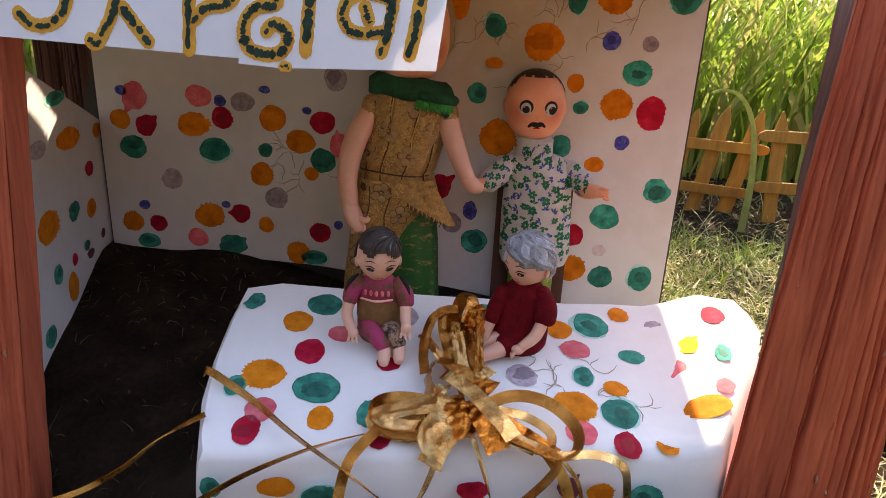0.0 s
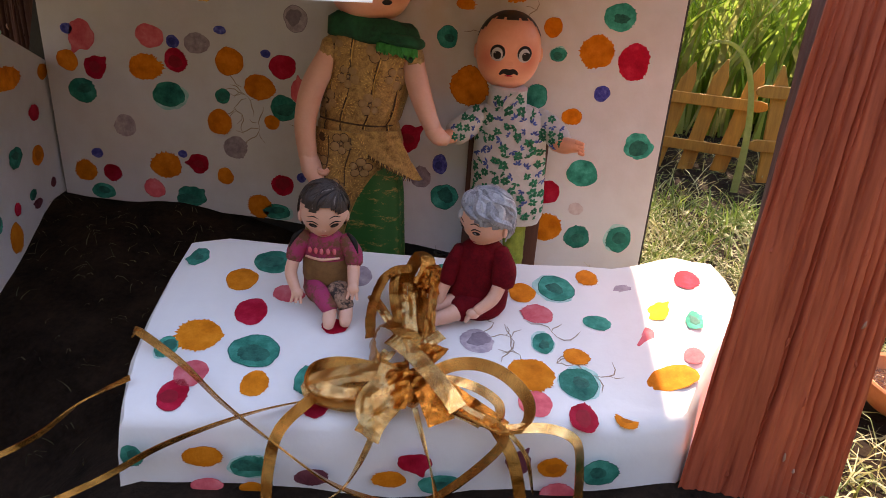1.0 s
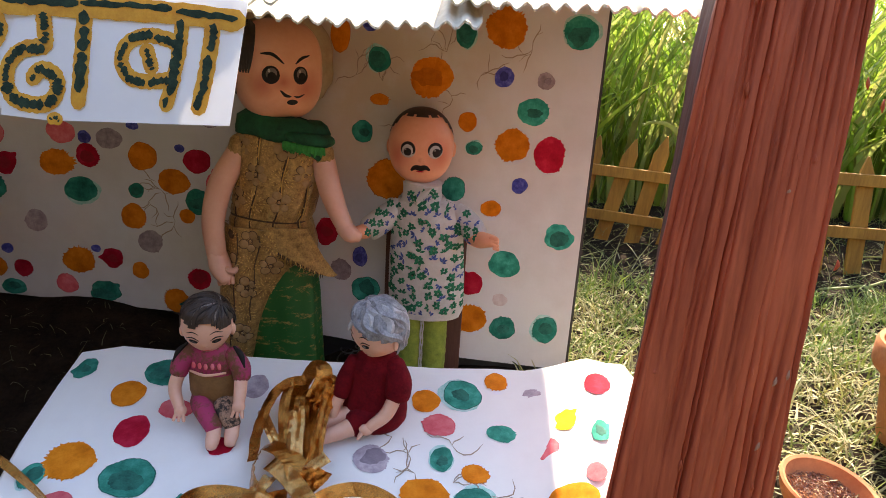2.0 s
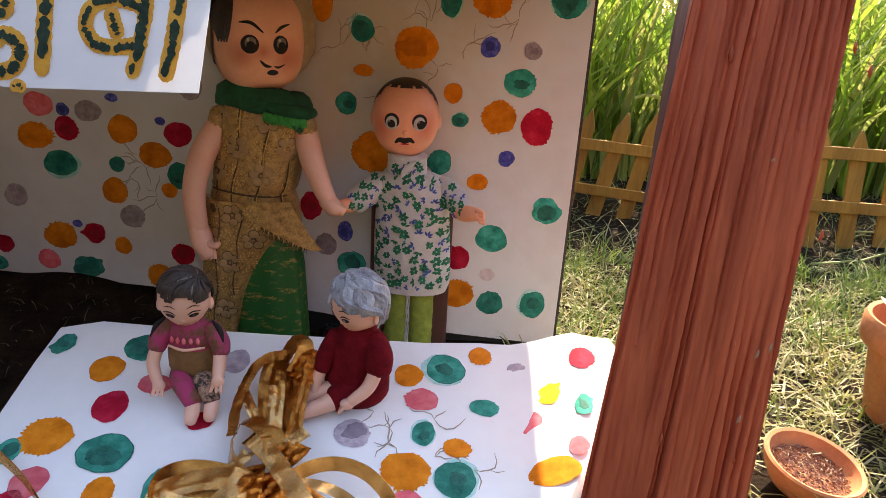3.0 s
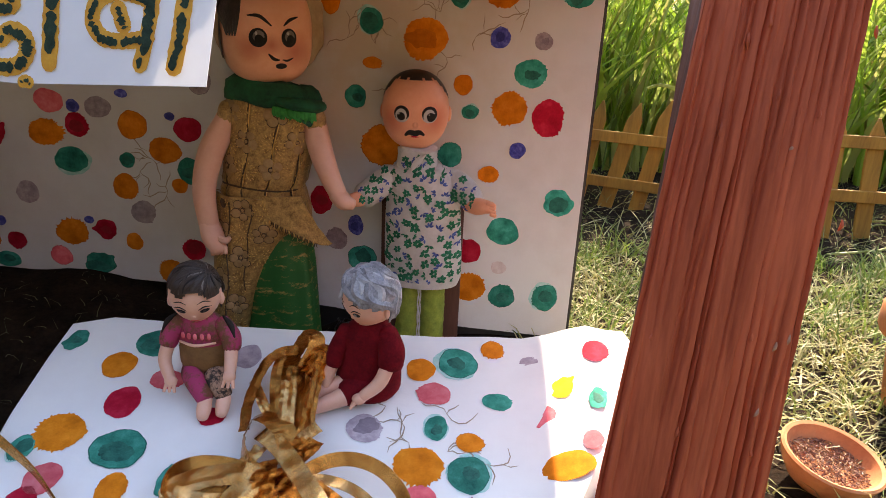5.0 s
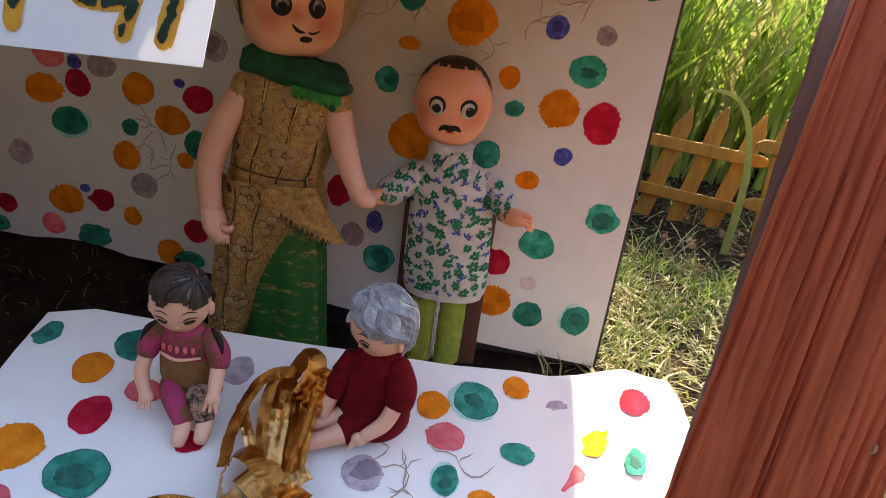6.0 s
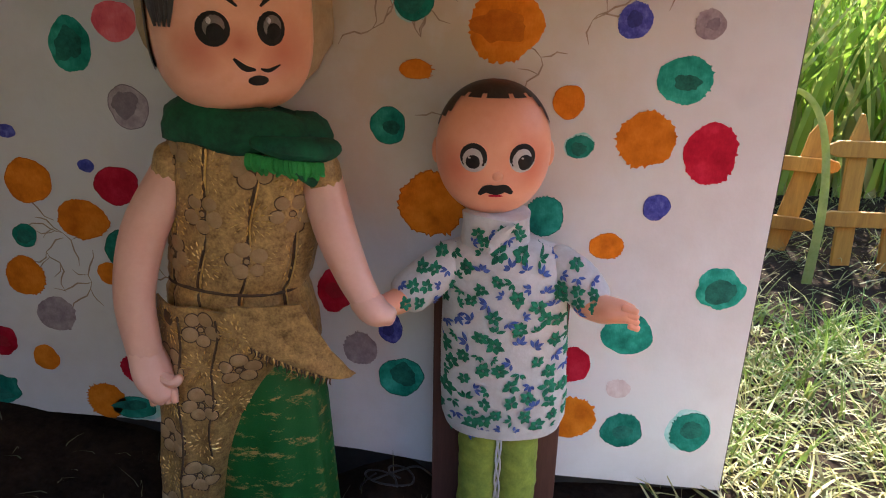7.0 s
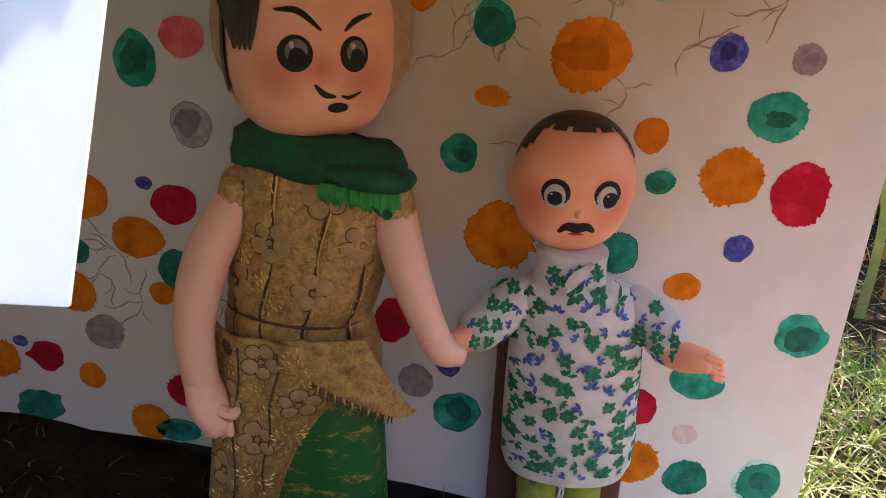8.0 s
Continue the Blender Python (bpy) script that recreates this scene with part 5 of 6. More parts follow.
        tube(bm, [q, q + Vector((0.0006 * rng.uniform(-1, 1), -0.0006, -0.003)), q + Vector((0.0016 * rng.uniform(-1, 1), 0.0002, -rng.uniform(0.004, 0.0065)))], [0.0014, 0.0013, 0.0006], 6, fringe, per=2)
    # arms
    tube(bm, [(-0.0425, 0.54, 0.172), (-0.053, 0.531, 0.15), (-0.0575, 0.525, 0.125), (-0.055, 0.522, 0.102)], [0.0085, 0.0088, 0.0078, 0.0068], 14, arm)
    tube(bm, [(-0.055, 0.522, 0.103), (-0.0515, 0.52, 0.093), (-0.047, 0.518, 0.085)], [(0.007, 0.006), (0.0085, 0.006), (0.006, 0.0045)], 12, arm)
    tube(bm, [(-0.05, 0.519, 0.094), (-0.0425, 0.517, 0.092), (-0.0395, 0.517, 0.094)], [0.0026, 0.0025, 0.0018], 8, arm)
    tube(bm, [(0.0155, 0.54, 0.17), (0.022, 0.533, 0.152), (0.029, 0.529, 0.136), (0.034, 0.527, 0.127)], [0.0085, 0.008, 0.0068, 0.006], 14, arm)
    tube(bm, [(0.033, 0.527, 0.127), (0.038, 0.526, 0.1225), (0.0435, 0.526, 0.1205)], [(0.006, 0.006), (0.0068, 0.006), (0.004, 0.004)], 12, arm)
    for k in range(4):
        tube(bm, [(-0.0525 + 0.003 * k, 0.518, 0.087), (-0.0515 + 0.003 * k, 0.5165, 0.0815 + 0.0006 * k)], [0.0019, 0.0015], 8, arm)
    single("tall_doll", bm, [TALL_FACE, BLACK, HAIR, BEIGE, BROCADE, GREEN_CLOTH, DARK_GREEN, WHITE, BEIGE_ROUND, GOLD_THREAD, FRINGE, PALE_SKIN, IRIS, SEAM], (-0.017, 0.546, -0.012), "tall plastic doll in brown brocade tunic and green skirt", "doll", "dolls in the hut")


def build_short_doll():
    bm = bmesh.new()
    skin, black, hair, shirt, pants, white, red, leaf, blue = range(9)
    c, r, yaw = (0.0815, 0.5605, 0.1808), (0.0232, 0.0195, 0.0268), 4
    ball(bm, c, r, skin, 36, 24, 2.15, yaw)
    ball(bm, c, r, hair, 48, 32, 2.15, yaw, keep=lambda x, y, z: z + 0.0016 * noise.noise(Vector((x * 900, 3, 1))) > 0.0216 - 0.6 * max(0.0, y) - 1.15 * max(0.0, abs(x) - 0.0125), scale=1.02)
    at = face_of(c, r, 2.15, yaw)
    for x, aside, wide in ((-0.0088, -0.0001, 0.0033), (0.0098, 0.0007, 0.0036)):
        spot(bm, at, x, -0.0004, 0.0052, 0.0053, 0.0003, white)
        spot(bm, at, x, 0.0003, 0.0051, 0.0052, 0.0005, black)
        spot(bm, at, x - 0.0001, -0.0002, 0.0043, 0.0046, 0.0008, white)
        spot(bm, at, x + aside, -0.0013, wide, wide * 0.95, 0.0011, black)
        # tiny white dot: a painted reflection on the pupil
        spot(bm, at, x + aside - 0.0012, 0.0001, 0.0006, 0.0005, 0.0014, white, 12)
    brush(bm, at, [(-0.0062, -0.0148), (-0.0036, -0.0124), (0.0004, -0.0128), (0.0038, -0.0122), (0.0066, -0.0142)], 0.0041, 0.0005, black)
    brush(bm, at, [(-0.0025, -0.0155), (0.0, -0.0153), (0.003, -0.0155)], 0.0012, 0.0003, red)
    ball(bm, at(0.0005, -0.0072, -0.0013), (0.0026, 0.0022, 0.0024), skin, 12, 8)
    for s in (-1, 1):
        ball(bm, (c[0] + s * 0.0228, 0.563, 0.179), (0.0022, 0.004, 0.0055), skin, 10, 8)
    # shirt with collar
    loft(bm, [[Vector((0.084 + rx * math.cos(a), 0.558 + ry * math.sin(a), z + 0.001 * math.sin(a * 2))) for a in (2 * math.pi * k / 28 for k in range(28))] for z, rx, ry in ((0.135, 0.0165, 0.0135), (0.143, 0.0145, 0.0125), (0.151, 0.0138, 0.012), (0.155, 0.0142, 0.0124), (0.156, 0.012, 0.0105))], shirt)
    brush(bm, lambda x, z, h: Vector((0.084 + x, 0.5445 - h - (0.0014 if z < 0.145 else 0), z)), [(0.007, 0.154), (0.001, 0.148), (-0.003, 0.142)], 0.0045, 0.0012, shirt)
    levels = [(0.143, 0.086, 0.016, 0.0125), (0.139, 0.0875, 0.0255, 0.0155), (0.132, 0.089, 0.0275, 0.0168), (0.115, 0.0895, 0.0268, 0.0175), (0.095, 0.09, 0.0278, 0.018), (0.075, 0.0905, 0.0288, 0.0182), (0.06, 0.091, 0.0282, 0.0175), (0.0535, 0.091, 0.026, 0.016), (0.054, 0.091, 0.02, 0.012)]
    rings = []
    for z, x, rx, ry in levels:
        rings.append([Vector((x + rx * (1 + 0.03 * noise.noise(Vector((math.cos(a) * 2.5, math.sin(a) * 2.5, z * 45)))) * math.cos(a), 0.5585 + ry * (1 + 0.06 * noise.noise(Vector((math.cos(a) * 2.5, math.sin(a) * 2.5, z * 45 + 7)))) * math.sin(a), z)) for a in (2 * math.pi * k / 48 for k in range(48))])
    loft(bm, rings, shirt)
    tube(bm, [(0.067, 0.557, 0.1345), (0.0575, 0.552, 0.1275), (0.0485, 0.547, 0.121)], [0.0085, 0.0095, 0.0092], 16, shirt)
    tube(bm, [(0.1095, 0.557, 0.134), (0.1185, 0.553, 0.128), (0.1245, 0.549, 0.1215)], [0.0085, 0.0092, 0.0088], 16, shirt)
    tube(bm, [(0.05, 0.547, 0.1215), (0.0445, 0.541, 0.12), (0.0385, 0.536, 0.1205)], [0.0055, 0.0055, 0.004], 12, skin)
    tube(bm, [(0.122, 0.548, 0.1195), (0.128, 0.543, 0.1195), (0.1335, 0.539, 0.1205), (0.1375, 0.536, 0.121)], [0.006, 0.0062, (0.0066, 0.005), (0.0052, 0.004)], 14, skin)
    for k in range(4):
        tube(bm, [(0.135 + 0.001 * k, 0.5345 - 0.0006 * k, 0.1242 - 0.0022 * k), (0.1395 + 0.0004 * k, 0.532, 0.1238 - 0.0024 * k)], [0.0019, 0.0014], 8, skin)
    # printed sprigs
    rng = random.Random(31)
    front = round_at(levels, 0.5585, 1.05)
    placed = []
    for k in range(5000):
        x, z = rng.uniform(0.0615, 0.1195), rng.uniform(0.0555, 0.1415)
        if all(math.hypot(x - a, z - b) > 0.0058 for a, b in placed):
            placed.append((x, z))
    for k, (x, z) in enumerate(placed):
        if k % 3 == 2:
            sprig(bm, front, x, z, rng.uniform(0.0032, 0.0044), blue, rng, 4)
        else:
            sprig(bm, front, x, z, rng.uniform(0.003, 0.0043), leaf, rng, rng.choice((6, 7, 4)))
    collar = round_at([(0.135, 0.084, 0.0165, 0.0135), (0.143, 0.084, 0.0145, 0.0125), (0.151, 0.084, 0.0138, 0.012), (0.155, 0.084, 0.0142, 0.0124)], 0.558, 1.06)
    for k in range(9):
        sprig(bm, collar, 0.0745 + 0.0024 * k, 0.1445 + 0.0075 * (k * 5 % 9) / 9, 0.0028, leaf if k % 3 else blue, rng, 6 if k % 3 else 4)

    def sleeve_at(a, b, r):
        a, b = Vector(a), Vector(b)
        run = Vector((b.x - a.x, 0, b.z - a.z))

        def at(x, z, lift=0.0):
            f = Vector((x - a.x, 0, z - a.z)).dot(run) / run.length_squared
            q = a + (b - a) * f
            off = min(0.0002 ** 0.5, math.hypot(x - q.x, z - q.z))
            return Vector((x, q.y - math.sqrt(max(1e-7, r * r - off * off)) - lift, z))

        return at

    for a, b in (((0.067, 0.557, 0.1345), (0.0485, 0.547, 0.121)), ((0.1095, 0.557, 0.134), (0.1245, 0.549, 0.1215))):
        side = sleeve_at(a, b, 0.0102)
        run = Vector((b[0] - a[0], b[2] - a[2]))
        for k in range(12):
            f, h = 0.02 + 0.98 * k / 11, 0.0072 * ((k * 2) % 5 - 2) / 2
            sprig(bm, side, a[0] + run.x * f - run.y / run.length * h, a[2] + run.y * f + run.x / run.length * h, 0.0029, blue if k % 3 == 1 else leaf, rng, 4 if k % 3 == 1 else 6)
    # trousers with a loose thread down the seam, and feet
    for k in range(3):
        tube(bm, [(0.0895 + 0.0011 * math.sin(2.1 * k + 0.9 * i), 0.5478 - 0.0006 * (k % 2), 0.056 - 0.0052 * i) for i in range(10)], [0.0005] * 10, 6, shirt, per=3)
    for x0, x1 in ((0.082, 0.0805), (0.0975, 0.0985)):
        rings = []
        for k in range(33):
            f = k / 32
            z, x, y = 0.062 - 0.057 * f, x0 + (x1 - x0) * f, 0.559 - 0.0048 * f
            rx, ry = 0.0108 - 0.0014 * f, 0.0125 - 0.0026 * f
            ring = []
            for a in (2 * math.pi * i / 36 for i in range(36)):
                wrinkle = 1 + 0.13 * noise.noise(Vector((math.cos(a) * 1.6 + x0 * 90, math.sin(a) * 1.6, z * 260))) * (0.4 + 0.6 * abs(1 - 2 * f)) + 0.07 * noise.noise(Vector((math.cos(a) * 3.2, math.sin(a) * 3.2 + x0 * 60, z * 90)))
                ring.append(Vector((x + rx * wrinkle * math.cos(a), y + ry * wrinkle * math.sin(a), z)))
            rings.append(ring)
        loft(bm, rings, pants)
        ball(bm, (x1, 0.547, -0.001), (0.0062, 0.0105, 0.005), skin, 16, 10)
        ball(bm, (x1, 0.5475, -0.0045), (0.0066, 0.0108, 0.0028), black, 16, 8)
    single("short_doll", bm, [SHORT_FACE, BLACK, HAIR, COTTON, OLIVE, WHITE, PAINT["red"], LEAF_PRINT, BLUE_PRINT], (0.089, 0.556, -0.007), "plastic doll in floral shirt and olive green trousers", "doll", "dolls in the hut")


def small_head(bm, c, yaw, r, skin, hair, black, red, hairline, lump, comb, nod):
    chin = 0.34
    ball(bm, c, r, skin, 32, 22, 2.15, yaw, chin=chin, nod=nod)
    ball(bm, c, r, hair, 72, 36, 2.15, yaw, keep=hairline, scale=1.07, lump=lump, comb=comb, nod=nod)
    at = face_of(c, r, 2.15, yaw, chin, nod)
    for s in (-1, 1):
        spot(bm, at, s * 0.0056, -0.0034, 0.0023, 0.0013, 0.0003, black, 14, lean=9 * s)
        spot(bm, at, s * 0.0054, -0.0033, 0.0009, 0.0009, 0.0005, hair, 10)
        brush(bm, at, [(s * 0.0028, -0.0024), (s * 0.0056, -0.0008), (s * 0.0088, -0.0016)], 0.0008, 0.0004, black)
        brush(bm, at, [(s * 0.0026, 0.0012), (s * 0.0055, 0.0024), (s * 0.0086, 0.0012)], 0.0006, 0.0003, black)
    brush(bm, at, [(-0.0024, -0.0112), (0, -0.0117), (0.0024, -0.0112)], 0.0011, 0.0003, red)
    ball(bm, at(0, -0.0072, -0.0004), (0.0012, 0.0012, 0.0011), skin, 10, 6)
    for s in (-1, 1):
        ball(bm, Vector(c) + Matrix.Rotation(radians(yaw), 3, "Z") @ Vector((s * r[0] * 0.96, 0.001, -0.0035)), (0.0016, 0.0026, 0.0034), skin, 10, 8)


def strands(bm, c, r, yaw, nod, crown, mats, hairline, count, seed, wave=0.0, thick=0.0008, swirl=0.0):
    """Locks of hair that run over a head from its crown to the hairline."""
    rng = random.Random(seed)
    turn = Matrix.Rotation(radians(yaw), 3, "Z") @ Matrix.Rotation(radians(nod), 3, "X")
    top = Vector(crown).normalized()
    across = top.cross(Vector((0, 1, 0.2))).normalized()
    along = top.cross(across)
    for k in range(count):
        a = 2 * math.pi * (k + rng.uniform(-0.4, 0.4)) / count
        phase, lift = rng.uniform(0, 6.28), rng.uniform(1.05, 1.11)
        line = []
        tilt = rng.uniform(0.06, 0.5)
        while tilt < 2.3:
            b = a + wave * math.sin(5 * tilt + phase) + swirl * tilt
            way = top * math.cos(tilt) + (across * math.cos(b) + along * math.sin(b)) * math.sin(tilt)
            q = Vector((way.x * r[0], way.y * r[1], way.z * r[2])) * lift
            if not hairline(*q):
                break
            line.append(Vector(c) + turn @ q)
            tilt += 0.16
        if len(line) > 3:
            n = len(line)
            tube(bm, line, [thick * (0.35 + 0.65 * math.sin(math.pi * (0.15 + 0.8 * i / (n - 1)))) for i in range(n)], 6, mats[k % len(mats)], per=2)


def build_girl_doll():
    bm = bmesh.new()
    skin, black, hair, dress, legs, red, brown, streak = range(8)
    c, r = (-0.0125, 0.3965, 0.109), (0.0128, 0.0126, 0.0158)
    hairline = lambda x, y, z: z > 0.0058 + 0.0018 * math.sin(x * 420 + 1.0) - 0.12 * x or (y > 0.001 and z > -0.009)
    small_head(bm, c, 14, r, skin, hair, black, red, hairline, 0.03, 0.014, 8)
    strands(bm, c, r, 14, 8, (0.55, -0.2, 0.8), (hair, hair, black, hair, hair, streak, hair, hair, black, hair, hair, hair, hair), hairline, 90, 2, wave=0.1, thick=0.00055, swirl=0.35)
    tube(bm, [(-0.0125, 0.406, 0.056), (-0.0128, 0.405, 0.067), (-0.0125, 0.403, 0.08), (-0.0122, 0.401, 0.0905), (-0.0122, 0.4, 0.096)], [(0.0138, 0.0118), (0.0135, 0.0112), (0.0128, 0.0098), (0.0112, 0.0084), (0.0055, 0.0055)], 24, dress, up=(0, -1, 0))
    tube(bm, [(-0.0127, 0.4049, 0.068), (-0.0126, 0.404, 0.0735), (-0.0125, 0.403, 0.079)], [(0.0141, 0.0119), (0.0139, 0.0114), (0.0134, 0.0104)], 24, brown, up=(0, -1, 0))
    tube(bm, [(-0.0225, 0.3955, 0.0815), (-0.0125, 0.3905, 0.0822), (-0.0035, 0.395, 0.082)], [0.0006, 0.0008, 0.0006], 8, skin)
    for k in range(5):
        ball(bm, (-0.0195 + 0.0034 * k, 0.3918 + 0.0006 * abs(k - 2), 0.0865), (0.0011, 0.0008, 0.0019), red, 8, 6)
    for s in (-1, 1):
        tube(bm, [(-0.0125 + s * 0.0105, 0.401, 0.0905), (-0.0125 + s * 0.0155, 0.399, 0.0845), (-0.0125 + s * 0.017, 0.397, 0.0795)], [0.0052, 0.0054, 0.0048], 12, dress)
        tube(bm, [(-0.0125 + s * 0.0125, 0.3995, 0.0955), (-0.0125 + s * 0.0165, 0.398, 0.0915), (-0.0125 + s * 0.019, 0.3955, 0.086)], [0.0007, 0.0016, 0.0006], 8, black)
    for s, elbow, hand in ((-1, (-0.0305, 0.393, 0.0715), (-0.0255, 0.387, 0.0625)), (1, (0.005, 0.392, 0.0735), (0.0062, 0.3855, 0.0685))):
        tube(bm, [(-0.0125 + s * 0.0165, 0.3975, 0.0805), elbow, hand], [0.0035, 0.0034, 0.0027], 10, skin)
        ball(bm, hand, (0.0034, 0.003, 0.0032), skin, 12, 8)
        for k in (-1, 0, 1):
            tube(bm, [(hand[0] + k * 0.0018, hand[1] - 0.001, hand[2] - 0.001), (hand[0] + k * 0.0028, hand[1] - 0.003, hand[2] - 0.0045)], [0.0011, 0.0008], 6, skin)
    for s, foot in ((-1, (-0.0055, 0.3765)), (1, (0.0028, 0.3805))):
        tube(bm, [(-0.0125 + s * 0.0065, 0.401, 0.0605), (-0.009 + s * 0.0058, 0.391, 0.0625), (foot[0] - 0.0005, foot[1] + 0.0055, 0.0575)], [0.0068, 0.0056, 0.0046], 14, dress if s < 0 else legs)
        tube(bm, [(foot[0] - 0.0004, foot[1] + 0.006, 0.0565), (foot[0], foot[1] + 0.002, 0.053), (foot[0] + 0.0004, foot[1] - 0.0015, 0.0505)], [0.0036, 0.0038, 0.003], 12, skin)
    single("seated_girl_doll", bm, [PALE_SKIN, BLACK, HAIR, MAGENTA, STRIPED, PAINT["pink"], BROWN_CLOTH, STREAK], (-0.0125, 0.402, 0.05), "small seated doll with brown hair in magenta dress", "doll", "dolls on the table")


def build_old_doll():
    bm = bmesh.new()
    skin, black, hair, dress, red, pale = range(6)
    c, r = (0.0755, 0.4045, 0.1095), (0.0146, 0.014, 0.0158)
    hairline = lambda x, y, z: z > 0.0062 - 0.42 * x or (y > 0.0015 and z > -0.009)
    small_head(bm, c, -48, r, skin, hair, black, red, hairline, 0.09, 0.03, 7)
    strands(bm, c, (0.0141, 0.0135, 0.0153), -48, 7, (-0.25, -0.15, 0.95), (hair, hair, pale), hairline, 26, 6, wave=0.22, thick=0.0027, swirl=0.35)
    tube(bm, [(0.0655, 0.402, 0.1165), (0.0622, 0.4005, 0.1135), (0.0608, 0.4, 0.1105)], [0.0016, 0.0018, 0.0009], 8, pale)
    tube(bm, [(0.0765, 0.4125, 0.0555), (0.0772, 0.411, 0.064), (0.0775, 0.409, 0.078), (0.0775, 0.4075, 0.0895), (0.077, 0.406, 0.0965)], [(0.018, 0.0155), (0.0175, 0.015), (0.0145, 0.012), (0.013, 0.0105), (0.006, 0.006)], 26, dress, up=(0, -1, 0))
    tube(bm, [(0.087, 0.4045, 0.0895), (0.0905, 0.4, 0.082), (0.0905, 0.397, 0.0755)], [0.006, 0.007, 0.0068], 14, dress)
    tube(bm, [(0.09, 0.3965, 0.077), (0.0855, 0.392, 0.067), (0.0775, 0.3885, 0.0605)], [0.0038, 0.0037, 0.0029], 10, skin)
    ball(bm, (0.0755, 0.388, 0.059), (0.0038, 0.0032, 0.003), skin, 12, 8)
    for k in (-1, 0, 1):
        tube(bm, [(0.0745, 0.3875 + k * 0.001, 0.0585), (0.0718, 0.3865 + k * 0.0022, 0.0555)], [0.0011, 0.0008], 6, skin)
    tube(bm, [(0.0665, 0.4065, 0.0885), (0.0615, 0.405, 0.0785), (0.0595, 0.403, 0.0705)], [0.0052, 0.0052, 0.0045], 12, dress)
    tube(bm, [(0.06, 0.403, 0.072), (0.057, 0.401, 0.064), (0.056, 0.399, 0.0585)], [0.0034, 0.0032, 0.0027], 10, skin)
    for a, b, t in (((0.073, 0.399, 0.0575), (0.062, 0.392, 0.0545), (0.0515, 0.3865, 0.0525)), ((0.069, 0.406, 0.0585), (0.0585, 0.401, 0.0565), (0.0485, 0.3955, 0.0545))):
        tube(bm, [a, b, t], [0.0062, 0.0045, 0.0036], 12, skin)
        tube(bm, [t, (t[0] - 0.0025, t[1] - 0.0012, t[2] + 0.0035)], [0.0036, 0.0028], 10, skin)
    tube(bm, [(0.0765, 0.402, 0.0585), (0.0685, 0.3965, 0.0565)], [0.0085, 0.0075], 14, dress)
    for v in bm.verts:
        v.co.x -= 0.003 * min(1.0, max(0.0, (0.099 - v.co.z) / 0.004))
    single("seated_old_doll", bm, [PALE_SKIN, BLACK, GREY_HAIR, MAROON, PAINT["red"], PALE_GREY_HAIR], (0.0765, 0.405, 0.05), "small seated doll with grey hair in maroon dress", "doll", "dolls on the table")


build_tall_doll()
build_short_doll()
build_girl_doll()
build_old_doll()


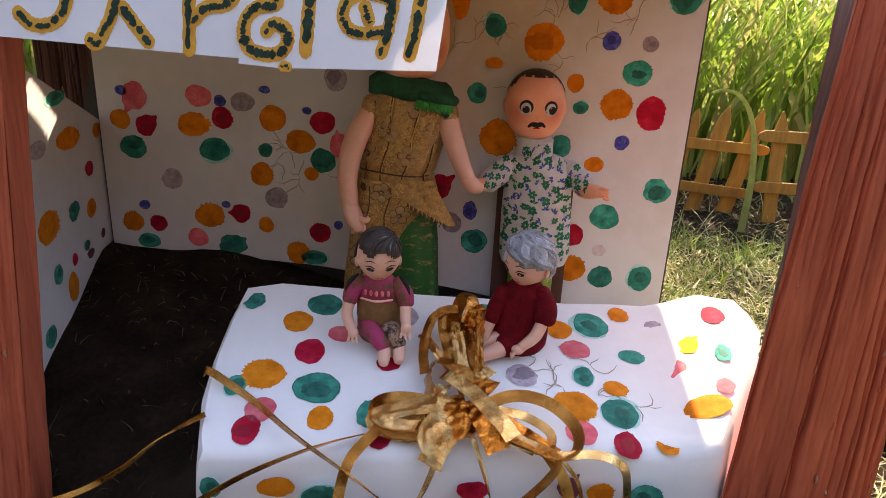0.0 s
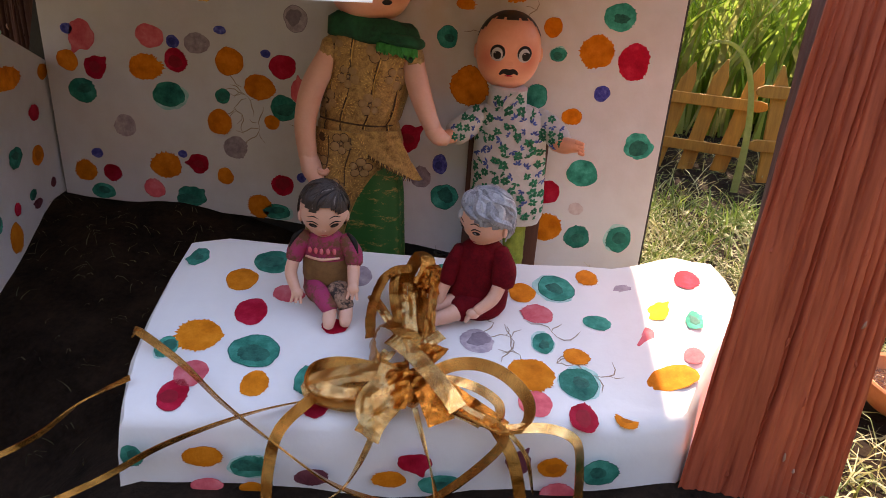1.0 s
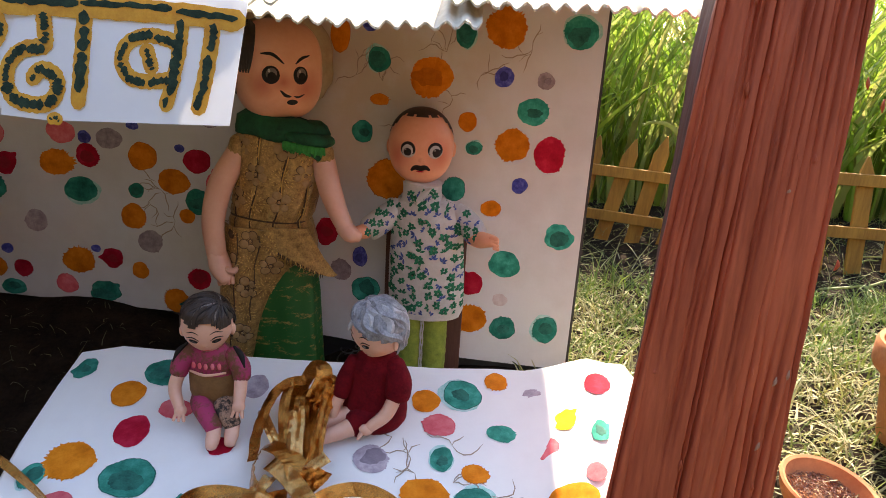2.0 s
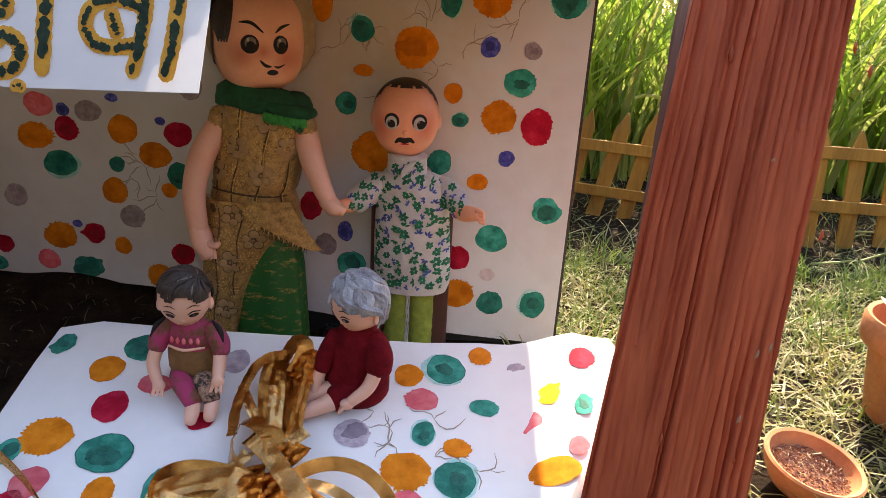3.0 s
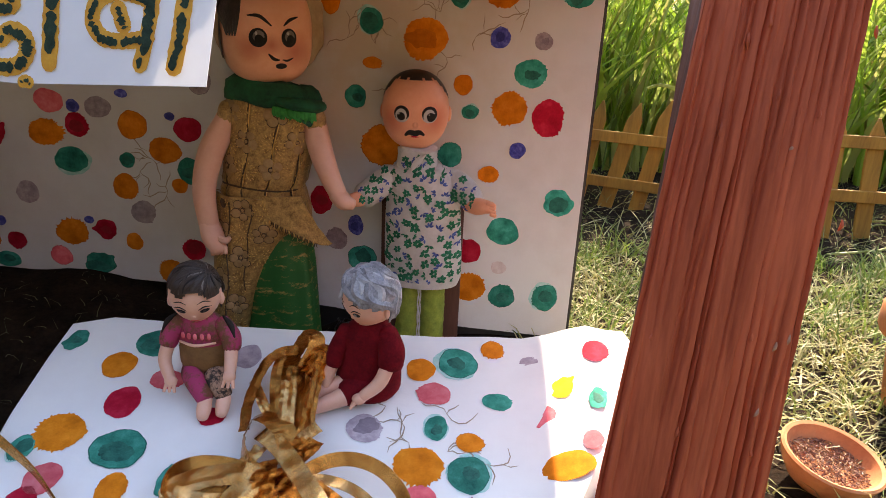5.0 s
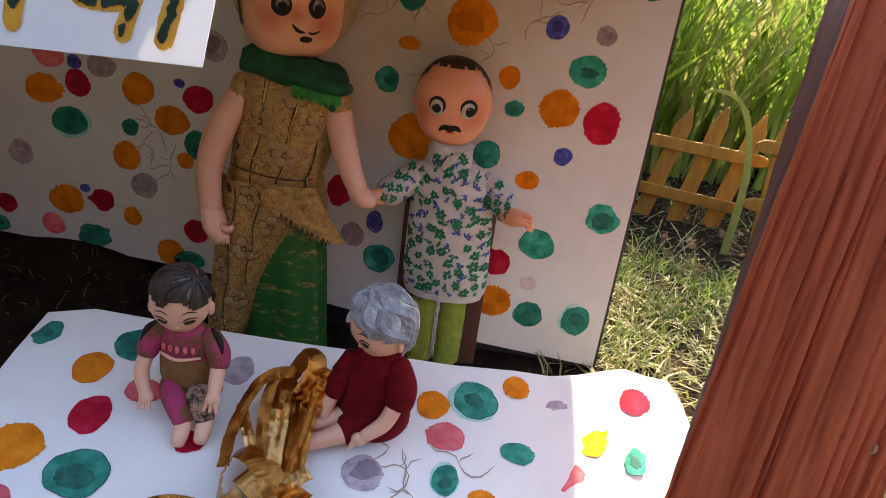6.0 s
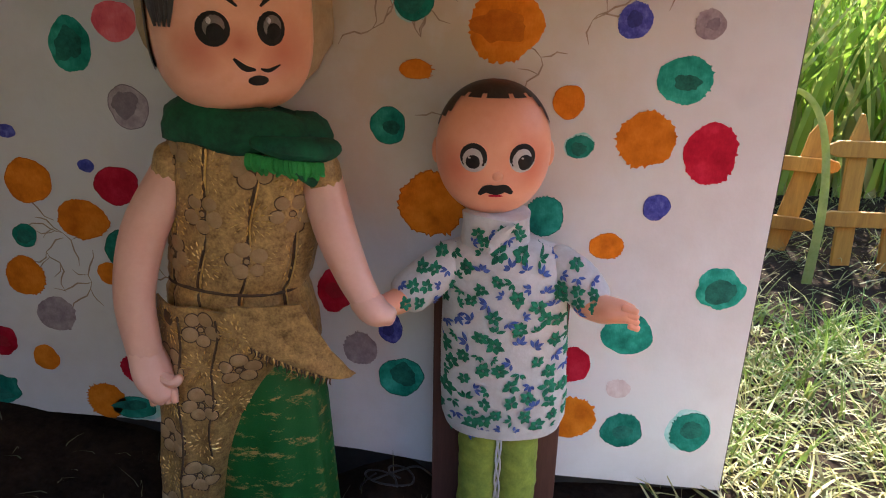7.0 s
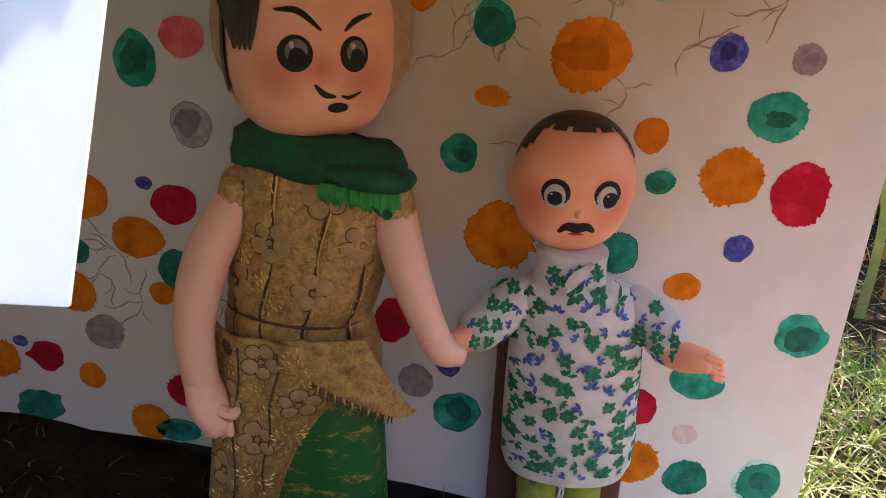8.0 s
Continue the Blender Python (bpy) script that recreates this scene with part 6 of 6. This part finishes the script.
# ---- ribbon bow ----
def build_bow():
    bow = thing("ribbon_bow", (0.045, 0.33, 0.037), "shiny gold gift ribbon bow with long curling tails", "ribbon")
    knot = Vector((0.046, 0.331, 0.0425))

    def piece(name, points, wide, material=GOLD, **more):
        bm = bmesh.new()
        band(bm, points, wide, **more)
        ob = part(name, bm, material, bow)
        ob.data.set_sharp_from_angle(angle=radians(16))
        return ob

    def creased(name, points, wide, material=GOLD, **more):
        bm = bmesh.new()
        ribbon(bm, points, wide, seed=wide * 999 + points[0][0] * 500, **more)
        ob = part(name, bm, material, bow)
        ob.data.set_sharp_from_angle(angle=radians(13))
        return ob

    # tall gathered loops leaning back over the table
    creased("loop", [(0.029, 0.411, 0.0685), (0.0295, 0.397, 0.0645), (0.0345, 0.378, 0.0595), (0.0405, 0.364, 0.0535), (0.0455, 0.351, 0.0495)], 0.0105, BRONZE, folds=2, deep=0.0016, twist=(-10, 5))
    creased("loop", [(0.0385, 0.409, 0.069), (0.041, 0.393, 0.0645), (0.0455, 0.375, 0.0595), (0.0485, 0.36, 0.0545), (0.0515, 0.348, 0.051)], 0.0105, BRONZE, folds=2, deep=0.0016, twist=(12, 6))
    creased("loop", [(0.0355, 0.3905, 0.0655), (0.0375, 0.383, 0.0635), (0.0392, 0.372, 0.0602), (0.0418, 0.361, 0.0562), (0.0442, 0.352, 0.0532)], 0.0078, GOLD, folds=2, deep=0.0016, up=(0.15, -0.5, 0.9), twist=(0, 8))
    creased("loop", [(0.0495, 0.409, 0.0705), (0.0492, 0.397, 0.067), (0.0498, 0.382, 0.0625), (0.0505, 0.368, 0.057), (0.0505, 0.356, 0.052)], 0.0078, BRONZE, folds=2, up=(0.7, -0.6, 0.5))
    creased("loop", [(0.0325, 0.4025, 0.0675), (0.036, 0.414, 0.0735), (0.039, 0.421, 0.077), (0.0432, 0.4195, 0.076), (0.0445, 0.412, 0.0715), (0.042, 0.401, 0.0665)], 0.0098, BRONZE, folds=1, deep=0.0008, up=(-0.5, -0.5, 0.8), twist=(0, 15))
    creased("loop", [(0.043, 0.397, 0.0675), (0.0455, 0.407, 0.0718), (0.0488, 0.412, 0.0738), (0.0512, 0.408, 0.072), (0.0502, 0.4, 0.0678), (0.047, 0.393, 0.0655)], 0.0088, COPPER, folds=1, deep=0.0008, up=(-0.3, -0.7, 0.7), twist=(0, -15))
    creased("loop", [(0.0355, 0.4105, 0.0725), (0.0265, 0.4085, 0.0712), (0.0202, 0.402, 0.068), (0.0175, 0.389, 0.0618), (0.0178, 0.376, 0.0568), (0.02, 0.3645, 0.0518)], 0.0058, BRONZE, folds=1, deep=0.0008, up=(-0.4, -0.6, 0.8), twist=(0, 25))
    creased("loop", [(0.0142, 0.398, 0.0595), (0.021, 0.386, 0.0595), (0.028, 0.375, 0.0575), (0.0355, 0.366, 0.0545)], 0.0052, GOLD, folds=2, deep=0.0016)
    creased("loop", [(0.049, 0.346, 0.0515), (0.0425, 0.358, 0.0575), (0.0315, 0.366, 0.0595), (0.0242, 0.366, 0.0575), (0.022, 0.357, 0.0515), (0.0275, 0.346, 0.0475), (0.0395, 0.338, 0.0455)], 0.0125, BRONZE, folds=1, deep=0.0008, up=(0.0, 0.4, 0.9), twist=(0, 15))
    creased("loop", [(0.0315, 0.354, 0.0515), (0.0282, 0.346, 0.0495), (0.0272, 0.3375, 0.0468), (0.0305, 0.3315, 0.0442), knot], 0.0095, GOLD, folds=2, deep=0.0016, up=(-0.5, -0.6, 0.7))
    # flared ends
    creased("ribbon_end", [(0.0312, 0.3565, 0.0575), (0.036, 0.3535, 0.0575), (0.044, 0.347, 0.0558), (0.054, 0.337, 0.0525), (0.064, 0.327, 0.0478), (0.0695, 0.3215, 0.0435)], 0.0092, GOLD, folds=1, deep=0.0008, crinkle=0.0005, up=(0.25, -0.45, 0.9), twist=(-4, 8))
    creased("ribbon_end", [(0.048, 0.343, 0.0505), (0.0515, 0.349, 0.0535), (0.0555, 0.3565, 0.0565)], 0.0088, COPPER, folds=2, deep=0.0016, up=(-0.3, -0.7, 0.8), taper=1.7)
    creased("ribbon_end", [(0.0478, 0.353, 0.0545), (0.0528, 0.358, 0.0572), (0.0575, 0.3625, 0.0592)], 0.0058, GOLD, folds=1, deep=0.0008, up=(-0.1, -0.5, 0.9), taper=1.2)
    creased("ribbon_end", [knot, (0.041, 0.3265, 0.0455), (0.035, 0.319, 0.042), (0.03, 0.3135, 0.0355), (0.028, 0.311, 0.0305)], 0.0095, GOLD, folds=2, deep=0.0016, up=(0, -0.7, 1), twist=(0, 24), taper=1.5)
    creased("ribbon_end", [(0.0475, 0.3425, 0.0515), (0.0525, 0.3325, 0.0495), (0.0575, 0.3235, 0.0455), (0.0625, 0.3165, 0.0385)], 0.0135, COPPER, folds=2, deep=0.0016, up=(0.1, -0.7, 0.8), twist=(0, -10))
    creased("ribbon_end", [(0.0365, 0.3445, 0.0515), (0.0385, 0.3345, 0.0505), (0.0395, 0.3265, 0.0475), (0.0395, 0.3195, 0.0415)], 0.0125, COPPER, folds=2, deep=0.0016, up=(-0.1, -0.7, 0.8), twist=(0, 10))
    creased("ribbon_end", [knot, (0.033, 0.328, 0.0475), (0.0265, 0.3225, 0.0455), (0.0265, 0.316, 0.0395), (0.034, 0.317, 0.0375), knot], 0.009, GOLD, folds=2, up=(0, -0.5, 1), twist=(0, 40))
    creased("loop", [knot, (0.031, 0.336, 0.0495), (0.012, 0.335, 0.0475), (-0.0025, 0.3285, 0.0435), (0.012, 0.3245, 0.0405), (0.03, 0.3265, 0.041)], 0.0115, GOLD, folds=2, deep=0.0016, up=(0, -0.4, 1), twist=(0, 10))
    creased("loop", [knot, (0.058, 0.333, 0.0475), (0.07, 0.3285, 0.0445), (0.082, 0.3225, 0.0405), (0.092, 0.3185, 0.037)], 0.0105, COPPER, folds=2, deep=0.0016, up=(0, -0.5, 1), twist=(0, -20))
    # side loops lying on the paper
    piece("loop", [knot, (0.029, 0.343, 0.0465), (0.008, 0.346, 0.047), (-0.004, 0.339, 0.046), (-0.002, 0.326, 0.042), (0.016, 0.325, 0.0395), knot], 0.0058, BRONZE, up=(0, -1, 0.4), twist=(0, -20))
    piece("loop", [knot, (0.03, 0.332, 0.0465), (0.015, 0.329, 0.043), (0.004, 0.325, 0.04), (0.02, 0.324, 0.039), knot], 0.0068, BRONZE, up=(0, -0.7, 1), twist=(0, -30))
    piece("loop", [knot, (0.059, 0.346, 0.0485), (0.0745, 0.351, 0.0505), (0.0905, 0.3465, 0.049), (0.1025, 0.335, 0.0435), (0.102, 0.3235, 0.038), (0.09, 0.3175, 0.0365), (0.072, 0.3225, 0.0395), knot], 0.0066, BRONZE, up=(0, -1, 0.5), twist=(0, 30))
    piece("loop", [knot, (0.06, 0.3385, 0.0475), (0.077, 0.337, 0.046), (0.089, 0.329, 0.0425), (0.0855, 0.32, 0.038), (0.068, 0.3235, 0.0395), knot], 0.0048, GOLD, up=(0, -0.5, 1), twist=(0, 40))
    piece("loop", [knot, (0.057, 0.33, 0.046), (0.069, 0.3245, 0.042), (0.081, 0.3205, 0.0385)], 0.0072, GOLD, up=(0, -0.4, 1), twist=(20, 50))
    # long tails
    piece("tail", [(-0.1025, 0.3515, 0.0485), (-0.0985, 0.3495, 0.0515), (-0.083, 0.3425, 0.0475), (-0.066, 0.333, 0.0435), (-0.041, 0.314, 0.0395), (-0.013, 0.299, 0.0325), (0.014, 0.301, 0.01), (0.04, 0.307, -0.004), (0.056, 0.309, -0.004), (0.076, 0.312, 0.012), (0.092, 0.3165, 0.032), (0.083, 0.322, 0.0395), knot], 0.0044, BRONZE, up=(0.1, -0.6, 1), twist=(0, 200))
    piece("tail", [knot, (0.022, 0.331, 0.039), (-0.004, 0.3245, 0.0375), (-0.032, 0.3115, 0.0345), (-0.062, 0.2945, 0.0275), (-0.09, 0.286, 0.011), (-0.125, 0.272, -0.004)], 0.003, BRONZE, up=(0, -0.5, 1), twist=(0, 160))
    piece("tail", [(-0.092, 0.326, 0.0395), (-0.112, 0.316, 0.03), (-0.135, 0.306, 0.012), (-0.165, 0.296, 0.0), (-0.21, 0.28, -0.002)], 0.003, BRONZE, up=(0, -0.5, 1), twist=(0, 220))
    piece("tail", [(0.033, 0.3165, 0.036), (0.027, 0.3055, 0.022), (0.018, 0.3045, 0.004), (0.006, 0.3, -0.006)], 0.003, GOLD, up=(0, -1, 0), twist=(0, 160))
    piece("tail", [(0.049, 0.3225, 0.041), (0.056, 0.3105, 0.028), (0.061, 0.3085, 0.01), (0.064, 0.307, -0.006)], 0.0026, GOLD, up=(0, -1, 0), twist=(0, 140))
    piece("tail", [(-0.0005, 0.3255, 0.0395), (-0.0105, 0.3045, 0.0355), (-0.0155, 0.3005, 0.016), (-0.017, 0.2985, -0.006)], 0.0055, BRONZE, up=(0, -1, 0.3), twist=(0, 20))
    piece("tail", [(0.092, 0.319, 0.0365), (0.112, 0.323, 0.0365), (0.1265, 0.3225, 0.031), (0.1305, 0.3215, 0.012), (0.1315, 0.319, -0.006)], 0.0048, GOLD, up=(0, -0.6, 1), twist=(0, 40))
    piece("tail", [(0.087, 0.3205, 0.037), (0.096, 0.315, 0.026), (0.1015, 0.314, 0.008), (0.104, 0.313, -0.006)], 0.006, BRONZE, up=(0, -1, 0.4), twist=(0, 30))
    piece("tail", [(0.093, 0.3195, 0.0365), (0.1035, 0.3165, 0.024), (0.1085, 0.3155, 0.004)], 0.0022, GOLD, up=(0, -1, 0.4), twist=(0, 90))
    bm = bmesh.new()
    ball(bm, knot, (0.007, 0.006, 0.0055), 0, 16, 10, lump=0.3)
    part("knot", bm, COPPER, bow)


build_bow()


# ---- fence ----
def build_fence(start, end, count, label, shear, rails, high, seed):
    """A small picket panel from one ground point to another, its rails with rounded ends."""
    a, b = Vector(start), Vector(end)
    along = (b - a).normalized()
    out = Vector((along.y, -along.x, 0))
    fence = thing("picket_fence", (a + b) / 2, label, "fence", "picket fence panels")
    rng = random.Random(seed)
    for z in rails:
        long = (b - a).length
        outline = [(-0.004, -0.0045), (0.004, -0.0075), (long - 0.004, -0.0075), (long + 0.004, -0.0045), (long + 0.006, 0.0), (long + 0.004, 0.0045), (long - 0.004, 0.0075), (0.004, 0.0075), (-0.004, 0.0045), (-0.006, 0.0)]
        bm = bmesh.new()
        prism(bm, [a + along * (u + z / high * shear) + out * 0.0045 + Vector((0, 0, z + w + rng.uniform(-1, 1) * 0.0006)) for u, w in outline], out * -0.004)
        bmesh.ops.bevel(bm, geom=bm.edges[:], offset=0.0006, segments=1, affect="EDGES")
        part("rail", bm, YELLOW_WOOD, fence, smooth=False)
    for k in range(count):
        q = a + (b - a) * (k + 0.5) / count + along * rng.uniform(-0.002, 0.002)
        h = high + rng.uniform(-0.005, 0.005)
        lean = rng.uniform(-0.004, 0.004) + shear
        w = 0.0095 + rng.uniform(-0.0008, 0.0008)
        bm = bmesh.new()
        outline = [(-w, -0.015), (w, -0.015), (w + lean * (1 - 0.024 / h), h - 0.024), (lean + 0.001, h), (lean - 0.001, h), (-w + lean * (1 - 0.024 / h), h - 0.024)]
        prism(bm, [q + along * u - out * 0.0002 + Vector((0, 0, z)) for u, z in outline], out * -0.0045)
        bmesh.ops.bevel(bm, geom=bm.edges[:], offset=0.0006, segments=1, affect="EDGES")
        part("picket", bm, YELLOW_WOOD, fence, smooth=False)


build_fence((0.208, 1.035, 0.0), (0.405, 0.965, 0.0), 5, "small weathered orange-yellow wooden picket fence panel, leaning", 0.027, (0.028, 0.09), 0.139, 5)
build_fence((0.41, 0.926, 0.0), (0.865, 0.915, 0.0), 10, "small yellow picket fence panel in front of grass", -0.013, (0.047, 0.114), 0.147, 12)


# ---- garden things ----
def build_saucer():
    c = (0.338, 0.428, 0.0005)
    bowl = thing("clay_saucer", c, "terracotta saucer filled with brown grain on the lawn", "saucer")
    bm = bmesh.new()
    lathe(bm, c, [(0.001, 0.0), (0.016, 0.0), (0.0195, 0.0015), (0.0248, 0.0095), (0.0276, 0.017), (0.028, 0.0186), (0.0268, 0.0197), (0.0248, 0.0188), (0.0232, 0.0135), (0.018, 0.0065), (0.001, 0.0055)], 40)
    part("bowl", bm, CLAY, bowl)
    rng = np.random.default_rng(3)
    n = 1500
    verts, faces = [], []
    for k in range(n):
        r, a = 0.0224 * math.sqrt(rng.random()), rng.uniform(0, 6.28)
        q = Vector((c[0] + r * math.cos(a), c[1] + r * math.sin(a), c[2] + 0.0112 + 0.002 * rng.random() - 0.0015 * (r / 0.0235) ** 2))
        turn = Euler((rng.uniform(-0.5, 0.5), rng.uniform(-0.5, 0.5), rng.uniform(0, 6.28))).to_matrix()
        long = rng.uniform(0.0005, 0.0022)
        b = len(verts)
        verts += [tuple(q + turn @ Vector(v)) for v in ((-long, 0, 0), (0, -0.0004, 0), (0, 0, 0.0005), (0, 0.0004, 0), (long, 0, 0))]
        faces += [(b, b + 1, b + 2), (b, b + 2, b + 3), (b + 4, b + 2, b + 1), (b + 4, b + 3, b + 2)]
    mesh = bpy.data.meshes.new("grain")
    mesh.from_pydata([tuple(Vector(v) - Vector(c)) for v in verts], [], faces)
    mesh.materials.append(SEED)
    grain = tagged(new("grain", mesh), "brown seeds and husks", kind="stuff")
    grain.parent = bowl
    bowl.rotation_euler = (radians(7), radians(6), 0)
    bowl.scale = (1.02, 1.02, 1.02)


def build_pot():
    c = (0.45, 0.515, -0.004)
    pot = thing("clay_pot", c, "terracotta flower pot standing on the lawn", "pot")
    bm = bmesh.new()
    lathe(bm, c, [(0.001, 0), (0.024, 0), (0.027, 0.004), (0.034, 0.05), (0.036, 0.056), (0.0405, 0.0565), (0.042, 0.06), (0.042, 0.074), (0.0405, 0.077), (0.0375, 0.076), (0.036, 0.06), (0.03, 0.05), (0.001, 0.048)], 40)
    part("body", bm, CLAY, pot)
    bm = bmesh.new()
    rows = []
    for j in range(7):
        rows.append([bm.verts.new((0.421 + 0.007 * i + 0.002 * math.sin(j), 0.485 + 0.008 * j, 0.0765 + 0.006 * noise.noise(Vector((i * 0.6, j * 0.6, 2))) + 0.005)) for i in range(8)])
    for a, b in zip(rows, rows[1:]):
        for i in range(7):
            bm.faces.new((a[i], a[i + 1], b[i + 1], b[i]))
    paper = single("crumpled_paper", bm, PAPER, (0.43, 0.51, 0.075), "crumpled white paper lying on the clay pot", "paper")
    thick = paper.modifiers.new("thickness", "SOLIDIFY")
    thick.thickness = 0.0006


def build_long_blade():
    bm = bmesh.new()
    band(bm, [(0.382, 0.885, -0.005), (0.383, 0.886, 0.05), (0.38, 0.886, 0.09), (0.373, 0.886, 0.125), (0.361, 0.884, 0.152), (0.345, 0.882, 0.168), (0.326, 0.88, 0.172), (0.312, 0.878, 0.168)], 0.0095, up=(0, -1, 0), thick=0.0002, taper=0.3, crown=0.0006)
    single("long_grass_blade", bm, STRAW, (0.382, 0.885, -0.005), "pale arching grass blade in front of the fence", "grass")


def build_wire():
    bm = bmesh.new()
    points = []
    for k in range(15):
        a = k * 0.75
        points.append((0.03 + 0.011 * math.cos(a) * (1 - k * 0.02) + 0.0012 * k, 0.563 + 0.006 * math.sin(a), 0.008 + 0.005 * abs(math.sin(a * 0.5)) + 0.0004 * k))
    tube(bm, points, [0.0005] * len(points), 6, 0, per=4)
    tube(bm, [(0.028, 0.566, 0.009), (0.04, 0.57, 0.012), (0.05, 0.572, 0.014), (0.058, 0.5635, 0.016)], [0.0005] * 4, 6, 0)
    tube(bm, [(0.022, 0.565, 0.004), (0.024, 0.564, 0.009), (0.03, 0.565, 0.014)], [0.0005] * 3, 6, 0)
    single("wire", bm, WIRE, (0.03, 0.563, 0.008), "thin black wire coiled beside the dolls", "wire")


def build_twigs():
    rng = random.Random(17)
    for k in range(9):
        x, y = rng.uniform(0.3, 0.9), rng.uniform(0.8, 0.98)
        a = rng.uniform(-0.4, 0.4)
        long = rng.uniform(0.05, 0.14)
        z = float(ground_z(x, y))
        bm = bmesh.new()
        points = [(x + long * t * math.cos(a) + rng.uniform(-1, 1) * 0.004, y + long * t * math.sin(a), float(ground_z(x, y)) + 0.003 + 0.012 * math.sin(math.pi * t) * rng.random()) for t in (0, 0.33, 0.66, 1)]
        tube(bm, points, [0.0016, 0.0014, 0.0011, 0.0007], 7, 0)
        single("dry_twig", bm, STRAW, points[0], "dry pale twig lying on the soil bed", "twig", "twigs at the fence")


build_saucer()
build_pot()
build_long_blade()
build_wire()
build_twigs()
